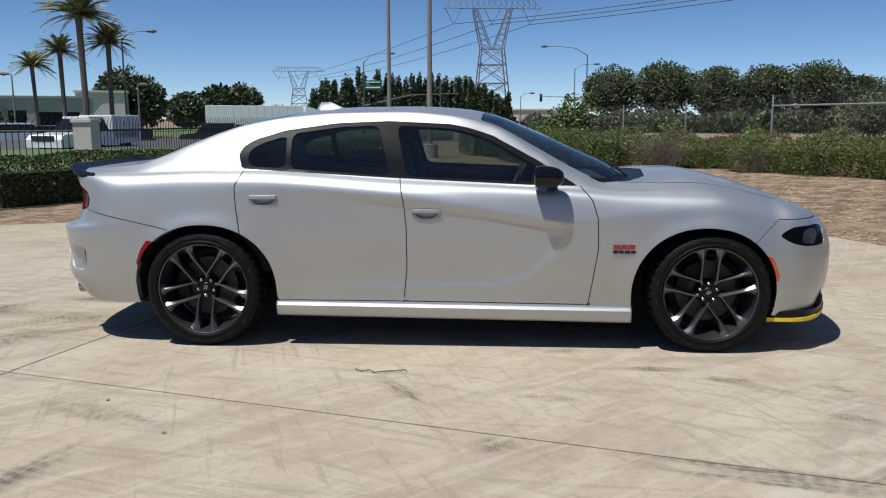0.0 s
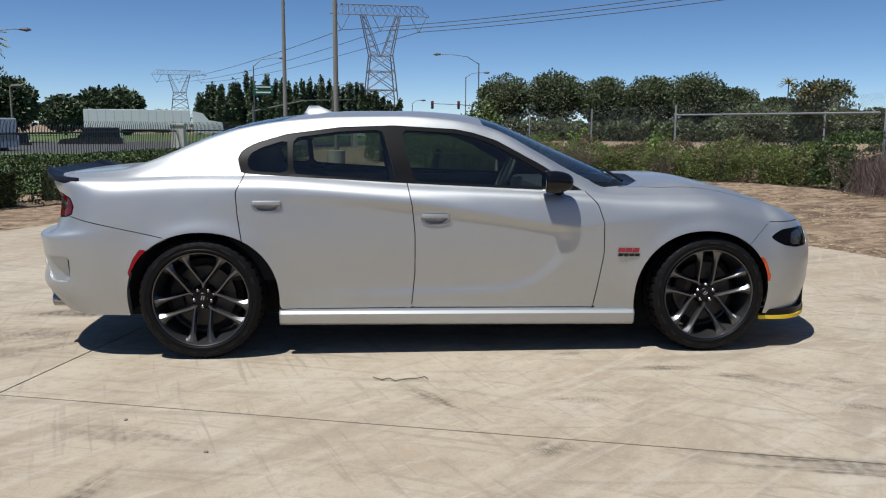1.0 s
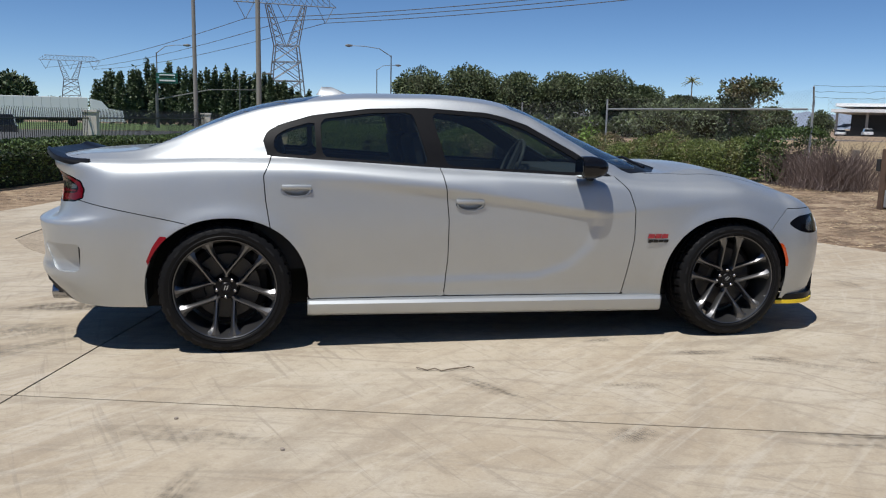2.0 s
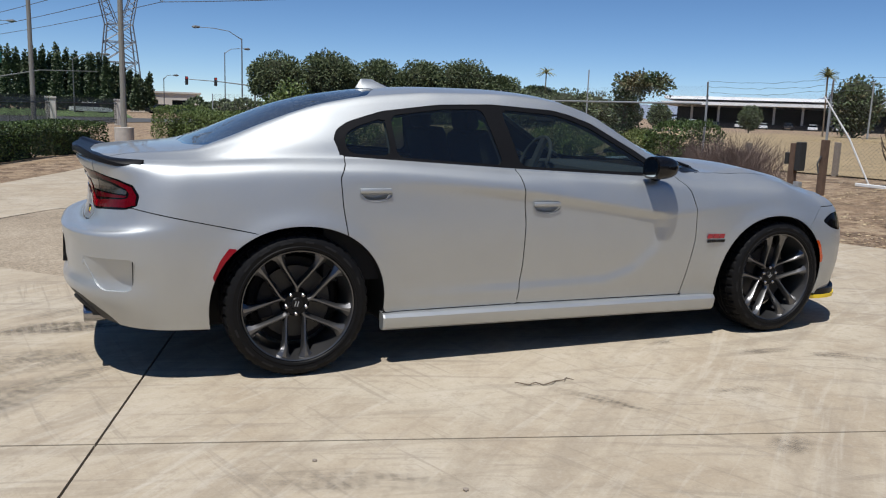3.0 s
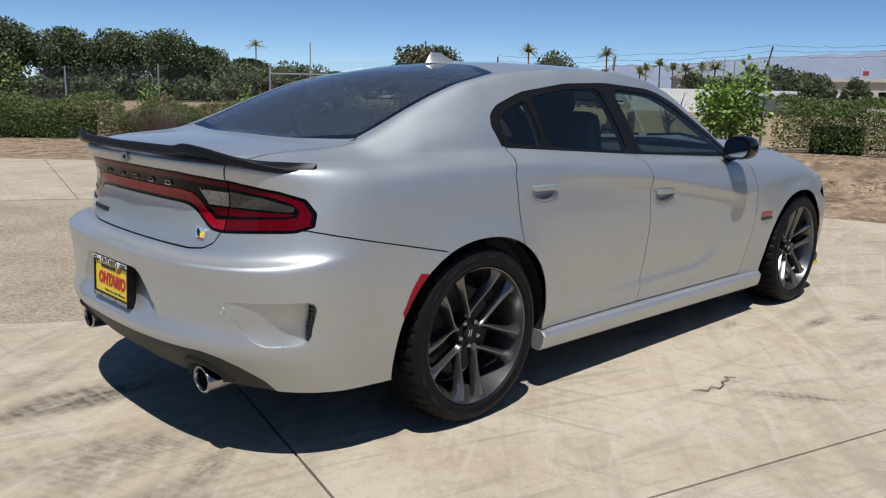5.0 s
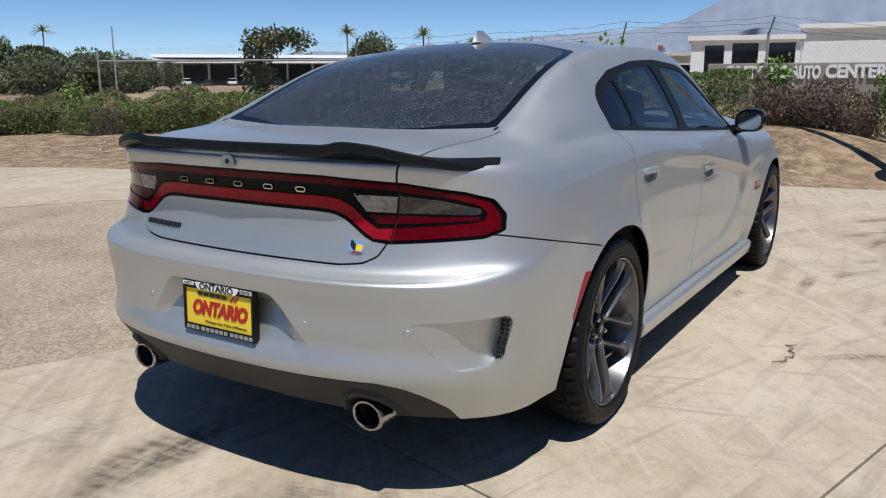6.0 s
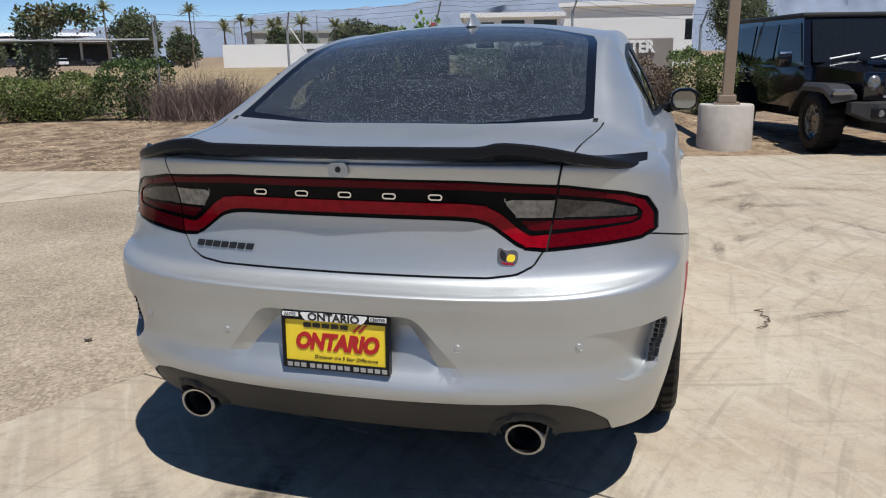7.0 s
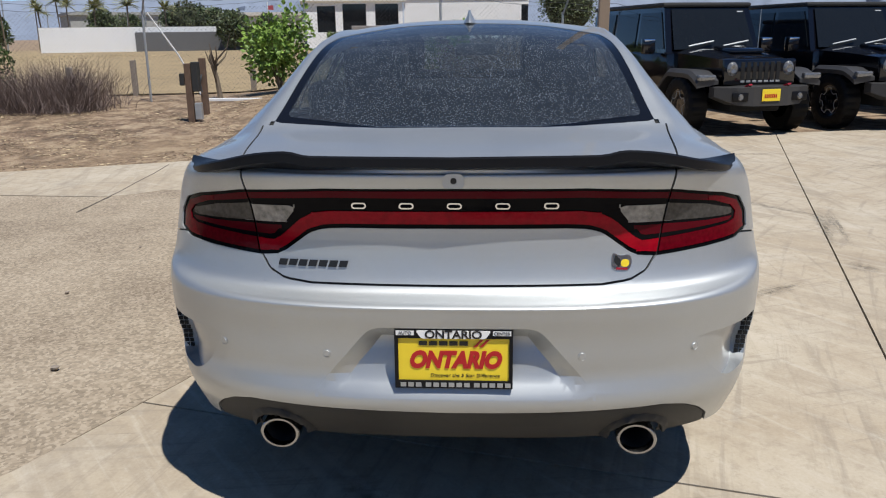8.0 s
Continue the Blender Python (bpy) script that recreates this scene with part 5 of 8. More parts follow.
tail_shape("badge_field", rounded([(-0.004, -0.012), (0.018, -0.014), (0.022, 0.006), (0.0, 0.008)], 0.005), -0.452, 0.800, 0.0042, 0.001, M["plate_yellow"], bee, "yellow enamel")
tail_shape("badge_field", rounded([(-0.022, 0.0), (-0.006, -0.016), (-0.002, 0.006), (-0.018, 0.022)], 0.004), -0.452, 0.800, 0.0042, 0.001, M["ink_black"], bee, "black enamel")
tail_shape("badge_field", [(-0.016, -0.020), (0.016, -0.022), (0.016, -0.016), (-0.016, -0.014)], -0.452, 0.800, 0.0042, 0.001, M["badge_red"], bee, "red enamel")
# wing badges: a red row over a black row of bars
for sgn in (-1, 1):
    yb = side_y(2.53, 0.62)
    for row, (z, h, n, wd, mat) in enumerate(((0.640, 0.026, 3, 0.038, "badge_red"), (0.610, 0.016, 4, 0.028, "black_gloss"))):
        for k in range(n):
            bm = bmesh.new()
            x = 2.475 + k * (wd + 0.006)
            prism(bm, [(x, -h / 2), (x + wd, -h / 2), (x + wd + 0.006, h / 2), (x + 0.006, h / 2)], 0.004, Matrix.Translation((0, sgn * (yb + (0.003 if sgn < 0 else 0.0)), z)) @ pose(0, 0, 0, 90))
            part("badge_bar", bm, M[mat], car, "slanted badge bar")

# front lip with its yellow transport guard
for nm, mat, grow, z0, z1, q0, q1, label in (("front_splitter", "black_satin", 0.035, 0.205, 0.250, 0, 180, "black front splitter"), ("lip_guard", "yellow", 0.042, 0.188, 0.212, -14, 194, "yellow transport guard on the front lip")):
    bm = bmesh.new()
    rows = []
    for i in range(61):
        q = q0 + (q1 - q0) * i / 60
        h = min(max(q, 0), 180)
        s = 1 if h <= 90 else -1
        hh = h if h <= 90 else 180 - h
        px, py, _ = line_at(0, ("front", hh))
        if q < 0 or q > 180:
            px = XF + (q if q < 0 else 180 - q) * 0.0035
        rise = 0.045 * smooth01((hh - 20) / 70)
        k = smooth01((hh + 14) / 40)
        ring = []
        for g, z in ((grow * k, z0), (grow * k, z1), (-0.05, z1), (-0.05, z0)):
            d = Vector((px - 3.0, py, 0)).normalized()
            ring.append(bm.verts.new((px + d.x * g, -s * (py + d.y * g), z + rise)))
        rows.append(ring)
    for a, b in zip(rows, rows[1:]):
        for i in range(4):
            bm.faces.new((a[i], a[(i + 1) % 4], b[(i + 1) % 4], b[i]))
    bmesh.ops.recalc_face_normals(bm, faces=bm.faces)
    part(nm, bm, M[mat], car, label, smooth=True)

# dark mesh at the mouth of the bumper vents
for sgn in (-1, 1):
    for k in range(9):
        for j in range(2):
            bm = bmesh.new()
            z = 0.475 + 0.0145 * k
            yy = side_y(-0.75, z) - 0.010 - 0.015 * j
            prism(bm, [(-0.006, -0.0055), (0.006, -0.0055), (0.006, 0.0055), (-0.006, 0.0055)], 0.004, Matrix.Translation((-0.752, sgn * yy, z)) @ pose(0, 0, 0, 90, 0, -90))
            part("mesh_cell", bm, M["well"], car, "black mesh cell")

# headlamp inner lenses
for sgn in (-1, 1):
    bm = bmesh.new()
    bmesh.ops.create_uvsphere(bm, u_segments=20, v_segments=12, radius=0.034)
    bmesh.ops.translate(bm, verts=bm.verts, vec=(3.70, sgn * 0.72, 0.715))
    part("projector", bm, M["chrome"], car, "round projector lens", smooth=True)

# cabin
bm = bmesh.new()
box(bm, 0.15, 2.55, -0.80, 0.80, 0.45, 0.78)
box(bm, -0.42, 0.22, -0.70, 0.70, 0.9, 1.045)
for s in (-1, 1):
    box(bm, 0.25, 2.3, s * 0.785 - 0.012, s * 0.785 + 0.012, 0.7, 1.0)
part("cabin_floor", bm, M["cabin"], car, "black cabin floor and parcel shelf")
bm = bmesh.new()
box(bm, 2.08, 2.56, -0.74, 0.74, 0.76, 1.0, None, 0.05)
part("dashboard", bm, M["cabin_grey"], car, "dark grey dashboard", smooth=True)


def seat(name, x, y, w, label):
    bm = bmesh.new()
    box(bm, -0.25, 0.27, -w / 2, w / 2, 0.72, 0.86, Matrix.Translation((x, y, 0)), 0.05)
    box(bm, -0.07, 0.07, -w / 2, w / 2, 0.0, 0.44, Matrix.Translation((x - 0.22, y, 0.80)) @ pose(0, 0, 0, 0, -14, 0), 0.055)
    for k in ((0,) if w < 0.7 else (-0.36, 0.36)):
        box(bm, -0.045, 0.045, -0.13, 0.13, 0.0, 0.19, Matrix.Translation((x - 0.345, y + k, 1.215 if w < 0.7 else 1.17)) @ pose(0, 0, 0, 0, -8, 0), 0.04)
    part(name, bm, M["cabin"], car, label, smooth=True)


seat("front_seat", 1.45, -0.37, 0.50, "black cloth bucket seat with headrest")
seat("front_seat", 1.45, 0.37, 0.50, "black cloth bucket seat with headrest")
seat("rear_bench", 0.55, 0.0, 1.30, "black cloth rear bench")
bm = bmesh.new()
lathe(bm, [(0.185 + 0.013 * math.cos(t), 0.013 * math.sin(t)) for t in [2 * math.pi * i / 8 for i in range(8)]], 36, "z", True)
box(bm, -0.18, 0.18, -0.03, 0.03, -0.02, 0.01)
bmesh.ops.transform(bm, matrix=Matrix.Translation((1.98, 0.37, 1.0)) @ pose(0, 0, 0, 0, -66, 0), verts=bm.verts)
part("steering_wheel", bm, M["cabin_grey"], car, "dark steering wheel", smooth=True)
bm = bmesh.new()
box(bm, -0.02, 0.0, -0.12, 0.12, -0.035, 0.035, Matrix.Translation((1.86, 0.0, 1.315)), 0.01)
part("inner_mirror", bm, M["cabin_grey"], car, "inside mirror")
skin_part("headliner", skin, ("body", "frame"), M["cabin_grey"], car, "dark headliner", lift=-0.035, thick=0)
for y0, y1 in ((-0.55, -0.02), (0.05, 0.55)):
    bm = bmesh.new()
    tube(bm, [(2.60, y0, top_z(2.60, y0) + 0.012), (2.56, (y0 + y1) / 2, top_z(2.56, (y0 + y1) / 2) + 0.018), (2.60, y1, top_z(2.6, y1) + 0.012)], 0.009, 6)
    part("wiper", bm, M["black_satin"], car, "black wiper blade")


# ---- ground ----
PAD = [(10.2, -16), (9.4, -8), (8.75, -5), (8.2, -2.6), (7.55, -0.6), (6.75, 0.9), (6.2, 1.8), (5.65, 3.3), (5.05, 5.2), (4.7, 7.4), (4.2, 9.2), (3.2, 11.2), (2.08, 12.2),
       (0.95, 13.7), (-0.1, 15.2), (-0.8, 14.2), (-1.6, 11.5), (-2.5, 9.0), (-3.1, 6.6), (-3.7, 4.9), (-5.2, 4.35), (-9, 4.0), (-16, 3.2), (-16, -16)]
STONY = [(-2.4, 3.4), (-1.9, 2.55), (-1.5, 2.14), (-1.05, 1.69), (-0.80, 1.52), (-0.36, 1.36), (-0.08, 1.23), (0.55, 1.02), (0.9, 0.4), (2.5, 0.3), (4.1, 1.6), (4.3, 2.9), (3.92, 3.36), (4.0, 4.5), (2.4, 5.9), (0.46, 6.75), (-0.3, 6.75), (-1.5, 5.95), (-2.3, 4.7)]

BANK_X0, BANK_X1, BANK_Y0, BANK_Y1 = 0.0, 60.0, -8.0, 50.0
_gx, _gy = np.meshgrid(np.arange(BANK_X0, BANK_X1 + 1, 0.5), np.arange(BANK_Y0, BANK_Y1 + 1, 0.5), indexing="ij")


def _soft(t):
    t = np.clip(t, 0, 1)
    return t * t * (3 - 2 * t)


_old = 0.38 * _soft((_gx - 3.2) / 9) * _soft((_gy + 1.6) / 5)
_rise = np.maximum(0.56 * _soft((_gy + 3.2) / 3.6) - _old, 0) * _soft((_gx - 8.2) / 2.0) * _soft((44 - _gx) / 20) * _soft((5.0 - _gy) / 2.5)
BANK = (_rise * _soft((poly_dist(PAD, _gx, _gy) - 0.6) / 2.2)).tolist()


def sheet(x0, x1, y0, y1, step):
    S = Skin()
    nx, ny = int((x1 - x0) / step) + 1, int((y1 - y0) / step) + 1
    for i in range(nx):
        for j in range(ny):
            x, y = x0 + i * step, y0 + j * step
            S.co.append((x, y, ground_z(x, y)))
            S.v.append(0.0)
    for i in range(nx - 1):
        for j in range(ny - 1):
            a = i * ny + j
            S.faces.append([a, a + ny, a + ny + 1, a + 1])
            S.tag.append("soil")
    return S


def sheet_part(name, S, tags, material, lift, label, parent=None, kind="structure", wall=0.0):
    bm = bmesh.new()
    made = {}
    for f, t in zip(S.faces, S.tag):
        if t in tags:
            vs = []
            for i in f:
                if i not in made:
                    x, y, z = S.co[i]
                    made[i] = bm.verts.new((x, y, z + lift))
                vs.append(made[i])
            if len(set(vs)) > 2:
                try:
                    bm.faces.new(vs)
                except ValueError:
                    pass
    if wall:
        rim = [e for e in bm.edges if len(e.link_faces) == 1]
        out = bmesh.ops.extrude_edge_only(bm, edges=rim)
        for v in out["geom"]:
            if isinstance(v, bmesh.types.BMVert):
                v.co.z -= wall
    return part(name, bm, material, parent, label, kind=kind)


near = sheet(-16, 16, -16, 16.5, 0.5)
near.region(lambda x, y, z, v: poly_dist(PAD, x, y), "slab")
near.region(lambda x, y, z, v: poly_dist(STONY, x, y), "stony", only=("slab",), gap=0.012)
JA, JB = ((-0.92, -1.49), (0.25, 0.968)), ((-0.92, -1.49), (0.964, -0.266))


def joint(P, D):
    return lambda x, y, z, v: (x - P[0]) * D[1] - (y - P[1]) * D[0]


for P, D in ((JA, None), (JB, None)):
    f = joint(*P)
    for off in (0.0055, -0.0055):
        near.cut(f(*near.arrays()) + off)
    d = f(*near.centres())
    near.mark(np.abs(d) < 0.0055, "gap", only=("slab",))
fa, fb = joint(*JA)(*near.centres()), joint(*JB)(*near.centres())
for i, t in enumerate(near.tag):
    if t == "slab":
        near.tag[i] = "slab%d%d" % (fa[i] > 0, fb[i] > 0)
pad = thing("pavement", "worn tan concrete forecourt with dark joints", "pavement", kind="structure")
for k in ("slab00", "slab01", "slab10", "slab11"):
    sheet_part("slab", near, (k,), M["concrete"], 0.0, "", pad, kind="", wall=0.03)
sheet_part("stony_patch", near, ("stony",), M["aggregate"], -0.004, "exposed-aggregate concrete", pad, kind="", wall=0.03)
sheet_part("joint_bed", near, ("gap",), M["joint"], -0.014, "dark joint filler", pad, kind="")

bm = bmesh.new()
tube(bm, [(3.3 + 0.43 * i, 3.37 + 0.0125 * i + 0.006 * math.sin(2.7 * i), ground_z(3.3 + 0.43 * i, 3.38) - 0.0035) for i in range(6)], 0.0075, 6)
part("joint_bead", bm, M["joint"], pad, "dark filled crack")

# the land round about, in one sheet to the horizon
bm = bmesh.new()
ring = list(range(0, 20)) + [21, 23, 25, 27.5, 30, 35, 40, 50, 60, 100, 200, 500, 1500, 4000]
rows = []
for r in ring:
    rows.append([bm.verts.new((2 + r * math.cos(a), r * math.sin(a), ground_z(2 + r * math.cos(a), r * math.sin(a)) - 0.035 + (0.012 * noise.noise((r * math.cos(a), r * math.sin(a), 0)) if r < 30 else -0.004 * min(r - 30, 150)))) for a in [2 * math.pi * k / 144 for k in range(144)]])
for a, b in zip(rows, rows[1:]):
    for k in range(144):
        if a is rows[0]:
            continue
        bm.faces.new((a[k], b[k], b[(k + 1) % 144], a[(k + 1) % 144]))
bmesh.ops.delete(bm, geom=rows[0], context="VERTS")
bm.faces.new(rows[1])
part("ground", bm, M["soil"], None, "dry brown soil with bark litter and dead grass", kind="structure", smooth=True)


def patch(name, P, material, lift, label):
    """A flat cover on the land."""
    S = sheet(min(p[0] for p in P) - 1, max(p[0] for p in P) + 1, min(p[1] for p in P) - 1, max(p[1] for p in P) + 1, max(0.6, (max(p[0] for p in P) - min(p[0] for p in P)) / 60))
    S.region(lambda x, y, z, v: poly_dist(P, x, y), "in")
    co = []
    for x, y, z in S.co:
        r = math.hypot(x - 2, y)
        co.append((x, y, z if r < 30 else z - 0.004 * min(r - 30, 150)))
    S.co = co
    return sheet_part(name, S, ("in",), material, lift, label)


patch("lawn", [(-30, 6), (-9, 6.2), (-7.2, 8), (-5.4, 12), (-3.6, 18), (-2, 30), (-4, 42), (-30, 50)], M["grass"], -0.01, "mown green lawn behind the hedge")
patch("road", [(-90, 30), (-30, 28), (-12, 34), (4, 58), (60, 62), (60, 74), (0, 70), (-30, 60), (-90, 52)], M["asphalt"], -0.005, "grey asphalt street")
patch("far_lawn", [(-150, 58), (-30, 64), (2, 72), (2, 140), (-150, 140)], M["grass"], 0.0, "mown green lawn beyond the street")
patch("dry_field", [(12.5, 4.2), (13.5, 1.5), (16, -3), (70, -12), (70, 55), (30, 45), (14, 16), (11.2, 12)], M["dry_grass"], -0.008, "dry golden grass field")

# crumbs of bark and straw on the bare strip
rng = random.Random(5)
STRIP = [(8.4, -2.6), (7.7, -0.6), (6.9, 0.9), (6.3, 1.8), (5.8, 3.3), (5.2, 5.2), (4.8, 7.4), (4.4, 9.4), (3.2, 12), (2.6, 20), (5.5, 16), (8, 14), (9.4, 11), (10, 7), (12.5, 3.6), (12.8, -2.2)]


def litter(name, poly, count, sizes, material, label):
    vs, fs = [], []
    xs, ys = [p[0] for p in poly], [p[1] for p in poly]
    pts = np.array([(rng.uniform(min(xs), max(xs)), rng.uniform(min(ys), max(ys))) for _ in range(count * 5)])
    ok = (poly_dist(poly, pts[:, 0], pts[:, 1]) < 0) & np.array([noise.noise(Vector((x * 1.1, y * 1.1, 9))) + rng.gauss(0, 0.18) > 0 for x, y in pts])
    for x, y in pts[ok][:count]:
        a, l, w = rng.uniform(0, 6.3), rng.uniform(*sizes), rng.uniform(0.2, 0.5)
        z = ground_z(x, y) - 0.03
        c, s = math.cos(a) * l, math.sin(a) * l
        n = len(vs)
        vs += [(x - c, y - s, z), (x + s * w, y - c * w, z), (x + c, y + s, z), (x - s * w, y + c * w, z), (x, y, z + l * rng.uniform(0.05, 0.25))]
        fs += [(n, n + 1, n + 4), (n + 1, n + 2, n + 4), (n + 2, n + 3, n + 4), (n + 3, n, n + 4)]
    me = bpy.data.meshes.new(name)
    me.from_pydata(vs, [], fs)
    me.materials.append(material)
    tagged(new(name, me), label, "litter", kind="stuff")


litter("bark_litter", STRIP, 16000, (0.008, 0.032), leaf("bark_chip", (0.06, 0.038, 0.024), (0.20, 0.135, 0.085)), "brown bark chips scattered on the soil")
litter("straw", STRIP, 7000, (0.012, 0.045), leaf("straw_bit", (0.26, 0.19, 0.105), (0.46, 0.36, 0.22)), "pale straw and dead grass on the soil")
litter("grass_tufts", [(12.5, 4.2), (13.5, 1.5), (16, -3), (34, -6), (34, 26), (14, 16), (11.2, 12)], 9000, (0.05, 0.16), leaf("dry_tuft", (0.19, 0.14, 0.07), (0.36, 0.275, 0.145)), "tufts of dry golden grass")
litter("far_litter", [(-16, 5.0), (-5.4, 5.0), (-4.0, 5.4), (-3.4, 7.2), (-2.7, 9.6), (-1.0, 15), (-0.3, 18), (-3.4, 13), (-5, 8.6), (-7, 6), (-16, 5.6)], 2500, (0.015, 0.06), leaf("bark_chip_dark", (0.09, 0.06, 0.04), (0.28, 0.2, 0.13)), "bark chips beside the hedge")


# ---- marks on the concrete ----
smear_mesh = None


def tread_mark(x, y, turn, length, width, n=0):
    global smear_mesh
    if smear_mesh is None:
        bm = bmesh.new()
        bm.faces.new([bm.verts.new((math.cos(2 * math.pi * k / 20), math.sin(2 * math.pi * k / 20), 0)) for k in range(20)])
        smear_mesh = mesh_of("tyre_mark", bm, M["scuff"])
    ob = new("tyre_mark", smear_mesh)
    ob.matrix_basis = pose(x, y, ground_z(x, y) + 0.0012 + 0.0003 * rng.random(), 0, 0, turn) @ Matrix.Diagonal((length / 2 * 1.25, width / 2 * 1.4, 1, 1))
    tagged(ob, "faint grey tyre smear on the concrete", "tyre mark", "tyre marks", "stuff")


for a in ((2.03, -1.75, -8, 0.34, 0.10, 14), (1.77, -2.36, 12, 0.22, 0.14, 7), (3.04, -1.42, -12, 0.24, 0.09, 8), (3.56, -1.53, -30, 0.24, 0.10, 7), (2.69, -1.25, -5, 0.36, 0.08, 8), (3.44, -1.95, -25, 0.30, 0.10, 7),
          (3.0, -2.62, -12, 0.75, 0.14, 24), (2.2, -0.93, 8, 0.2, 0.07, 6), (1.30, -1.68, -55, 0.5, 0.10, 10), (4.44, -1.91, -70, 0.7, 0.16, 16), (2.75, -2.52, -14, 0.9, 0.05, 10), (2.85, -2.66, -14, 1.0, 0.05, 10), (-1.2, -0.7, 20, 0.6, 0.2, 12), (-1.15, 0.7, 30, 0.5, 0.25, 10)):
    tread_mark(*a)
for _ in range(10):
    tread_mark(rng.uniform(-4, 6.5), rng.uniform(-4.2, -1.2), rng.gauss(-10, 32), rng.uniform(0.3, 1.1), rng.uniform(0.06, 0.18))
for _ in range(16):
    tread_mark(rng.uniform(-2.6, -0.9), rng.uniform(-1.5, 0.6), rng.gauss(25, 25), rng.uniform(0.3, 0.9), rng.uniform(0.1, 0.3))
for _ in range(8):
    tread_mark(rng.uniform(4.2, 7.2), rng.uniform(-4.5, 0.6), rng.gauss(-60, 25), rng.uniform(0.4, 1.1), rng.uniform(0.08, 0.2))
bm = bmesh.new()
pts = [(1.00, -1.33), (1.01, -1.36), (1.05, -1.385), (1.09, -1.375), (1.12, -1.405), (1.17, -1.40), (1.21, -1.37), (1.25, -1.385), (1.285, -1.345), (1.30, -1.395)]
tube(bm, [(x, y, ground_z(x, y) + 0.006 + 0.006 * (i % 2)) for i, (x, y) in enumerate(pts)], [0.002, 0.003, 0.0035, 0.003, 0.0035, 0.004, 0.0035, 0.003, 0.003, 0.002], 5)
part("twig", bm, M["bark"], None, "thin crooked brown twig lying on concrete", category="twig")
for x, y, r in ((0.10, 1.81, 0.022), (1.16, 2.32, 0.014), (2.17, 2.33, 0.012), (-0.15, -1.9, 0.01), (0.3, -2.3, 0.012), (-0.9, -2.2, 0.012), (1.5, -3.0, 0.01)):
    bm = bmesh.new()
    bmesh.ops.create_icosphere(bm, subdivisions=1, radius=r)
    for v in bm.verts:
        v.co *= rng.uniform(0.75, 1.15)
        v.co.z = v.co.z * 0.6 + r * 0.4
    bmesh.ops.translate(bm, verts=bm.verts, vec=(x, y, ground_z(x, y)))
    part("pebble", bm, M["grey_wood"], None, "small grey pebble on the concrete", category="pebble", group="pebbles")


# ---- plants ----
leaf_rng = np.random.RandomState(11)


def leaf_mesh(name, pts, sizes, material, parent=None, fold=0.35, up=0.0):
    """Many small folded leaves; pts are (x, y, z, outward vector)."""
    n = len(pts)
    p = np.array([(q[0], q[1], q[2]) for q in pts], float)
    o = np.array([tuple(q[3]) for q in pts], float)
    d = o + leaf_rng.normal(0, 1, (n, 3)) * (0.7, 0.7, 0.6) + (0, 0, up)
    d /= np.maximum(np.linalg.norm(d, axis=1), 1e-4)[:, None]
    s = np.cross(d, leaf_rng.normal(0, 1, (n, 3)))
    s /= np.maximum(np.linalg.norm(s, axis=1), 1e-4)[:, None]
    h = np.cross(d, s)
    l = leaf_rng.uniform(sizes[0], sizes[1], n)[:, None]
    mid = p + d * l * 0.5 + h * l * fold * 0.3
    co = np.stack([p, mid + s * l * 0.34, p + d * l, mid - s * l * 0.34], 1).reshape(-1, 3)
    k = 4 * np.arange(n)[:, None]
    tri = np.concatenate([k + (0, 1, 2), k + (0, 2, 3)], 1).reshape(-1, 3)
    me = bpy.data.meshes.new(name)
    me.from_pydata(co.tolist(), [], tri.tolist())
    me.materials.append(material)
    ob = new(name, me)
    if parent is not None:
        ob.parent = parent
    return ob


def clump_points(c, r, count, shell=0.45, wob=0.14, seed=0):
    """Points in an uneven ellipsoid, mostly near its skin."""
    out = []
    for _ in range(count):
        d = Vector((rng.gauss(0, 1), rng.gauss(0, 1), rng.gauss(0, 1))).normalized()
        k = 1 + wob * noise.noise(Vector((d.x * 1.7 + seed * 3.1, d.y * 1.7 + seed, d.z * 1.7))) + wob * 0.6 * noise.noise(Vector((d.x * 4 + seed, d.y * 4, d.z * 4 + seed)))
        t = (1 - shell * rng.random() ** 1.6) * k
        out.append((c[0] + r[0] * d.x * t, c[1] + r[1] * d.y * t, c[2] + r[2] * d.z * t, d))
    return out


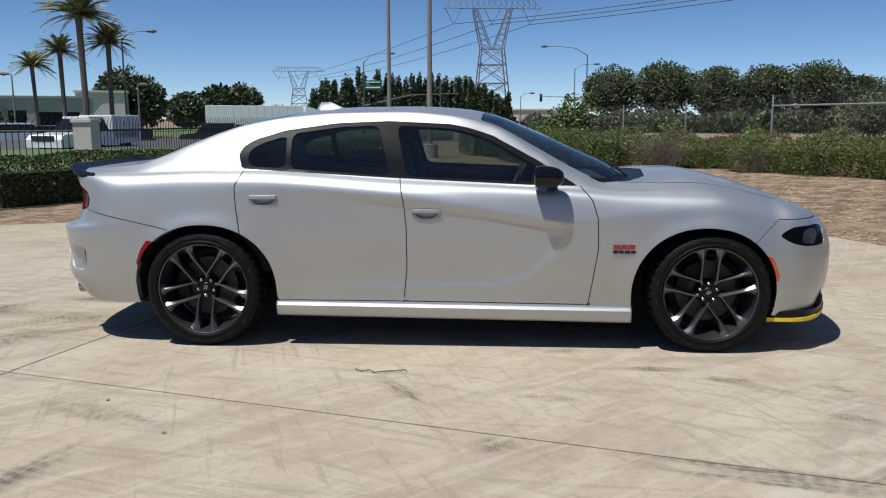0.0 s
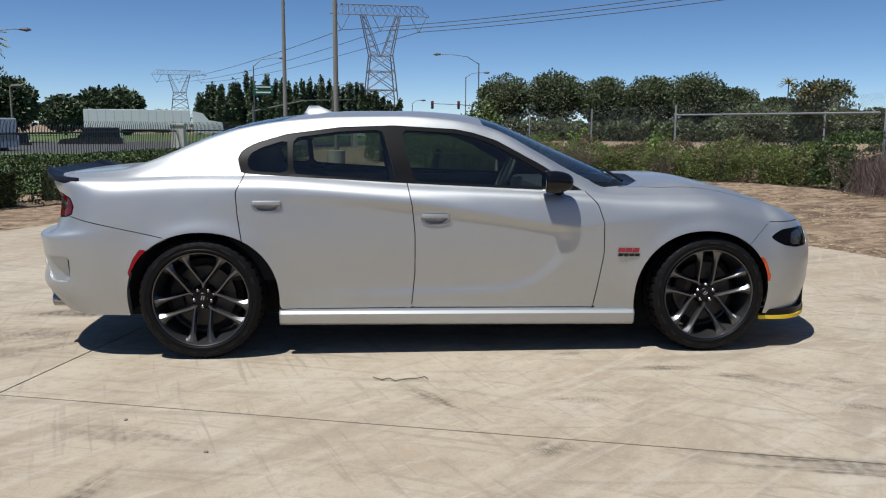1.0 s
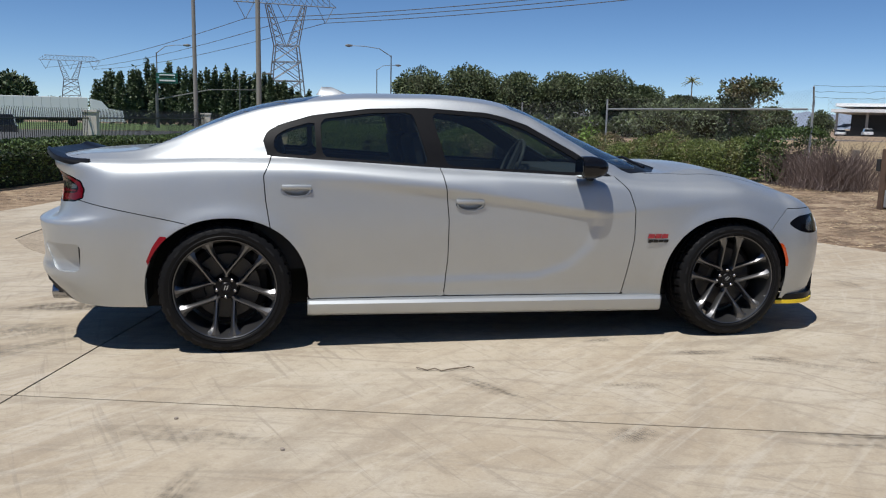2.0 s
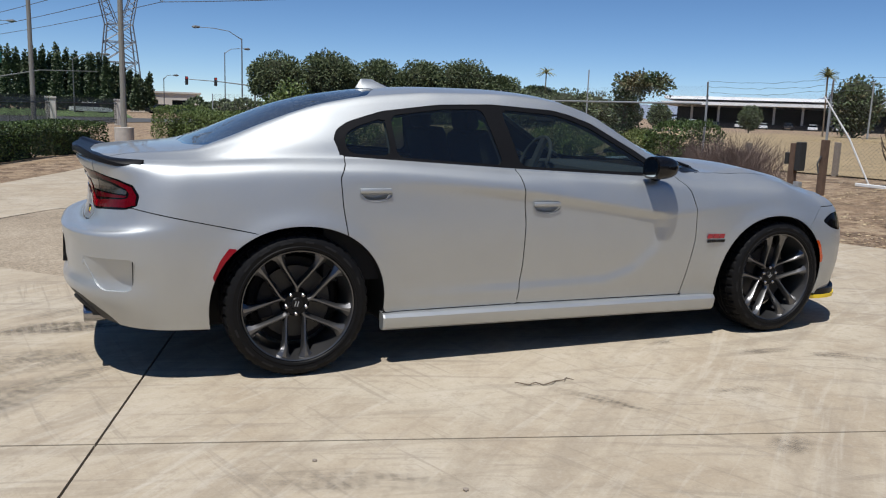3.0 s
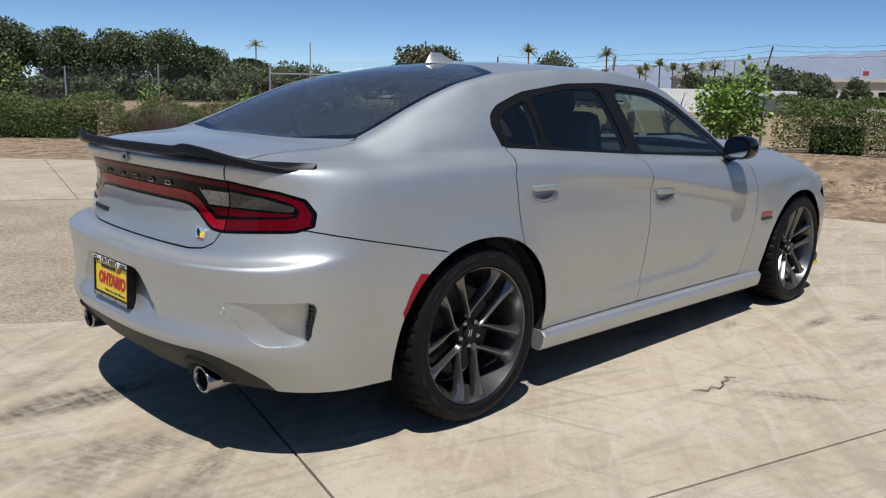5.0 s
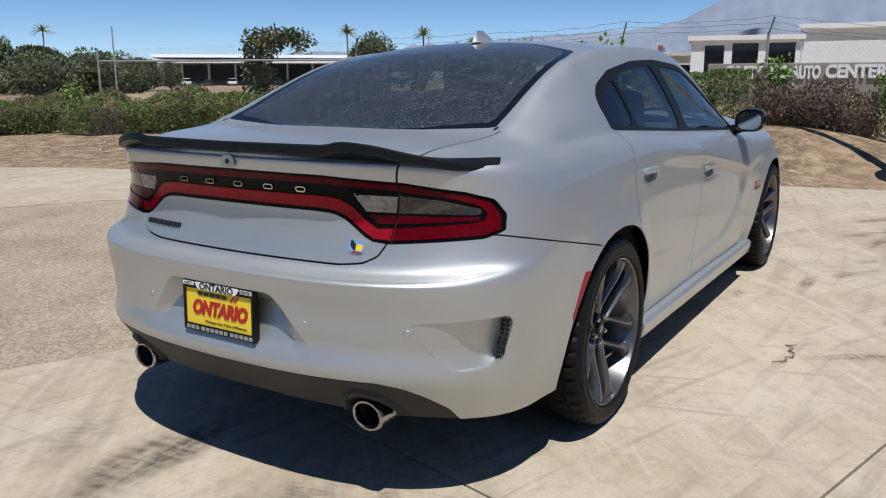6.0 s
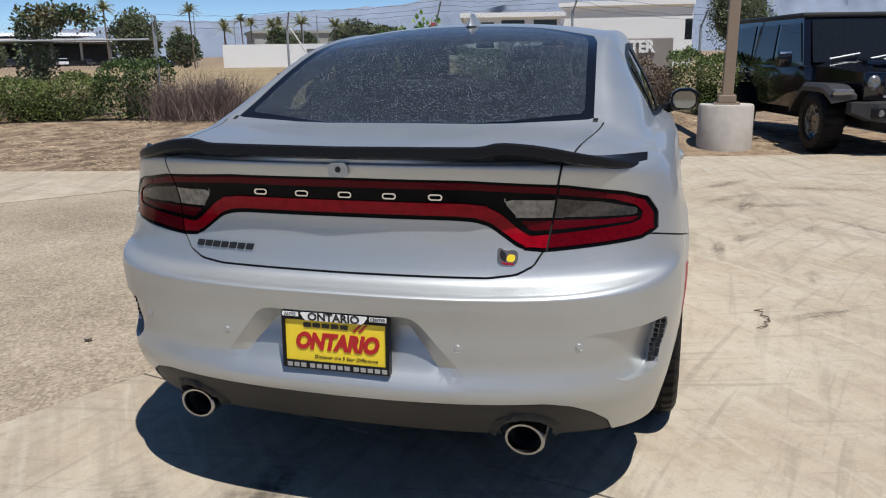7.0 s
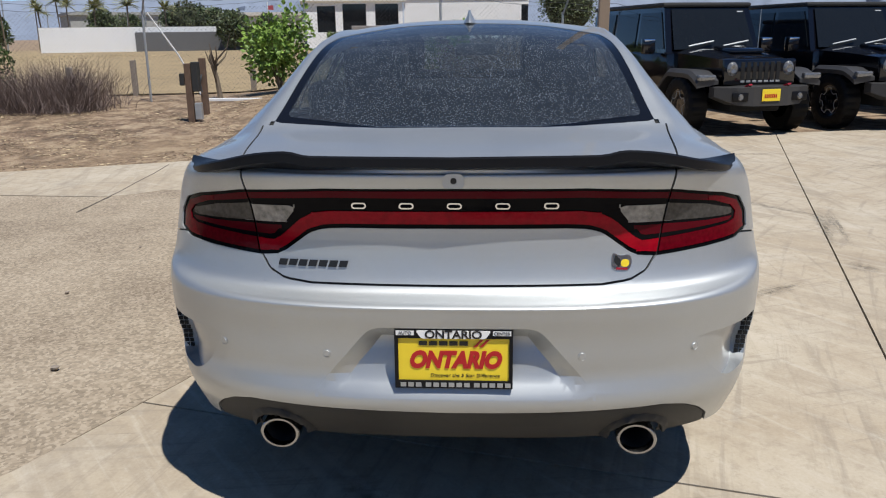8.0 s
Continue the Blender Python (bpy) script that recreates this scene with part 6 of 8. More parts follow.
def hedge(path, height, thick, density, sizes, material, label, base_drop=0.0, wob=0.12, tag_name="hedge", round_top=0.3, lump=0.3):
    """A run of hedge along a line on the ground."""
    h = thing(tag_name, label, "hedge")
    pts = []
    core = bmesh.new()
    total = 0
    for (ax, ay), (bx, by) in zip(path, path[1:]):
        L = math.hypot(bx - ax, by - ay)
        dx, dy = (bx - ax) / L, (by - ay) / L
        n = int(L * density * 3.6)
        for _ in range(n):
            s, q = rng.random() * L, rng.random()
            x, y = ax + dx * s, ay + dy * s
            wav = 1 + wob * noise.noise(Vector((x * 0.9, y * 0.9, 1.0))) * 2 + wob * noise.noise(Vector((x * 3, y * 3, 2.0)))
            hh, tt = height * wav, thick / 2 * wav
            wav += lump * max(0.0, noise.noise(Vector((x * 1.7, y * 1.7, 5.0))))
            hh, tt = height * wav, thick / 2 * (0.7 * wav + 0.3 + 0.5 * wob * noise.noise(Vector((x * 2.3, y * 2.3, 8.0))))
            if q < 0.40:        # top
                u = rng.uniform(-1, 1) * tt
                z, o = hh * (1 - round_top * abs(u / tt) ** 3) - abs(rng.gauss(0, 0.05)) + 0.10 * wob * abs(rng.gauss(0, 1)) * 2, (0, 0, 1)
            else:
                sg = 1 if rng.random() < 0.5 else -1
                z = hh * rng.random() ** 0.8
                z *= 1 - round_top * 0.8
                u = sg * tt * (1 - 0.1 * (z / hh) - round_top * (z / hh) ** 4) - sg * (abs(rng.gauss(0, 0.07)) - 0.02)
                o = (-dy * sg, dx * sg, 0.1)
            px, py = x - dy * u, y + dx * u
            pts.append((px, py, ground_z(px, py) - base_drop + z, o))
        # a solid dark core stands in for the shade between the leaves
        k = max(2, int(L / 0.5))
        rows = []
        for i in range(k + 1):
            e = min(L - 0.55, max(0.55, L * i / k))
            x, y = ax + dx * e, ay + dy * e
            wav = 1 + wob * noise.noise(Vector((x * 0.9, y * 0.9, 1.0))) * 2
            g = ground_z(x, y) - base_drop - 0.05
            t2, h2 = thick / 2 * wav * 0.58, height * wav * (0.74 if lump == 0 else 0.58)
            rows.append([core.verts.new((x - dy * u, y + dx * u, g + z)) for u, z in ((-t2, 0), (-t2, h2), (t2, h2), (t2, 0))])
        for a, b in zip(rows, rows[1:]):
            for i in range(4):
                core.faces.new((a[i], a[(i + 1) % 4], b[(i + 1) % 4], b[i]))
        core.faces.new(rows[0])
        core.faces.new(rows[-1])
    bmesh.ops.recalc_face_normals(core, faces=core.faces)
    part("branch_mass", core, M["hedge_core"], h, "solid dark core standing for inner shade")
    leaf_mesh("foliage", pts, sizes, material, h)
    return h


# near-black green: the shade inside hedges and crowns, put into the colour
M["hedge_core"] = plain("inner_shade_mass", (0.028, 0.034, 0.014), 0.95, vary=0.5, scale=20)
M["dry_leaf"] = leaf("dry_brown_leaf", (0.07, 0.050, 0.036), (0.21, 0.155, 0.105))
hedge([(-16, 4.6), (-9, 5.4), (-6.6, 6.4), (-5.0, 9.0), (-4.0, 12.2), (-2.6, 16.2), (-1.3, 18.6)], 0.76, 1.0, 900, (0.035, 0.065), M["hedge_cut"], "clipped dark green hedge along the forecourt", wob=0.04, round_top=0.06, lump=0.0)
hedge([(1.4, 27), (3.3, 22.3)], 1.05, 1.8, 1100, (0.045, 0.075), M["hedge_green"], "clipped green hedge beside the drive", wob=0.08, round_top=0.12, lump=0.1)
hedge([(2.9, 21.8), (3.6, 19.6), (5.9, 17.3)], 0.88, 1.7, 1900, (0.035, 0.06), M["hedge_green"], "loose green hedge beside the drive", wob=0.14, round_top=0.3, lump=0.35)
hedge([(5.8, 17.3), (8.3, 14.5)], 0.60, 1.3, 2000, (0.03, 0.052), M["hedge"], "patchy green and brown hedge by the fence", wob=0.2, lump=0.7)
hedge([(7.75, 14.1), (9.25, 11.0)], 0.60, 1.2, 2100, (0.03, 0.05), M["hedge"], "patchy green and brown hedge by the fence", wob=0.22, lump=0.7)
hedge([(9.15, 11.2), (9.8, 8.9)], 0.66, 1.1, 2000, (0.028, 0.05), M["hedge"], "patchy green and brown hedge by the fence", wob=0.12)
hedge([(9.8, 9.0), (10.0, 8.0)], 0.88, 1.3, 1500, (0.035, 0.065), M["hedge_cut"], "bushy dark green end of the hedge", wob=0.15)
hedge([(11.15, 2.75), (11.55, 0.95)], 0.80, 0.9, 2000, (0.028, 0.05), M["hedge_green"], "bright green clipped hedge along the fence", wob=0.10)
hedge([(11.55, 0.9), (11.8, -0.95)], 0.66, 0.9, 1500, (0.028, 0.055), M["dry_leaf"], "dry brown thinning hedge along the fence", wob=0.25, lump=0.5)
hedge([(11.85, -0.9), (12.05, -2.2)], 0.95, 1.0, 1900, (0.03, 0.055), M["hedge_green"], "green hedge beside the parked vehicles", wob=0.16)
hedge([(5, 62), (10, 58.5), (35, 50)], 1.15, 2.0, 130, (0.20, 0.34), M["tree_leaf"], "dark shrubbery under the street trees", wob=0.2)


def shrub(name, x, y, h, w, count, sizes, material, label, seed=1):
    s = thing(name, label, "shrub")
    z = ground_z(x, y) - 0.03
    bm = bmesh.new()
    for k in range(9):
        a, t = rng.uniform(0, 6.28), rng.uniform(0.3, 0.8)
        tube(bm, [(x, y, z - 0.02), (x + w * 0.12 * math.cos(a), y + w * 0.12 * math.sin(a), z + h * 0.4), (x + w * 0.38 * math.cos(a) * t, y + w * 0.38 * math.sin(a) * t, z + h * 0.85)], [0.018, 0.012, 0.005], 5)
    part("stem", bm, M["bark"], s, "brown stems")
    pts = []
    for k in range(7):
        a = rng.uniform(0, 6.28)
        pts += clump_points((x + 0.22 * w * math.cos(a), y + 0.22 * w * math.sin(a), z + h * rng.uniform(0.35, 0.72)), (w * 0.3, w * 0.3, h * 0.3), count // 7, 0.7, 0.4, seed + k)
    leaf_mesh("foliage", pts, sizes, material, s)


shrub("shrub", 11.35, 3.7, 1.5, 1.2, 2400, (0.06, 0.12), M["lime"], "bright green leafy bush by the field edge", 3)
shrub("shrub", 8.3, 14.6, 1.2, 0.6, 500, (0.06, 0.10), M["lime"], "light green bush rising from the hedge", 5)
shrub("shrub", 6.6, 16.4, 1.25, 0.7, 600, (0.06, 0.10), M["lime"], "light green bush rising from the hedge", 8)
shrub("shrub", 4.3, 21.6, 2.1, 1.9, 2600, (0.09, 0.15), M["hedge_green"], "tall rounded green bush by the drive", 9)
shrub("shrub", 11.7, 0.62, 1.15, 0.6, 800, (0.05, 0.09), M["lime"], "small fresh green bush in the hedge", 11)
shrub("shrub", 9.3, 12.2, 1.05, 0.7, 600, (0.05, 0.09), M["hedge"], "green bush rising from the hedge", 13)


def brush(x, y, h, w, count, label):
    b = thing("dead_bush", label, "bush")
    z = ground_z(x, y) - 0.04
    vs, fs = [], []
    for _ in range(count):
        a, t = rng.uniform(0, 6.28), rng.random() ** 0.6
        p = Vector((x + rng.gauss(0, 0.10) * w, y + rng.gauss(0, 0.10) * w, z))
        d = Vector((math.cos(a) * t * 1.15, math.sin(a) * t * 1.15, 1.0)).normalized()
        L = h * rng.uniform(0.55, 1.12)
        r = rng.uniform(0.0025, 0.0055)
        for k in range(5):
            q = p + d * (L / 5) + Vector((rng.gauss(0, 0.025), rng.gauss(0, 0.025), rng.gauss(0, 0.015)))
            s = d.cross(Vector((0.3, 0.9, 0.2))).normalized() * r * (1 - k / 6.5)
            u = d.cross(s).normalized() * s.length
            n = len(vs)
            vs += [p + s, p - s * 0.5 + u, p - s * 0.5 - u, q + s * 0.8, q - s * 0.4 + u * 0.8, q - s * 0.4 - u * 0.8]
            fs += [(n, n + 1, n + 4, n + 3), (n + 1, n + 2, n + 5, n + 4), (n + 2, n, n + 3, n + 5)]
            if k > 1 and rng.random() < 0.7:
                e = q + (d + Vector((rng.gauss(0, 0.8), rng.gauss(0, 0.8), rng.gauss(0, 0.4)))) * L * 0.13
                n = len(vs)
                vs += [q + s * 0.5, q - s * 0.5, e]
                fs += [(n, n + 1, n + 2)]
            p = q
    me = bpy.data.meshes.new("brushwood")
    me.from_pydata([tuple(v) for v in vs], [], fs)
    me.materials.append(M["twigs"])
    new("brushwood", me).parent = b


brush(9.75, 6.8, 0.78, 3.0, 1500, "leafless grey-brown dead bush on the soil")
brush(9.7, 7.6, 0.72, 2.4, 800, "leafless grey-brown dead bush on the soil")
for k in range(5):
    brush(11.35 + 0.05 * k, 0.75 - 0.38 * k, 0.62 + 0.06 * (k % 3), 0.9, 170, "leafless dry brown bush along the fence")
brush(5.0, 18.6, 1.1, 1.2, 260, "leafless brown bush by the hedge")
brush(6.35, 15.6, 0.85, 1.7, 700, "leafless mauve-brown bush before the hedge")
brush(7.9, 12.9, 0.6, 1.6, 420, "low leafless brown bush before the hedge")


def tree(name, x, y, z, trunk_h, top, width, count, sizes, material, label, clumps=9, slim=False, group=""):
    t = thing(name, label, "tree", group=group)
    bm = bmesh.new()
    r = 0.05 * (top - z) ** 0.5 * 1.2
    tube(bm, [(x, y, z - 0.1), (x + rng.gauss(0, 0.1), y, z + trunk_h), (x + rng.gauss(0, 0.15), y, z + (top - z) * 0.75)], [r, r * 0.75, r * 0.2], 7)
    for k in range(5):
        a = rng.uniform(0, 6.28)
        z1 = z + trunk_h + (top - z - trunk_h) * rng.uniform(0.0, 0.4)
        tube(bm, [(x, y, z1), (x + width * 0.33 * math.cos(a), y + width * 0.33 * math.sin(a), z1 + (top - z1) * 0.45)], [r * 0.45, r * 0.12], 5)
    part("trunk", bm, M["bark"], t, "grey-brown trunk and limbs")
    pts = []
    c0, c1 = z + trunk_h, top
    for k in range(clumps):
        if slim:
            cz = c0 + (c1 - c0) * (k + 0.5) / clumps
            up = (k + 0.5) / clumps
            w = width * 0.40 * (1 - up) ** 0.55 * (0.75 + 0.25 * rng.random())
            pts += clump_points((x + rng.gauss(0, 0.05) * width, y, cz), (w, w, (c1 - c0) / clumps * 1.1), int(count / clumps * (1.5 - up)), 0.7, 0.4, k + x)
        else:
            if k == 0:
                pts += clump_points((x, y, (c0 + c1) / 2), (width * 0.47, width * 0.47, (c1 - c0) * 0.47), count // 2, 0.35, 0.22, x)
            d = Vector((rng.gauss(0, 1), rng.gauss(0, 1), rng.gauss(0.2, 0.8))).normalized()
            pts += clump_points((x + width * 0.36 * d.x, y + width * 0.36 * d.y, (c0 + c1) / 2 + (c1 - c0) * 0.36 * d.z), (width * 0.15, width * 0.15, (c1 - c0) * 0.15), count // (2 * clumps), 0.8, 0.35, k + x)
    crown = leaf_mesh("crown", pts, sizes, material, t)
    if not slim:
        # a dark lump within the crown stands for its inner shade
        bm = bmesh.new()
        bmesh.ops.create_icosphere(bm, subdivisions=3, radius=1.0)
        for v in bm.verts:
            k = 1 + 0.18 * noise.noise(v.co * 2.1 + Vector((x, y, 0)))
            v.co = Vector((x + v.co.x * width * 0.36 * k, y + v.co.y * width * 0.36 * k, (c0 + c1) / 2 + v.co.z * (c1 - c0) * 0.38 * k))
        part("inner_crown", bm, M["hedge_core"], crown, "solid dark core standing for inner shade")


for i, (x, y, top, w) in enumerate(((11.5, 59.7, 5.4, 4.4), (15.4, 59.0, 5.75, 4.5), (19.2, 58.1, 5.3, 4.3), (22.5, 57.1, 5.4, 4.2), (25.7, 55.9, 5.6, 4.6), (28.5, 54.8, 4.3, 3.6), (31.5, 53.5, 3.6, 3.6))):
    tree("tree", x, y, 0.2, 1.2, top, w * 1.08, 9000, (0.13, 0.24), M["tree_leaf"], "round clipped dark green street tree", 11, group="round street trees")
for i, (px, top, w) in enumerate(((-24.5, 6.4, 5), (-21.5, 7.2, 3.6), (-19.2, 7.9, 3.2), (-17, 7.8, 3.2), (-14.8, 7.4, 3.0), (-11.8, 7.0, 3.0), (-8.9, 8.0, 2.8), (-6.8, 7.0, 3.0), (-4.6, 6.6, 3.0), (-2.6, 6.8, 2.8), (-0.8, 6.6, 2.8), (1.4, 5.2, 2.4), (3.0, 4.6, 2.2))):
    for k in range(3):
        tree("poplar", px + k * 0.95 - 0.4, 118 + 2 * (k % 2) + rng.uniform(-1, 1), 0.0, 0.5, top * rng.uniform(0.82, 1.08), w * 0.85, 1900, (0.28, 0.5), M["poplar_leaf"], "slim upright grey-green poplar tree", 7, True, group="poplar row")
for x, y, top, w in ((-32, 66.9, 6.0, 4.4), (-30.2, 67.5, 5.2, 4.0), (-28.5, 74, 3.9, 5.0), (-25.6, 75, 4.6, 4.6), (-23.4, 75.6, 4.9, 3.6), (-36, 63, 3.0, 4), (-40, 60, 2.8, 4), (-21, 80, 2.6, 3), (-45, 62, 3.0, 5)):
    x, y, top, w = 1.45 * x - 0.6, 1.45 * y + 2.5, 1.4 + 1.45 * (top - 1.4), 1.45 * w
    tree("tree", x, y, -0.6, 0.8, top, w, 2600, (0.42, 0.75), M["poplar_leaf"], "dense dark green tree beyond the street", 8)
for x, y, z, top, w in ((37.4, 28.1, 0.6, 4.1, 2.9), (48.4, 19.3, 1.0, 3.7, 3.2), (50.5, 18.0, 1.0, 3.3, 2.8), (53, 20, 1.0, 3.5, 2.8), (47, 24, 0.8, 3.2, 1.8), (45, 30, 0.8, 2.9, 2.2), (43, 14.5, 0.9, 2.9, 1.9), (44, 12.8, 0.9, 2.6, 1.5),
                        (22, 38, 0.4, 2.7, 4.0), (26, 40, 0.4, 3.0, 4.2), (30, 43, 0.4, 3.0, 4.0), (35, 47, 0.4, 2.8, 3.4), (50, 62, 0.5, 2.9, 2.4), (58, 58, 0.5, 2.9, 2.4), (57, -5.6, 0.9, 6.2, 4.6), (55, 22, 0.9, 3.1, 2.4), (57, 27, 0.9, 3.2, 2.6)):
    tree("tree", x, y, z - 0.75, 0.7, top, w, 3200, (0.11, 0.22), M["olive"] if rng.random() < 0.5 else M["tree_leaf"], "green tree beyond the field", 7)
# ivy on the fence
iv = thing("ivy", "ivy-covered stump and wire on the fence", "ivy")
bm = bmesh.new()
tube(bm, [(10.0, 10.75, 0.2), (9.98, 10.7, 1.2), (9.95, 10.65, 1.85)], [0.09, 0.07, 0.05], 7)
part("stem", bm, M["bark"], iv)
pts = clump_points((10.0, 10.7, 1.35), (0.30, 0.36, 0.85), 1600, 0.7, 0.4, 2) + clump_points((10.0, 10.5, 2.02), (0.40, 0.5, 0.30), 1100, 0.8, 0.4, 3) + clump_points((10.05, 9.9, 2.14), (0.25, 0.55, 0.14), 600, 0.9, 0.5, 4) + clump_points((10.0, 9.5, 2.0), (0.15, 0.4, 0.2), 220, 0.9, 0.5, 6)
leaf_mesh("foliage", pts, (0.05, 0.10), M["olive"], iv)


def palm(x, y, z, top, spread, label, fronds=80):
    p = thing("palm", label, "palm tree", group="palms")
    bm = bmesh.new()
    r = 0.027 * (top - z) if spread > 1.5 else 0.05
    lean = rng.uniform(-0.35, 0.1)
    tube(bm, [(x - lean, y, z - 1.4), (x - lean * 0.4, y, z + (top - z) * 0.5), (x, y, top - spread * 0.35), (x, y, top - spread * 0.1)], [r, r * 0.85, r * 0.95, r * 1.3], 8)
    part("trunk", bm, M["bark"], p, "slim grey-brown trunk")
    vs, fs = [], []
    for k in range(fronds):
        a, e = rng.uniform(0, 6.28), rng.uniform(-0.25, 1.35)
        L = spread * rng.uniform(0.8, 1.1)
        d = Vector((math.cos(a) * math.cos(e), math.sin(a) * math.cos(e), math.sin(e)))
        q = Vector((x, y, top - spread * 0.1))
        side = d.cross(Vector((0, 0, 1)))
        side = side.normalized() if side.length > 0.05 else Vector((1, 0, 0))
        for j in range(18):
            t = j / 18
            c = q + d * L * t + Vector((0, 0, -0.36 * L * t * t))
            l = L * 0.26 * (1 - 0.55 * t)
            for s in (-1, 1):
                n = len(vs)
                tip = c + side * s * l * 0.55 + d * l * 0.9 + Vector((0, 0, -0.35 * l))
                w = d * L * 0.06
                vs += [c, c + w, tip]
                fs += [(n, n + 1, n + 2)]
    me = bpy.data.meshes.new("fronds")
    me.from_pydata([tuple(v) for v in vs], [], fs)
    me.materials.append(M["palm"])
    new("fronds", me).parent = p


for a in ((-35.8, 59.3, -0.5, 6.0, 1.9), (-32.5, 57.7, -0.5, 7.0, 2.0), (-29.3, 54.9, -0.5, 9.5, 3.1), (-28.4, 57.5, -0.5, 7.6, 2.3)):
    palm(*a, "tall feathery palm beyond the street")
for a in ((57.4, 34.1, 1.0, 4.3, 1.2), (58.4, 32.2, 1.0, 4.4, 1.2), (61, 31, 1.0, 4.5, 1.2), (42, 27.5, 0.8, 4.6, 1.1), (60, 40, 1.0, 4.0, 1.2), (36, 29, 0.6, 4.5, 1.0), (46, 27.5, 0.8, 3.6, 1.1), (45, 23.5, 0.8, 3.7, 1.1), (44, 21, 0.8, 3.8, 1.2), (44.5, 19, 0.8, 3.6, 1.1), (31.5, 52.5, 0.2, 5.2, 1.1), (51, 29, 0.9, 4.4, 1.0)):
    palm(a[0], a[1], a[2], a[3] - 0.45, a[4] * 0.72, "small palm beyond the field", 40)


# ---- fences, posts and poles ----
def run(path, step):
    """Points every step along a line."""
    out, left = [], 0.0
    for (ax, ay), (bx, by) in zip(path, path[1:]):
        L = math.hypot(bx - ax, by - ay)
        s = left
        while s < L:
            out.append((ax + (bx - ax) * s / L, ay + (by - ay) * s / L, (bx - ax) / L, (by - ay) / L))
            s += step
        left = s - L
    return out


def wire_line(bm, a, b, r, sag=0.0, n=6, sides=3, rough=0.0):
    pts = [Vector(a).lerp(Vector(b), i / n) - Vector((0, 0, sag * 4 * (i / n) * (1 - i / n) + (rough * rng.gauss(0, 1) if 0 < i < n else 0))) for i in range(n + 1)]
    tube(bm, pts, r, sides, False)


def chain_fence(path, height, posts, arms, rail, label):
    f = thing("chain_link_fence", label, "fence", kind="structure")
    for x, y in posts:
        g = ground_z(x, y) - 0.1
        bm = bmesh.new()
        tube(bm, [(x, y, g), (x, y, g + height + 0.1)], 0.022, 10)
        if arms:
            tube(bm, [(x, y, g + height + 0.05), (x - 0.10, y - 0.10, g + height + 0.34)], 0.016, 6)
        part("post", bm, M["galv"], f, "galvanised post")
    bm = bmesh.new()
    h = height - 0.05
    for (ax, ay), (bx, by) in zip(path, path[1:]):
        L = math.hypot(bx - ax, by - ay)
        n = int((L + h) / 0.075)
        for k in range(-int(h / 0.075), int(L / 0.075)):
            s0 = k * 0.075
            for sg in (0, 1):
                lo, hi = max(0.0, s0), min(L, s0 + h)
                if hi - lo < 0.05:
                    continue
                p = []
                for s in (lo, hi):
                    z = s - s0 if sg == 0 else h - (s - s0)
                    x, y = ax + (bx - ax) * s / L, ay + (by - ay) * s / L
                    p.append((x, y, ground_z(x, y) + 0.05 + z))
                tube(bm, p, 0.0013, 3, False)
    part("wire_mesh", bm, M["mesh_wire"], f, "diamond wire mesh", kind="stuff")
    if rail:
        (ax, ay), (bx, by) = rail
        bm = bmesh.new()
        tube(bm, [(ax, ay, ground_z(ax, ay) + rail_h), (bx, by, ground_z(bx, by) + rail_h - 0.10)], 0.020, 8)
        part("top_rail", bm, M["galv"], f, "bent galvanised pipe rail")
    if arms:
        bm = bmesh.new()
        for k in range(3):
            d = 0.035 + 0.035 * k
            zz = height + 0.06 + 0.10 * k
            for (ax, ay), (bx, by) in zip(posts, posts[1:]):
                a = (ax - d, ay - d, ground_z(ax, ay) + zz)
                b = (bx - d, by - d, ground_z(bx, by) + zz)
                wire_line(bm, a, b, 0.0035, 0.02 + 0.05 * rng.random(), 18, 3, 0.009)
        part("barbed_wire", bm, M["wire"], f, "slack barbed wire")
    return f


rail_h = 1.43
chain_fence([(3.0, 29), (6.0, 20.5), (8.3, 14.2)], 1.7, [(3.0, 29), (4.5, 24.8), (6.0, 20.5), (7.2, 17.3)], False, None, "galvanised chain-link fence behind the hedge")
chain_fence([(8.4, 13.9), (10.05, 8.1)], 1.68, [(8.4, 13.9)], False, ((8.4, 13.9), (10.0, 8.2)), "chain-link fence with a pipe rail and ivy")
chain_fence([(10.2, 7.9), (10.9, 5.9), (11.65, 3.25), (12.2, 0.85), (12.45, -1.4), (12.8, -4)], 1.50, [(10.05, 8.1), (10.9, 5.9), (11.65, 3.25), (12.2, 0.85), (12.45, -1.4), (12.8, -4)], True, None, "chain-link fence with barbed wire on leaning arms")

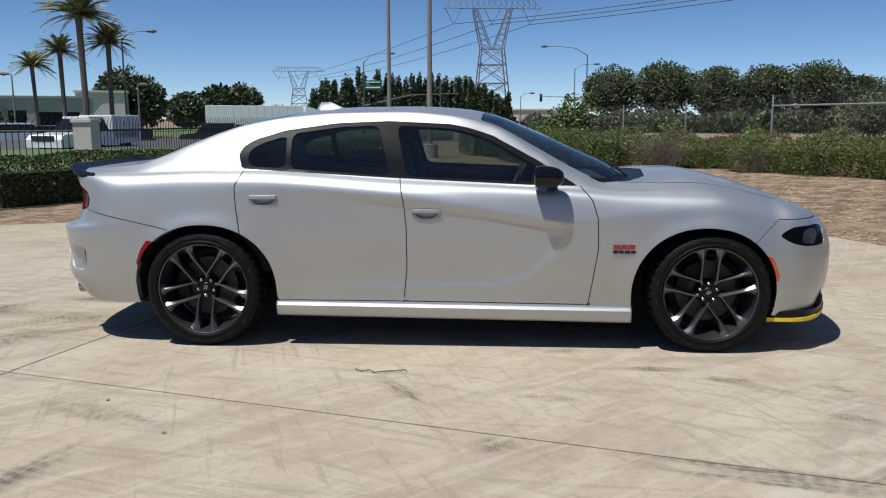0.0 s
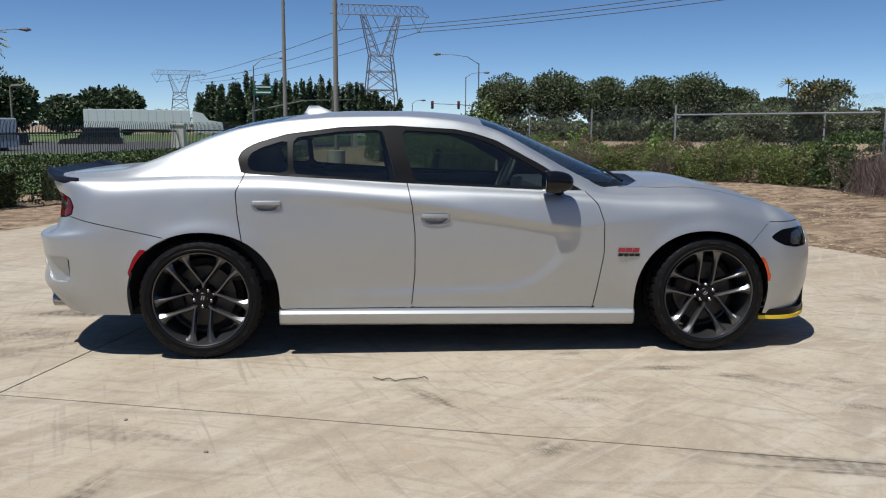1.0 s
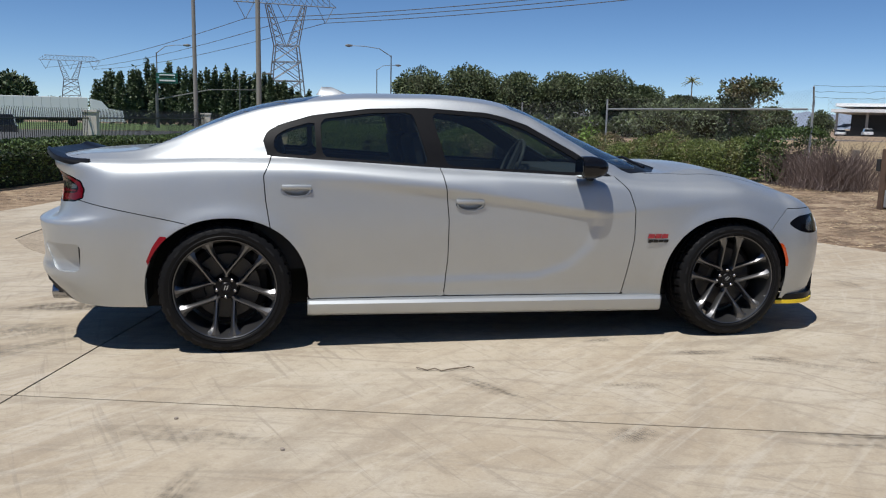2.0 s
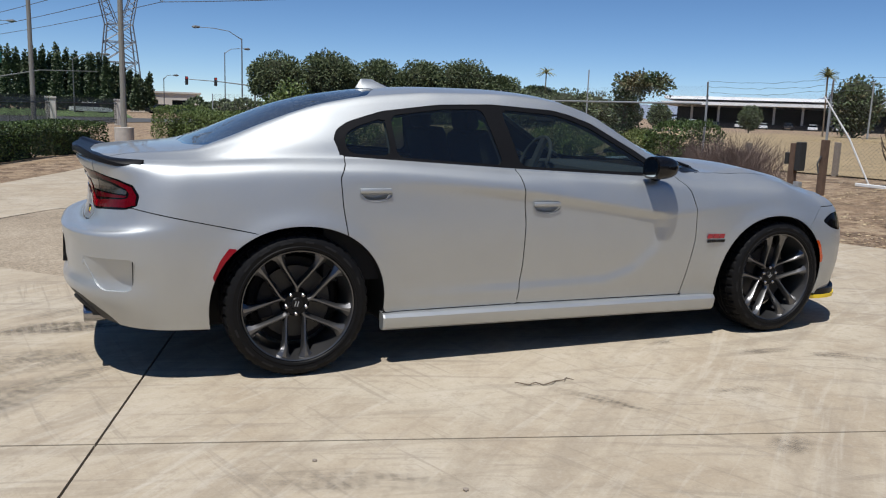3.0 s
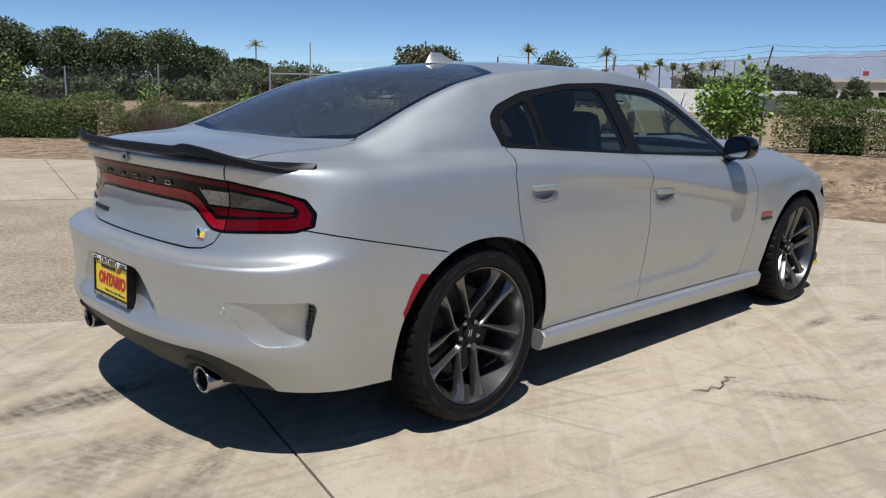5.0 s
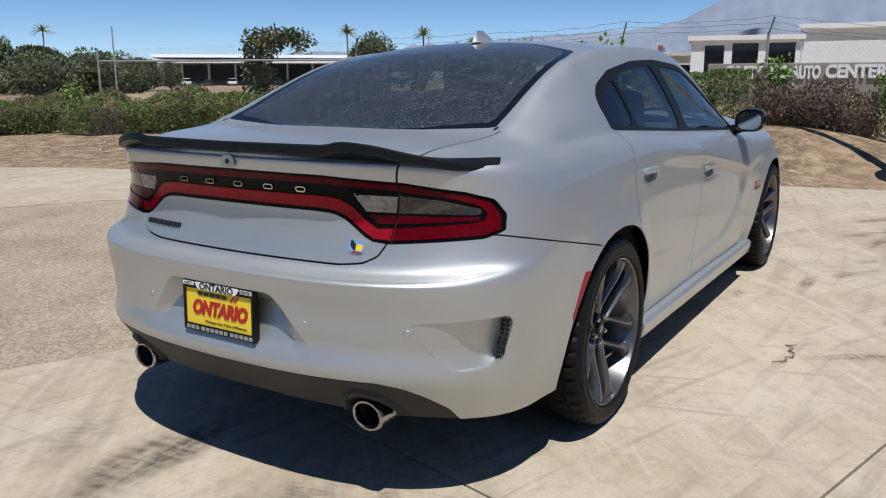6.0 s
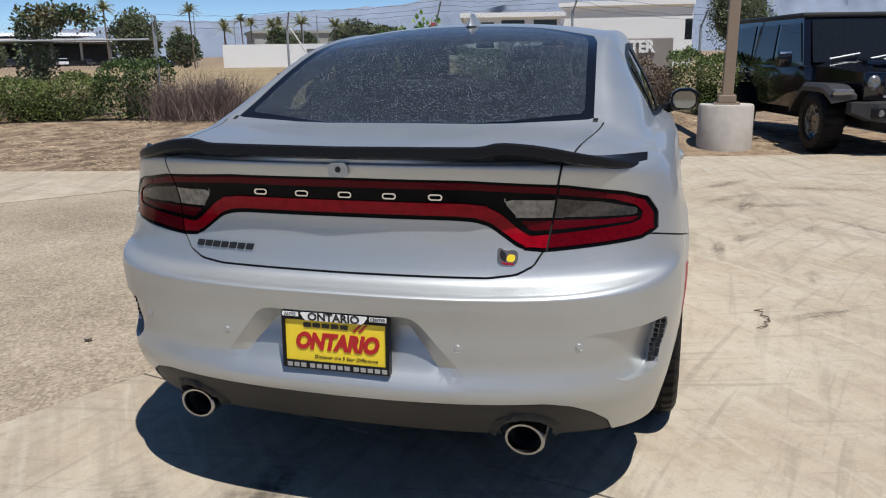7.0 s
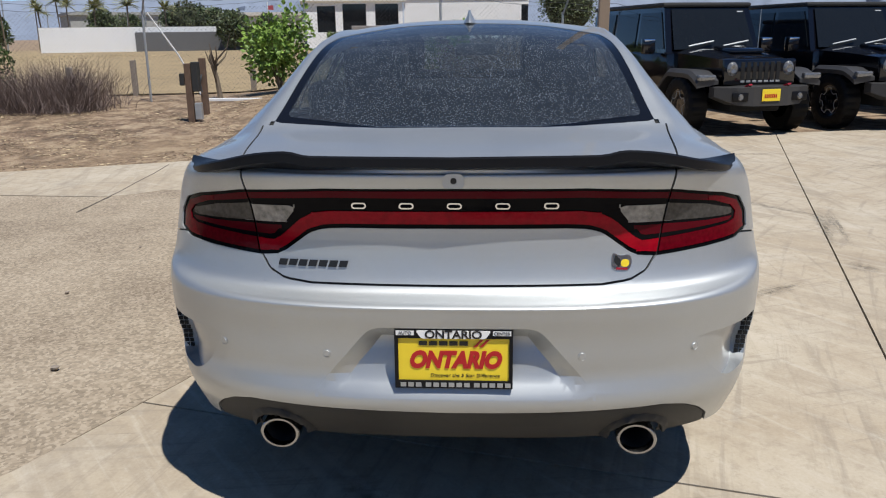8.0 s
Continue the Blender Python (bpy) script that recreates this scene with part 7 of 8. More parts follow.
# timber posts on the bare strip
for x, y, h, w, box_on in ((8.5, 4.28, 0.80, 0.09, True), (9.1, 4.28, 0.80, 0.09, False)):
    g = ground_z(x, y) - 0.06
    p = thing("timber_post", "short weathered brown timber post with a dark meter box" if box_on else "short weathered brown timber post", "post", group="timber posts")
    bm = bmesh.new()
    box(bm, x - w / 2, x + w / 2, y - w / 2, y + w / 2, g, g + h + 0.06, None, 0.006)
    part("post", bm, M["wood"], p)
    if box_on:
        bm = bmesh.new()
        box(bm, x - 0.04, x + 0.08, y - 0.15, y - 0.052, g + 0.46, g + 0.88, None, 0.01)
        part("meter_box", bm, M["black_grain"], p, "dark grey metal box")
        bm = bmesh.new()
        box(bm, x - 0.06, x + 0.02, y + 0.052, y + 0.12, g + 0.55, g + 0.72, None, 0.008)
        part("side_box", bm, M["black_grain"], p, "small dark box")
        bm = bmesh.new()
        box(bm, x - 0.03, x + 0.05, y - 0.16, y - 0.06, g + 0.06, g + 0.30, None, 0.008)
        part("conduit", bm, M["galv"], p, "grey conduit fitting")
    else:
        bm = bmesh.new()
        tube(bm, [(x - 0.06, y, g + 0.62), (x - 0.10, y + 0.02, g + 0.5), (x - 0.07, y + 0.01, g + 0.36)], 0.012, 6)
        part("cable_loop", bm, M["wire"], p, "loop of black cable")
for x, y, h in ((12.1, 6.7, 0.62), (12.6, 4.55, 0.62), (10.1, 6.9, 0.62), (13.6, 2.9, 0.6)):
    bm = bmesh.new()
    g = ground_z(x, y) - 0.05
    box(bm, x - 0.045, x + 0.045, y - 0.045, y + 0.045, g, g + h + 0.05, None, 0.006)
    part("fence_stub", bm, M["grey_wood"], None, "short grey timber stake in dry grass", category="stake", group="stakes")
# leaning pole and small bare tree
bm = bmesh.new()
g = ground_z(10.9, 5.0)
tube(bm, [(10.95, 4.95, g - 0.05), (10.7, 5.25, g + 0.75), (10.4, 5.6, g + 1.45)], [0.016, 0.015, 0.012], 7)
part("leaning_pole", bm, M["white"], None, "pale leaning pole by the dry field", category="pole")
bt = thing("bare_tree", "small bare dead tree beside the leaning pole", "tree")
bm = bmesh.new()
x, y = 11.2, 4.75
tube(bm, [(x, y, g - 0.05), (x + 0.02, y + 0.05, g + 0.35), (x - 0.05, y + 0.12, g + 0.75)], [0.05, 0.04, 0.02], 7)
for k in range(9):
    a, z0 = rng.uniform(0, 6.28), g + rng.uniform(0.25, 0.65)
    L = rng.uniform(0.25, 0.5)
    tube(bm, [(x, y + 0.05, z0), (x + 0.5 * L * math.cos(a), y + 0.5 * L * math.sin(a), z0 + 0.5 * L), (x + 0.7 * L * math.cos(a), y + 0.7 * L * math.sin(a), z0 + L)], [0.02, 0.013, 0.005], 5)
part("trunk", bm, M["bark"], bt)
bm = bmesh.new()
box(bm, 10.3, 10.36, 3.6, 4.7, ground_z(10.3, 4.2) - 0.03, ground_z(10.3, 4.2) + 0.02, None, 0.008)
part("plank", bm, M["white"], None, "pale plank lying on the soil", category="plank")
# light pole in a concrete drum
lp = thing("light_pole", "square brown light pole bolted to a round concrete base", "light pole")
bm = bmesh.new()
lathe(bm, [(0.0, -0.1), (0.375, -0.1), (0.375, 0.50), (0.36, 0.53), (0.0, 0.53)], 40, "z")
bmesh.ops.translate(bm, verts=bm.verts, vec=(9.05, -1.68, 0))
part("base", bm, M["base_con"], lp, "round scuffed concrete base", smooth=True)
bm = bmesh.new()
box(bm, 9.05 - 0.17, 9.05 + 0.17, -1.68 - 0.17, -1.68 + 0.17, 0.53, 0.555)
box(bm, 9.05 - 0.12, 9.05 + 0.12, -1.68 - 0.12, -1.68 + 0.12, 0.555, 0.66, None, 0.01)
part("base_plate", bm, M["brown_pole"], lp, "brown base cover")
bm = bmesh.new()
box(bm, -0.075, 0.075, -0.075, 0.075, 0.6, 7.5, Matrix.Translation((9.05, -1.68, 0)) @ pose(0, 0, 0, 0.7, 0, 0), 0.012)
part("pole", bm, M["brown_pole"], lp)
lp.location.z = 0.06


def round_pole(name, x, y, z, top, r, material, label, arm=None, lamp=True, category="street lamp"):
    p = thing(name, label, category)
    bm = bmesh.new()
    tube(bm, [(x, y, z - 0.2), (x, y, top)], [r, r * 0.7], 10)
    part("pole", bm, material, p)
    if arm:
        ax, ay, az = arm
        bm = bmesh.new()
        tube(bm, [(x, y, top - 0.1), (x + 0.3 * ax, y + 0.3 * ay, top + 0.75 * az), (x + 0.65 * ax, y + 0.65 * ay, top + 0.97 * az), (x + ax, y + ay, top + az)], [r * 0.6, r * 0.5, r * 0.45, r * 0.4], 6)
        part("arm", bm, material, p)
        bm = bmesh.new()
        d = Vector((ax, ay, 0)).normalized()
        tube(bm, [Vector((x + ax, y + ay, top + az)) - d * 0.2, Vector((x + ax, y + ay, top + az)) + d * 0.3, Vector((x + ax, y + ay, top + az)) + d * 0.6], [0.08, 0.16, 0.06], 8)
        part("lamp_head", bm, M["dark_galv"], p, "pale lamp head")
    return p


round_pole("light_pole", -0.42, 23.5, 0.0, 9.0, 0.10, M["pale_pole"], "tall tapered light pole on a concrete foot", category="light pole")
bm = bmesh.new()
lathe(bm, [(0.0, -0.1), (0.3, -0.1), (0.3, 0.45), (0.0, 0.47)], 24, "z")
bmesh.ops.translate(bm, verts=bm.verts, vec=(-0.42, 23.5, 0))
part("pole_foot", bm, M["base_con"], None, "round concrete foot of a light pole", category="pole foot", smooth=True)
round_pole("light_pole", -4.95, 48.1, -0.2, 12.0, 0.145, M["pale_pole"], "tall pale concrete light pole", category="light pole")
round_pole("street_lamp", -12.9, 88.3, -0.3, 7.9, 0.085, M["dark_galv"], "grey street lamp with a curved arm", (3.0, 0.4, 0.9))
round_pole("street_lamp", 12.0, 81.8, -0.3, 8.0, 0.085, M["dark_galv"], "grey street lamp with a curved arm", (-4.3, 0.3, 0.9))
round_pole("street_lamp", 12.6, 100, -0.3, 7.6, 0.08, M["dark_galv"], "grey street lamp with a curved arm", (2.6, 0.4, 0.6))
round_pole("street_lamp", -27.5, 58.0, -0.3, 7.7, 0.08, M["dark_galv"], "grey street lamp with a curved arm", (1.9, 0.8, 0.6))
round_pole("street_lamp", -36.5, 57.5, -0.3, 4.9, 0.08, M["pale_pole"], "pale parking lot lamp", (-0.4, 0.0, 0.05))
round_pole("street_lamp", -28.2, 62, -0.3, 4.2, 0.09, M["pale_pole"], "pale parking lot lamp", (0.3, 0.0, 0.05))
round_pole("street_lamp", -4.6, 98, -0.3, 5.8, 0.08, M["dark_galv"], "grey street lamp with a curved arm", (3.4, 0.4, 0.7))
round_pole("street_lamp", 6.4, 118, -0.3, 4.6, 0.08, M["dark_galv"], "grey street lamp with a curved arm", (1.5, 0.4, 0.5))
for x, y, t in ((55, 26, 4.6), (47.5, 21.5, 3.9), (66, 38, 4.2), (36, 26, 3.6), (25, 36, 4.0), (46.5, 30, 4.2)):
    round_pole("light_pole", x, y, 0.4, t, 0.05, M["galv"], "thin distant grey light pole", category="light pole")
# signals on mast arms
for bx, by, x1, y1, zz in ((18.5, 113.5, 9.0, 114.2, 4.55), (-13.0, 88.0, -2.0, 92.0, 4.3)):
    s = thing("traffic_signal", "traffic signal on a long grey mast arm", "traffic signal")
    bm = bmesh.new()
    tube(bm, [(bx, by, -0.5), (bx, by, zz - 0.8 if bx < 0 else zz - 0.5)], [0.14, 0.11], 8)
    tube(bm, [(bx, by, zz - 1.5 if bx < 0 else zz - 0.6), ((bx + x1) / 2, (by + y1) / 2, zz - 0.2), (x1, y1, zz)], [0.10, 0.07, 0.05], 6)
    part("mast", bm, M["dark_galv"], s)
    for k in ((0.0, 0.41) if bx > 0 else ()):
        hx, hy = x1 + (bx - x1) * k + 0.2, y1 + (by - y1) * k
        bm = bmesh.new()
        box(bm, hx - 0.2, hx + 0.2, hy - 0.15, hy + 0.15, zz - 0.8, zz + 0.35, None, 0.03)
        hd = part("signal_head", bm, M["sig_black"], s, "black signal head")
        # an added faint glow; no red shows on the black heads
        bm = bmesh.new()
        lathe(bm, [(0.0, -0.02), (0.13, -0.02), (0.13, 0.0)], 14)
        bmesh.ops.translate(bm, verts=bm.verts, vec=(hx, hy - 0.16, zz + 0.15))
        part("lamp", bm, M["sig_red"], hd, "added faint red glow")
bm = bmesh.new()
box(bm, -12.95, -10.7, 87.8, 87.86, 4.6, 5.2)
box(bm, -12.95, -10.7, 87.8, 87.86, 5.3, 5.7)
ss = part("street_sign", bm, M["sign_green"], s, "green street name sign")
bm = bmesh.new()
for k in range(2):
    box(bm, -12.6, -10.95, 87.76, 87.79, 4.82 + 0.62 * k, 4.98 + 0.58 * k)
part("sign_writing", bm, M["white"], ss, "white bars")

# iron fence with curved tips, between rendered pillars
PILLARS = ((-13.2, 9.0), (-7.4, 12.2), (-5.7, 22.5), (-3.3, 36.0), (-0.4, 45))
for x, y in PILLARS:
    p = thing("pillar", "pale rendered fence pillar with a flat cap", "pillar", group="fence pillars")
    bm = bmesh.new()
    box(bm, x - 0.21, x + 0.21, y - 0.21, y + 0.21, -0.3, 1.30, None, 0.01)
    part("shaft", bm, M["stucco"], p)
    bm = bmesh.new()
    box(bm, x - 0.24, x + 0.24, y - 0.24, y + 0.24, 1.30, 1.38, None, 0.01)
    part("cap", bm, M["stucco"], p)
for (ax, ay), (bx, by) in zip(PILLARS, PILLARS[1:]):
    f = thing("iron_fence", "black iron railing with curved picket tips", "fence", kind="structure")
    L = math.hypot(bx - ax, by - ay)
    dx, dy = (bx - ax) / L, (by - ay) / L
    for z in (0.22, 1.12):
        bm = bmesh.new()
        tube(bm, [(ax, ay, z), (bx, by, z)], 0.022, 4)
        part("rail", bm, M["iron_fence"], f)
    me = None
    n = int(L / 0.125)
    for k in range(1, n):
        x, y = ax + dx * 0.125 * k, ay + dy * 0.125 * k
        if me is None:
            bm = bmesh.new()
            tube(bm, [(0, 0, 0), (0, 0, 1.18), (0.03, 0, 1.30), (0.10, 0, 1.42)], [0.011, 0.011, 0.010, 0.008], 4)
            me = mesh_of("picket", bm, M["iron_fence"])
        ob = new("picket", me)
        ob.parent = f
        ob.matrix_basis = pose(x, y, 0, 0, 0, math.degrees(math.atan2(dy, dx)))

# ---- pylons and wires ----
def pylon(x, y, z, H, w, label, turn):
    p = thing("pylon", label, "pylon")
    bm = bmesh.new()
    r = H * 0.0035
    m = Matrix.Translation((x, y, z)) @ pose(0, 0, 0, 0, 0, turn)

    def seg(a, b, k=1.0):
        tube(bm, [m @ Vector(a), m @ Vector(b)], r * k, 4, False)

    lev = [(0, w), (0.16 * H, w * 0.90), (0.32 * H, w * 0.80), (0.47 * H, w * 0.70), (0.60 * H, w * 0.60)]
    for (z0, w0), (z1, w1) in zip(lev, lev[1:]):
        for sx in (-1, 1):
            for sy in (-1, 1):
                seg((sx * w0, sy * w0 * 0.7, z0), (sx * w1, sy * w1 * 0.7, z1), 1.5)
        for sy in (-1, 1):
            seg((-w0, sy * w0 * 0.7, z0), (w1, sy * w1 * 0.7, z1))
            seg((w0, sy * w0 * 0.7, z0), (-w1, sy * w1 * 0.7, z1))
            seg((-w1, sy * w1 * 0.7, z1), (w1, sy * w1 * 0.7, z1))
            seg((-(w0 + w1) / 2, sy * w0 * 0.6, (z0 + z1) / 2), (0, sy * w1 * 0.7, z1), 0.7)
            seg(((w0 + w1) / 2, sy * w0 * 0.6, (z0 + z1) / 2), (0, sy * w1 * 0.7, z1), 0.7)
    zt, zw = 0.92 * H, 0.60 * H
    ww, wt = w * 0.60, w * 1.05
    for sx in (-1, 1):
        for sy in (-1, 1):
            seg((sx * ww, sy * ww * 0.7, zw), (sx * wt, sy * ww * 0.5, zt), 1.3)
            seg((sx * ww * 0.1, sy * ww * 0.5, zw), (sx * wt * 0.82, sy * ww * 0.5, zt), 1.0)
        for k in range(7):
            t0, t1 = k / 7, (k + 1) / 7
            o0, o1 = ww + (wt - ww) * t0, ww + (wt - ww) * t1
            i0, i1 = ww * 0.1 + (wt * 0.82 - ww * 0.1) * t0, ww * 0.1 + (wt * 0.82 - ww * 0.1) * t1
            seg((sx * o0, 0, zw + (zt - zw) * t0), (sx * i1, 0, zw + (zt - zw) * t1), 0.7)
            seg((sx * i0, 0, zw + (zt - zw) * t0), (sx * o1, 0, zw + (zt - zw) * t1), 0.7)
    arm = w * 2.7
    for zz in (zt, H):
        seg((-arm if zz == zt else -arm * 0.8, 0, zz), (arm if zz == zt else arm * 0.8, 0, zz), 1.2)
    for k in range(-8, 8):
        seg((k / 8 * arm, 0, zt), ((k + 1) / 8 * arm * 0.85, 0, H), 0.6)
        seg(((k + 1) / 8 * arm, 0, zt), (k / 8 * arm * 0.85, 0, H), 0.6)
    for sx in (-0.78, 0.0, 0.78):
        seg((sx * arm - w * 0.45, 0, zt), (sx * arm, 0, zt - w * 0.85), 0.8)
        seg((sx * arm + w * 0.45, 0, zt), (sx * arm, 0, zt - w * 0.85), 0.8)
    part("lattice", bm, M["pylon"], p, "grey steel lattice")


pylon(2.2, 244, 0, 37, 5.6, "tall grey lattice power pylon", 8)
pylon(-137, 578, 0, 38, 7, "distant grey lattice power pylon", 12)
w = thing("power_lines", "thin dark overhead power lines", "power line")
for k, sx in enumerate((-0.78, 0.0, 0.78)):
    a = Matrix.Translation((2.2, 244, 0)) @ pose(0, 0, 0, 0, 0, 8) @ Vector((sx * 15.1, 0, 29.4))
    for b in (Vector((-137 + sx * 19, 578 + sx * 3, 30)), Vector((150 + sx * 18, 90 - sx * 22, 36))):
        bm = bmesh.new()
        wire_line(bm, a, b, 0.10, 3.0, 16, 4)
        part("cable", bm, M["wire"], w)

# ---- buildings and far walls ----
def building(name, x0, y0, x1, y1, z0, z1, depth, material, label, roof=None, openings=()):
    """A block whose front runs from one ground point to another; openings are (from, to, low, high) along the front."""
    b = thing(name, label, "building")
    L = math.hypot(x1 - x0, y1 - y0)
    m = Matrix.Translation((x0, y0, 0)) @ pose(0, 0, 0, 0, 0, math.degrees(math.atan2(y1 - y0, x1 - x0)))
    cuts = sorted(openings)
    bm = bmesh.new()
    s = 0.0
    for a, c, lo, hi in cuts:
        if a > s:
            box(bm, s, a, 0, 0.3, z0, z1, m)
        box(bm, a, c, 0, 0.3, z0, lo, m)
        if hi < z1:
            box(bm, a, c, 0, 0.3, hi, z1, m)
        s = c
    if s < L:
        box(bm, s, L, 0, 0.3, z0, z1, m)
    box(bm, 0, L, depth - 0.3, depth, z0, z1, m)
    box(bm, 0, 0.3, 0.3, depth - 0.3, z0, z1, m)
    box(bm, L - 0.3, L, 0.3, depth - 0.3, z0, z1, m)
    part("wall", bm, material, b)
    bm = bmesh.new()
    box(bm, -0.2, L + 0.2, -0.2, depth + 0.2, z1, z1 + 0.25, m)
    part("roof", bm, roof or material, b)
    for a, c, lo, hi in cuts:
        bm = bmesh.new()
        box(bm, a, c, 0.18, 0.24, lo, hi, m)
        part("window", bm, M["window_dark"], b, "dark window")
    return b


# the fronts face the forecourt: they run from the far side towards -y
building("showroom", 42.0, 10.2, 43.2, 4.9, 0.5, 3.25, 8, M["white_wall"], "low white showroom with dark glass", None, ((0.7, 1.7, 1.6, 3.0), (2.1, 3.4, 1.2, 3.1), (3.9, 5.2, 1.2, 3.1)))
building("white_hall", 43.2, 4.85, 43.8, -2.0, 0.5, 3.75, 12, M["white_wall"], "plain white block building beyond the fence", None, ((4.4, 5.4, 0.7, 1.9), (6.6, 7.0, 1.9, 3.0)))
SHED = Matrix.Translation((121, 153, 0)) @ pose(0, 0, 0, 0, 0, math.degrees(math.atan2(-37.4, 39)))
shed = thing("long_shed", "long low open parking building with white roof decks", "building")
# base and back wall carry the shade under the decks in their colour
for nm, a, mat, lab in (("base", (0, 54, 0, 0.4, -0.6, 0.9), "dark_open", "dark low wall"), ("back_wall", (0, 54, 30, 30.5, -0.6, 5.4), "dark_open", "back wall coloured near-black for inner shade"), ("roof_deck", (-1, 55, -2, 33, 4.9, 5.6), "white_wall", "white roof deck edge"), ("roof_deck", (-1, 46, 5, 33, 6.3, 7.0), "white_wall", "white roof deck edge")):
    bm = bmesh.new()
    box(bm, *a, SHED)
    part(nm, bm, M[mat], shed, lab)
for k in range(10):
    bm = bmesh.new()
    box(bm, 6 * k - 0.25, 6 * k + 0.25, 0.5, 1.0, -0.6, 4.9, SHED)
    part("column", bm, M["grey_wall"], shed, "pale column")
building("office_block", -57, 88, -47, 93, -0.5, 3.9, 12, M["grey_wall"], "grey flat-roofed office block", None, ((1, 3, 0.8, 2.4), (4, 9, 0.6, 2.2)))
building("office_wing", -49.5, 92, -44, 94, -0.5, 4.6, 10, M["stucco"], "tan flat-roofed building across the street")
building("far_hall", 66, 36, 74, 24, 0.9, 3.4, 8, M["grey_wall"], "distant grey low warehouse with dark openings", None, ((2, 4, 1.2, 2.6), (8, 11, 1.2, 2.6)))
building("far_hall", 60, 22, 62, 13, 0.9, 3.0, 8, M["stucco"], "distant pale low building beyond the field", None, ((1, 3, 1.2, 2.3), (5, 7, 1.2, 2.3)))
building("far_hall", 20, 66, 40, 60, 0.0, 2.1, 8, M["white_wall"], "distant pale low warehouse with dark openings", None, ((3, 8, 0.5, 1.6),))
building("far_shop", 2, 126, 12, 125, -0.5, 2.6, 6, M["stucco"], "distant low tan shop across the street", None, ((2, 4, 0.4, 1.6), (6, 9, 0.4, 1.6)))
bm = bmesh.new()
for (ax, ay), (bx, by) in (((41, 24.8), (45.5, 12.9)),):
    L = math.hypot(bx - ax, by - ay)
    box(bm, 0, L, 0, 0.25, 0.5, 2.02, Matrix.Translation((ax, ay, 0)) @ pose(0, 0, 0, 0, 0, math.degrees(math.atan2(by - ay, bx - ax))))
part("wall_white", bm, M["white_wall"], None, "long low white boundary wall", category="wall", kind="structure")
bm = bmesh.new()
m = Matrix.Translation((42.4, 20.0, 0)) @ pose(0, 0, 0, 0, 0, math.degrees(math.atan2(-7, 2.5)))
box(bm, 0, 7.0, -0.1, -0.05, 0.62, 1.72, m)
part("fence_screen", bm, M["dark_galv"], None, "grey fabric screen on a site fence", category="fence screen")
sg = thing("sign_wall", "grey-brown wall sign with pale raised letters", "sign")
bm = bmesh.new()
box(bm, 20.9, 21.1, -1.0, 4.0, 0.3, 1.68, None, 0.02)
part("panel", bm, M["sign_gray"], sg)
lettering("word", "ONTARIO", 0.45, M["white_wall"], sg, Matrix.Translation((20.88, 2.66, 1.42)) @ pose(0, 0, 0, 90, 0, -90), 0.03, 0, 1.75, "pale raised capitals", 0.02)
lettering("word", "AUTO", 0.45, M["white_wall"], sg, Matrix.Translation((20.88, 1.41, 1.42)) @ pose(0, 0, 0, 90, 0, -90), 0.03, 0, 0.72, "pale raised capitals", 0.02)
lettering("word", "CENTER", 0.45, M["white_wall"], sg, Matrix.Translation((20.88, 0.23, 1.44)) @ pose(0, 0, 0, 90, 0, -90), 0.03, 0, 1.46, "pale raised capitals", 0.02)
fl = thing("flag_pole", "thin pole with a small red and white flag", "flag pole")
bm = bmesh.new()
tube(bm, [(46, 13.3, 0.2), (46, 13.3, 3.4)], 0.03, 6)
part("pole", bm, M["white"], fl)
bm = bmesh.new()
box(bm, 46, 46.02, 12.95, 13.3, 2.95, 3.2)
part("flag", bm, M["flag"], fl)

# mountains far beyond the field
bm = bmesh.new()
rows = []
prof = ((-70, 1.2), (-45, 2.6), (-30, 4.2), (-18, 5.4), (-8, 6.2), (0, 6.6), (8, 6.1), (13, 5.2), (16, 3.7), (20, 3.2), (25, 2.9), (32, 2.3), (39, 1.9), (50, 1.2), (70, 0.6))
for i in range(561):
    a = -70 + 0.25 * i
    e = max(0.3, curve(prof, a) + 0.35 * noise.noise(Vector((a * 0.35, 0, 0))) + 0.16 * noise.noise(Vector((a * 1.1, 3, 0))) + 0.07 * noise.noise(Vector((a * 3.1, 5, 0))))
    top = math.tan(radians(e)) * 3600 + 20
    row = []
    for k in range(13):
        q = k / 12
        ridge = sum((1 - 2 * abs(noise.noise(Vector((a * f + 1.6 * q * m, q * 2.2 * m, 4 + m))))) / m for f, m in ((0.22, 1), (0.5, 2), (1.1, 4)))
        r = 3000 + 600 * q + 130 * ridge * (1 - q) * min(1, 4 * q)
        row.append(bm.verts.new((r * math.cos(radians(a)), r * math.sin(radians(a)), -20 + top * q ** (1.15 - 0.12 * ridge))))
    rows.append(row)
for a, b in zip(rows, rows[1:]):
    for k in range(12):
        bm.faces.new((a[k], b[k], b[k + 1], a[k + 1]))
part("mountains", bm, M["mountain"], None, "mountain range tinted blue for distance haze", category="mountain", kind="structure", smooth=True)

# plain unseen walls added behind the viewer to shape the car's reflections and fill
bm = bmesh.new()
box(bm, -26, 30, -27.4, -27, -0.2, 5.5)
part("wall_south", bm, M["stucco"], None, "plain pale unseen wall added to shape reflections", category="wall", kind="structure")
bm = bmesh.new()
box(bm, -26.4, -26, -27.4, 2, -0.2, 5.0)
part("wall_west", bm, M["stucco"], None, "plain pale unseen wall added to shape reflections", category="wall", kind="structure")


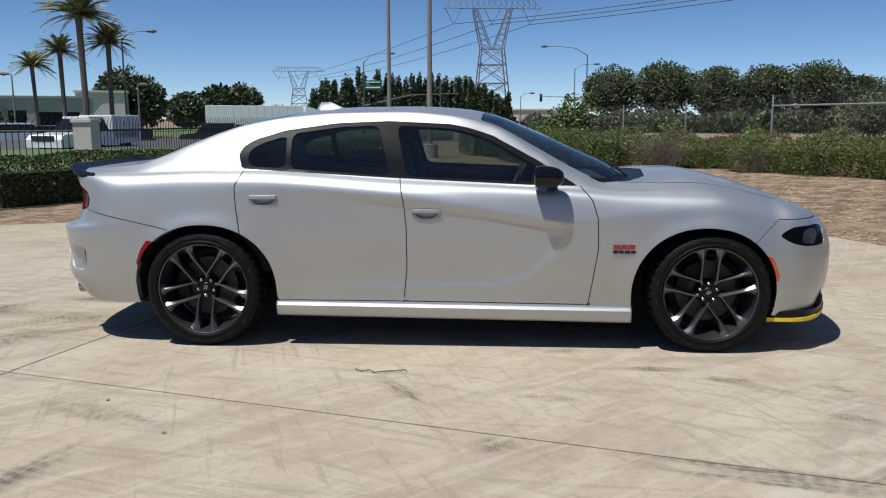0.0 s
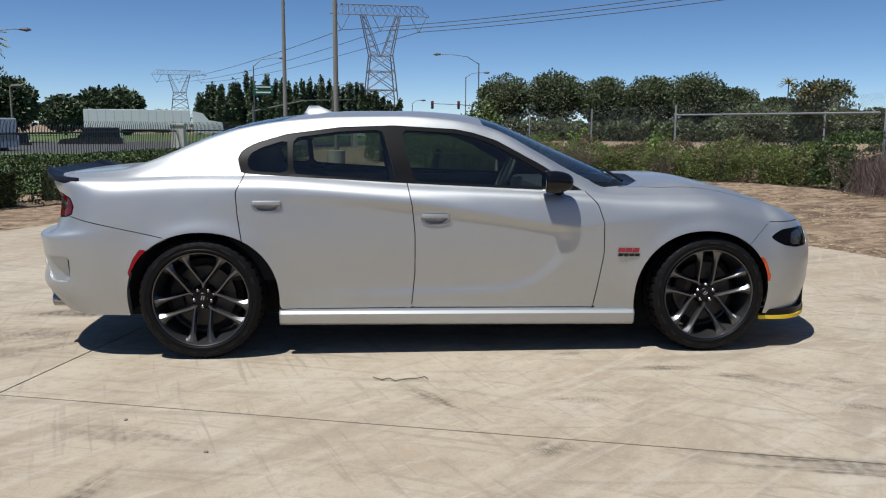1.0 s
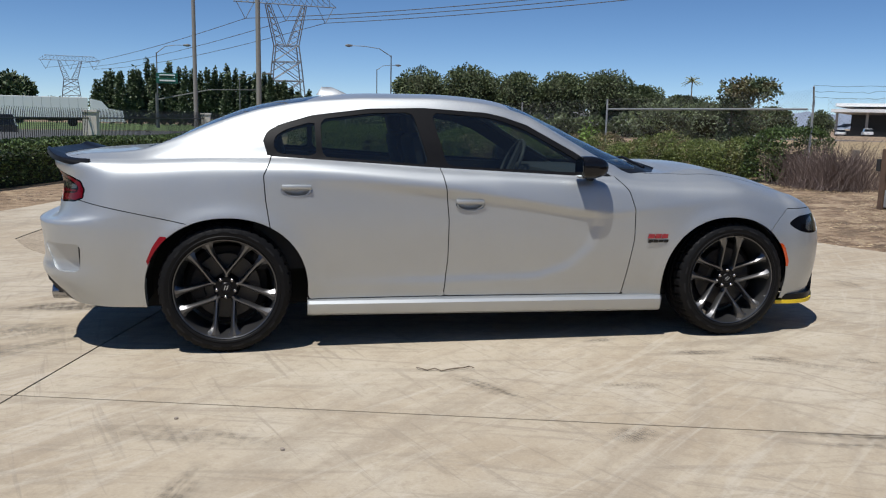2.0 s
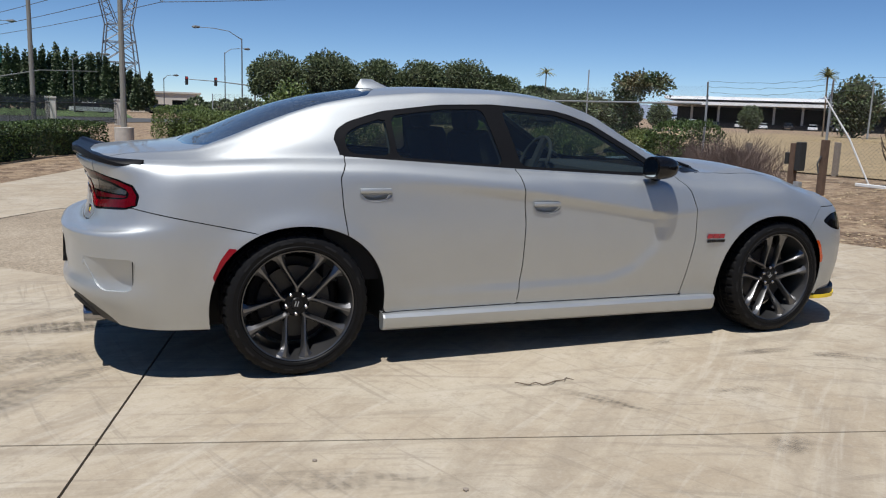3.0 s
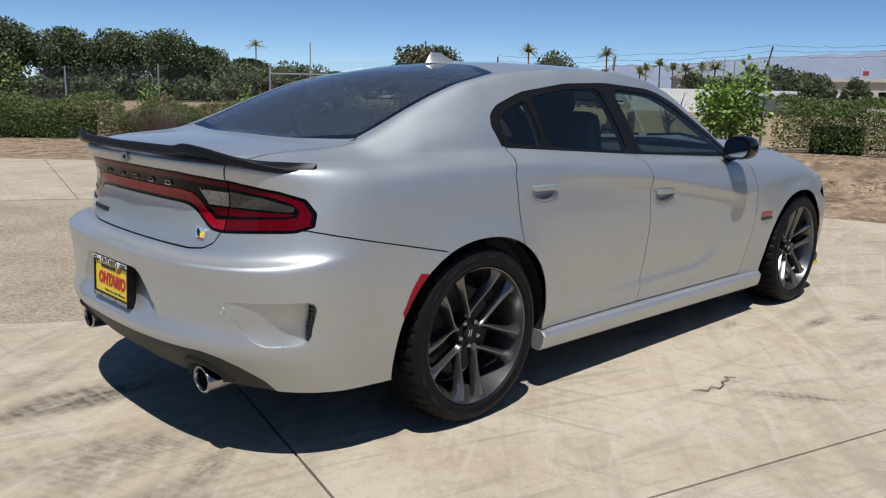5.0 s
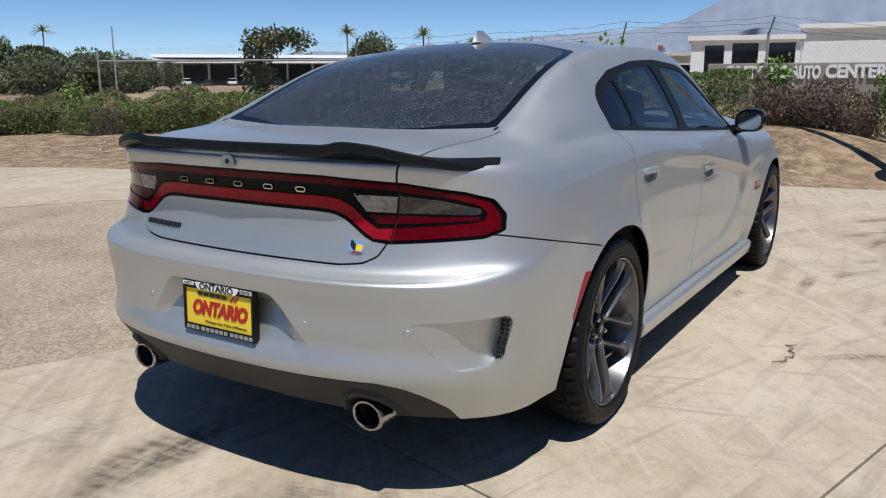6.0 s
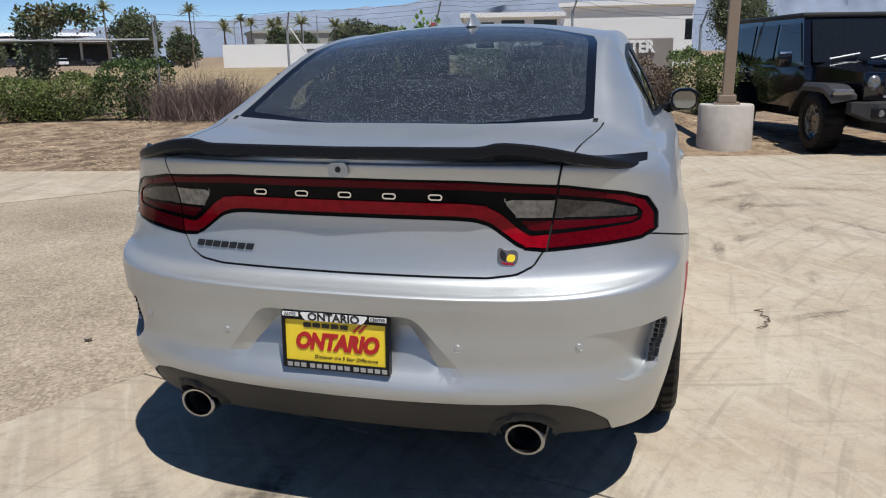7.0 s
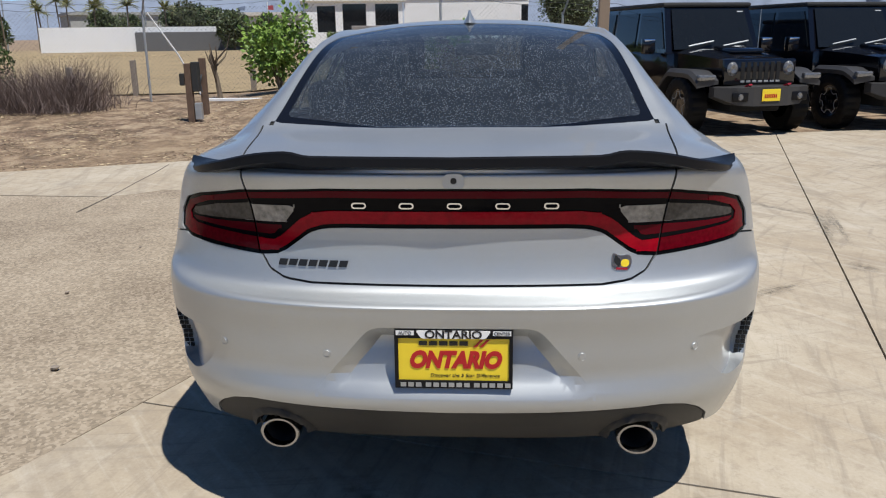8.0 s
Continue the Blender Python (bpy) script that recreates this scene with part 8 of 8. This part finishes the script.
# ---- black off-roaders parked in a row ----
def loft(bm, rows):
    """Joins equal rings of points into a closed skin."""
    made = [[bm.verts.new(p) for p in r] for r in rows]
    n = len(rows[0])
    for a, b in zip(made, made[1:]):
        for i in range(n):
            bm.faces.new((a[i], a[(i + 1) % n], b[(i + 1) % n], b[i]))
    bm.faces.new(made[0][::-1])
    bm.faces.new(made[-1])
    bmesh.ops.recalc_face_normals(bm, faces=bm.faces)


def offroader(m, label):
    """Local axes: x towards its front, the front axle at x = 0, z up."""
    o = thing("off_road_car", label, "car", group="black off-road cars")
    o.matrix_basis = m

    def p(name, bm, mat, lab="", smooth=True, parent=None):
        return part(name, bm, M[mat], parent or o, lab, smooth=smooth, sharp=30)

    bm = bmesh.new()     # tub and doors
    box(bm, -3.75, -0.62, -0.80, 0.80, 0.62, 1.22, None, 0.04)
    p("tub", bm, "jeep")
    bm = bmesh.new()     # cabin with sloping glass
    loft(bm, [[(-3.72, -0.78, 1.2), (-3.72, 0.78, 1.2), (-0.72, 0.78, 1.2), (-0.72, -0.78, 1.2)],
              [(-3.66, -0.70, 1.80), (-3.66, 0.70, 1.80), (-1.02, 0.70, 1.80), (-1.02, -0.70, 1.80)]])
    p("cabin", bm, "jeep", smooth=False)
    bm = bmesh.new()
    box(bm, -3.72, -0.98, -0.735, 0.735, 1.79, 1.86, None, 0.03)
    p("hard_top", bm, "black_grain", "grained black hard top")
    bm = bmesh.new()
    loft(bm, [[(-0.715, -0.66, 1.26), (-0.715, 0.66, 1.26), (-0.70, 0.66, 1.26), (-0.70, -0.66, 1.26)],
              [(-0.995, -0.60, 1.76), (-0.995, 0.60, 1.76), (-0.98, 0.60, 1.76), (-0.98, -0.60, 1.76)]])
    p("windscreen", bm, "window_dark", "dark windscreen", False)
    bm = bmesh.new()
    prism(bm, [(0.48, 1.65), (0.58, 1.65), (0.58, 1.73), (0.48, 1.73)], 0.002, pose(-0.96, 0, 0, 0, 0, 0) @ Matrix(((0, 0, 1, 0), (1, 0, 0, 0), (0, 1, 0, 0), (0, 0, 0, 1))))
    p("sticker", bm, "white", "white window sticker", False)
    for s in (-1, 1):
        for x0, x1 in ((-1.72, -0.98), (-2.62, -1.84), (-3.55, -2.74)):
            bm = bmesh.new()
            f = 0.26 if x1 > -1 else 0.0
            loft(bm, [[(x0, s * 0.785, 1.27), (x1 + 0.18 * (f > 0), s * 0.785, 1.27), (x1 + 0.18 * (f > 0), s * 0.772, 1.27), (x0, s * 0.772, 1.27)],
                      [(x0, s * 0.722, 1.72), (x1 - 0.08 * (f > 0), s * 0.722, 1.72), (x1 - 0.08 * (f > 0), s * 0.709, 1.72), (x0, s * 0.709, 1.72)]])
            p("side_window", bm, "window_dark", "dark side window", False)
        bm = bmesh.new()
        box(bm, -0.98, -0.86, s * 0.98 - 0.10, s * 0.98 + 0.10, 1.20, 1.40, None, 0.03)
        mi = p("mirror", bm, "jeep", "black door mirror")
        bm = bmesh.new()
        box(bm, -0.90, -0.855, s * 0.98 - 0.085, s * 0.98 + 0.085, 1.36, 1.395, None, 0.01)
        p("mirror_cap", bm, "chrome", "bright mirror edge", parent=mi)
        # wing flare
        bm = bmesh.new()
        rows = []
        for k in range(11):
            t = k / 10
            x = 0.55 - 1.25 * t
            z = 1.00 if 0.25 < t < 0.7 else (1.0 - 0.75 * (0.25 - t) ** 1.4 * 1.2 if t <= 0.25 else 1.0 - 1.5 * (t - 0.7) ** 1.3)
            rows.append([(x, s * 0.62, z + 0.0), (x, s * 0.62, z - 0.05), (x, s * 0.94, z - 0.10), (x, s * 0.945, z - 0.04), (x, s * 0.90, z + 0.01)])
        loft(bm, rows)
        fl = p("wing_flare", bm, "jeep_grey", "grey-black wheel arch flare")
        bm = bmesh.new()
        box(bm, 0.50, 0.58, s * 0.80 - 0.13, s * 0.80 + 0.13, 0.87, 0.95, None, 0.02)
        p("indicator", bm, "clear_lens", "clear indicator strip", parent=fl)
        bm = bmesh.new()
        lathe(bm, [(0.0, -0.02), (0.055, -0.035), (0.085, -0.02), (0.097, -0.005), (0.102, 0.01), (0.10, 0.03)], 28)
        bmesh.ops.transform(bm, matrix=pose(0.545, s * 0.50, 1.02, 0, 0, 90), verts=bm.verts)
        p("headlamp", bm, "clear_lens", "round clear headlamp")
        for x in (0.0, -3.0):
            wl = new("wheel")
            wl.parent = o
            wl.matrix_basis = pose(x, s * 0.80, 0.415, 0, 0, 180 if s > 0 else 0)
            tagged(wl, "chunky off-road wheel")
            bm = bmesh.new()
            n = 60
            lathe(bm, [(0.225, -0.11), (0.26, -0.135), (0.36, -0.14), (0.395, -0.125), (0.415, -0.10), (0.415, 0.10), (0.39, 0.13), (0.225, 0.11)], n)
            bm.verts.ensure_lookup_table()
            for k in (3, 4, 5):
                for i in range(n):
                    if i % 3 == 0:
                        v = bm.verts[k * n + i]
                        v.co.x, v.co.z = v.co.x * 0.955, v.co.z * 0.955
            p("tyre", bm, "rubber", "knobbly black tyre", parent=wl)
            bm = bmesh.new()
            lathe(bm, [(0.0, -0.075), (0.05, -0.085), (0.16, -0.07), (0.215, -0.105), (0.23, -0.112), (0.23, 0.0)], 36)
            p("rim", bm, "jeep", "black rim", parent=wl)
            bm = bmesh.new()
            pts = []
            for k in range(40):
                a = 2 * math.pi * k / 40
                r = 0.165 + 0.030 * (1 if math.sin(5 * a) > 0 else -1)
                pts.append((r * math.cos(a), -0.112, r * math.sin(a)))
            tube(bm, pts + pts[:1], 0.005, 5, False)
            p("rim_outline", bm, "galv", "bright machined rim outline", parent=wl)
    bm = bmesh.new()     # bonnet
    loft(bm, [[(0.48, -0.54, 0.80), (0.48, -0.54, 1.13), (0.48, -0.30, 1.17), (0.48, 0.30, 1.17), (0.48, 0.54, 1.13), (0.48, 0.54, 0.80)],
              [(-0.10, -0.62, 0.80), (-0.10, -0.62, 1.19), (-0.10, -0.32, 1.25), (-0.10, 0.32, 1.25), (-0.10, 0.62, 1.19), (-0.10, 0.62, 0.80)],
              [(-0.68, -0.70, 0.80), (-0.68, -0.70, 1.22), (-0.68, -0.34, 1.28), (-0.68, 0.34, 1.28), (-0.68, 0.70, 1.22), (-0.68, 0.70, 0.80)]])
    p("bonnet", bm, "jeep")
    bm = bmesh.new()
    box(bm, -0.40, 0.12, -0.26, 0.26, 1.22, 1.285, pose(0, 0, 0, 0, 4, 0), 0.03)
    p("bonnet_bulge", bm, "jeep")
    bm = bmesh.new()     # grille panel
    box(bm, 0.47, 0.55, -0.64, 0.64, 0.80, 1.15, None, 0.03)
    gr = p("grille", bm, "jeep", "black slotted grille")
    for k in range(7):
        y = -0.315 + 0.105 * k
        bm = bmesh.new()
        box(bm, 0.545, 0.556, y - 0.034, y + 0.034, 0.86, 1.11, None, 0.004)
        p("slot", bm, "well", "dark slot", False, parent=gr)
        bm = bmesh.new()
        box(bm, 0.55, 0.566, y - 0.036, y + 0.036, 0.835, 0.862, None, 0.004)
        p("slot_tip", bm, "galv", "bright slot foot", False, parent=gr)
    bm = bmesh.new()     # steel bumper
    loft(bm, [[(0.62, -0.84, 0.66), (0.62, -0.84, 0.78), (0.48, -0.84, 0.79), (0.48, -0.84, 0.64)],
              [(0.80, -0.55, 0.55), (0.80, -0.55, 0.78), (0.5, -0.55, 0.79), (0.5, -0.55, 0.53)],
              [(0.84, -0.30, 0.49), (0.84, -0.30, 0.79), (0.5, -0.30, 0.80), (0.5, -0.30, 0.48)],
              [(0.84, 0.30, 0.49), (0.84, 0.30, 0.79), (0.5, 0.30, 0.80), (0.5, 0.30, 0.48)],
              [(0.80, 0.55, 0.55), (0.80, 0.55, 0.78), (0.5, 0.55, 0.79), (0.5, 0.55, 0.53)],
              [(0.62, 0.84, 0.66), (0.62, 0.84, 0.78), (0.48, 0.84, 0.79), (0.48, 0.84, 0.64)]])
    bu = p("bumper", bm, "jeep_grey", "grey steel bumper", False)
    for s in (-1, 1):
        bm = bmesh.new()
        box(bm, 0.80, 0.835, s * 0.52 - 0.14, s * 0.52 + 0.14, 0.60, 0.72, pose(0, 0, 0, 0, 0, 0), 0.015)
        fg = p("lamp_pod", bm, "black_satin", "black lamp recess", parent=bu)
        bm = bmesh.new()
        lathe(bm, [(0.0, -0.01), (0.035, -0.015), (0.045, 0.0)], 16)
        bmesh.ops.transform(bm, matrix=pose(0.84, s * 0.52, 0.66, 0, 0, 90), verts=bm.verts)
        p("fog_lamp", bm, "clear_lens", "small fog lamp", parent=bu)
        bm = bmesh.new()
        tube(bm, [(0.72, s * 0.34 - 0.03, 0.79), (0.80, s * 0.34 - 0.02, 0.82), (0.80, s * 0.34 + 0.02, 0.82), (0.72, s * 0.34 + 0.03, 0.79)], 0.014, 6)
        p("tow_hook", bm, "badge_red", "red tow hook", parent=bu)
    bm = bmesh.new()
    box(bm, 0.845, 0.855, -0.16, 0.16, 0.60, 0.76, None, 0.004)
    pl = p("plate", bm, "plate_yellow", "yellow dealer plate", False)
    for k in range(7):
        bm = bmesh.new()
        y = -0.105 + k * 0.032
        box(bm, 0.8555, 0.858, y - 0.011, y + 0.011, 0.645, 0.695)
        p("plate_bar", bm, "ink_red", "red bar", False, parent=pl)
    bm = bmesh.new()
    box(bm, -3.4, 0.5, -0.45, 0.45, 0.34, 0.66, None, 0.03)
    tube(bm, [(0.0, -0.75, 0.40), (0.0, 0.75, 0.40)], 0.05, 8)
    tube(bm, [(-3.0, -0.75, 0.40), (-3.0, 0.75, 0.40)], 0.05, 8)
    p("chassis", bm, "well", "black chassis")
    for y0, y1 in ((-0.45, -0.02), (0.12, 0.55)):
        bm = bmesh.new()
        tube(bm, [(-0.66, y0, 1.30), (-0.70, y1, 1.36)], 0.012, 5)
        p("wiper", bm, "galv", "bright wiper arm")
    bm = bmesh.new()
    tube(bm, [(-0.60, 0.66, 1.2), (-0.62, 0.68, 1.75)], 0.006, 4)
    p("aerial", bm, "galv", "thin aerial")
    for ob in [c for c in o.children if c.type == "MESH"] + [g for c in o.children if c.type == "MESH" for g in c.children]:
        for v in ob.data.vertices:      # the nose is narrow and sits low between the tall wheels
            if not ob.name.startswith(("wing_flare", "indicator")):
                v.co.y *= 1 - 0.15 * smooth01((v.co.x - 0.36) / 0.12)
            v.co.z -= 0.09 * smooth01((v.co.z - 0.42) / 0.14) * (1 - smooth01((v.co.z - 1.2) / 0.55))
    return o


for x, y, turn, lab in ((8.96, -3.64, 195, "black off-road car with grey bumper and yellow plate"), (9.59, -5.99, 195, "black off-road car parked second in the row"), (10.2, -8.35, 195, "dark off-road car parked third in the row")):
    offroader(pose(x, y, -0.03, 0, 0, turn), lab)


# ---- vehicles in the distance ----
def plain_car(name, x, y, z, turn, size, mat, label, kind_of="suv"):
    L, W, H = size
    c = thing(name, label, "car", group="distant vehicles")
    c.matrix_basis = pose(x, y, z, 0, 0, turn)
    bm = bmesh.new()
    body = [(-L / 2, 0.28 * H), (-L / 2, 0.58 * H), (-0.46 * L, 0.62 * H), (0.22 * L, 0.60 * H), (0.46 * L, 0.54 * H), (L / 2, 0.42 * H), (L / 2, 0.22 * H)]
    loft(bm, [[(px, -W / 2 * k, pz) for px, pz in body] for k in (1,)] + [[(px, W / 2, pz) for px, pz in body]])
    part("body", bm, M[mat], c, smooth=False)
    r0, r1, f0, f1 = {"suv": (-0.47, -0.44, 0.22, 0.10), "saloon": (-0.36, -0.18, 0.24, 0.08), "pickup": (-0.10, -0.06, 0.24, 0.12)}[kind_of]
    bm = bmesh.new()
    loft(bm, [[(r0 * L, -W * 0.47, 0.58 * H), (r0 * L, W * 0.47, 0.58 * H), (f0 * L, W * 0.47, 0.58 * H), (f0 * L, -W * 0.47, 0.58 * H)],
              [(r1 * L, -W * 0.38, 0.94 * H), (r1 * L, W * 0.38, 0.94 * H), (f1 * L, W * 0.38, 0.94 * H), (f1 * L, -W * 0.38, 0.94 * H)]])
    part("window", bm, M["window_dark"], c, "dark glass")
    bm = bmesh.new()
    box(bm, r1 * L - 0.02, f1 * L + 0.02, -W * 0.39, W * 0.39, 0.93 * H, H, None, 0.03)
    part("roof", bm, M[mat], c)
    for px in (-0.31 * L, 0.31 * L):
        for s in (-1, 1):
            bm = bmesh.new()
            lathe(bm, [(0.0, -0.1), (0.17 * H, -0.11), (0.205 * H, -0.09), (0.205 * H, 0.09), (0.0, 0.1)], 20)
            bmesh.ops.translate(bm, verts=bm.verts, vec=(px, s * W * 0.43, 0.205 * H))
            part("wheel", bm, M["rubber"], c, "dark wheel", smooth=True)
    return c


pick = plain_car("service_truck", -18.9, 34.6, -0.40, 259, (6.2, 2.0, 1.9), "truck_white", "white service truck with a ribbed utility body", "pickup")
bm = bmesh.new()
box(bm, -3.0, -0.75, -1.0, 1.0, 0.75, 1.98, None, 0.04)
ub = part("utility_body", bm, M["truck_white"], pick, "white ribbed utility body")
for k in range(6):
    bm = bmesh.new()
    box(bm, -2.85 + 0.36 * k, -2.80 + 0.36 * k, 1.0, 1.012, 0.85, 1.9)
    part("rib", bm, M["galv"], ub)
bm = bmesh.new()
box(bm, 3.09, 3.12, -0.62, 0.62, 0.72, 0.98, None, 0.01)
part("grille", bm, M["sig_black"], pick, "dark grille")
plain_car("suv", -23.8, 48.8, -0.95, 200, (4.6, 1.9, 1.65), "truck_dark", "dark grey sport utility vehicle beyond the railings", "suv")
plain_car("off_road_car", -19.2, 53.6, -0.75, 193, (4.2, 1.9, 1.8), "truck_dark", "black off-road vehicle on the street", "suv")
plain_car("suv", -32.9, 49.6, -0.65, 215, (4.8, 1.9, 1.75), "truck_white", "white parked car beyond the railings", "suv")
plain_car("suv", -32.0, 52.4, -0.65, 215, (4.6, 1.9, 1.5), "truck_dark", "dark parked car beyond the railings", "suv")
plain_car("saloon_car", -3.0, 104.0, -0.5, 20, (4.6, 1.85, 1.45), "truck_white", "small white car far along the street", "saloon")
plain_car("saloon_car", 6.0, 112.0, -0.5, 20, (4.6, 1.85, 1.45), "truck_dark", "small dark car far along the street", "saloon")
for k in range(13):
    s = k / 12
    x, y = 114 + 42 * s, 142 - 40 * s
    kind_of = ("saloon", "suv")[k % 2]
    plain_car("saloon_car" if kind_of == "saloon" else "suv", x, y, -0.2, 50 + rng.uniform(-8, 8), (4.5, 1.8, 1.4 if kind_of == "saloon" else 1.65), ("truck_white", "truck_white", "truck_dark")[k % 3], "small white car parked before the parking building" if k % 3 < 2 else "small dark car parked before the parking building", kind_of)
plain_car("saloon_car", 36, 52, 0.2, 160, (4.5, 1.8, 1.45), "truck_white", "small white car behind the fence", "saloon")
plain_car("suv", 86, 60.0, 0.0, 250, (4.6, 1.8, 1.5), "truck_dark", "dark car beside the white wall", "suv")


def trailer(x, y, z, turn, L, H, label, cab=False, side="truck_white"):
    t = thing("truck" if cab else "truck_trailer", label, "truck")
    t.matrix_basis = pose(x, y, z, 0, 0, turn)
    bm = bmesh.new()
    box(bm, -L / 2, L / 2, -1.25, 1.25, 1.0, H, None, 0.04)
    bx = part("box", bm, M[side], t, "plain box body")
    for k in range(int(L / 0.9)):
        bm = bmesh.new()
        box(bm, -L / 2 + 0.5 + 0.9 * k, -L / 2 + 0.53 + 0.9 * k, -1.262, -1.25, 1.1, H - 0.1)
        part("rib", bm, M["galv"], bx)
    bm = bmesh.new()
    box(bm, -L / 2, L / 2, -0.6, 0.6, 0.7, 1.0)
    part("frame", bm, M["iron"], t, "dark frame")
    for px in (-L / 2 + 1.0, -L / 2 + 2.1, L / 2 - 1.6):
        for s in (-1, 1):
            bm = bmesh.new()
            lathe(bm, [(0.0, -0.15), (0.4, -0.16), (0.5, -0.13), (0.5, 0.13), (0.0, 0.15)], 20)
            bmesh.ops.translate(bm, verts=bm.verts, vec=(px, s * 1.05, 0.5))
            part("wheel", bm, M["rubber"], t, "dark wheel", smooth=True)
    if cab:
        bm = bmesh.new()
        prof = [(L / 2 + 0.3, 0.6), (L / 2 + 0.3, H - 0.1), (L / 2 + 1.4, H - 0.35), (L / 2 + 2.1, 2.1), (L / 2 + 3.6, 1.85), (L / 2 + 3.8, 0.6)]
        loft(bm, [[(px, -1.15, pz) for px, pz in prof], [(px, 1.15, pz) for px, pz in prof]])
        cb = part("cab", bm, M["truck_white"], t, "white sloping cab")
        bm = bmesh.new()
        loft(bm, [[(L / 2 + 1.55, -1.02, H - 0.55), (L / 2 + 1.55, 1.02, H - 0.55), (L / 2 + 1.58, 1.02, H - 0.52), (L / 2 + 1.58, -1.02, H - 0.52)], [(L / 2 + 2.08, -1.05, 2.2), (L / 2 + 2.08, 1.05, 2.2), (L / 2 + 2.13, 1.05, 2.2), (L / 2 + 2.13, -1.05, 2.2)]])
        part("cab_window", bm, M["window_dark"], cb, "dark windscreen")
    return t


trailer(-26.5, 90.5, -0.35, 14, 11.4, 3.25, "white ribbed box trailer parked across the street", True)
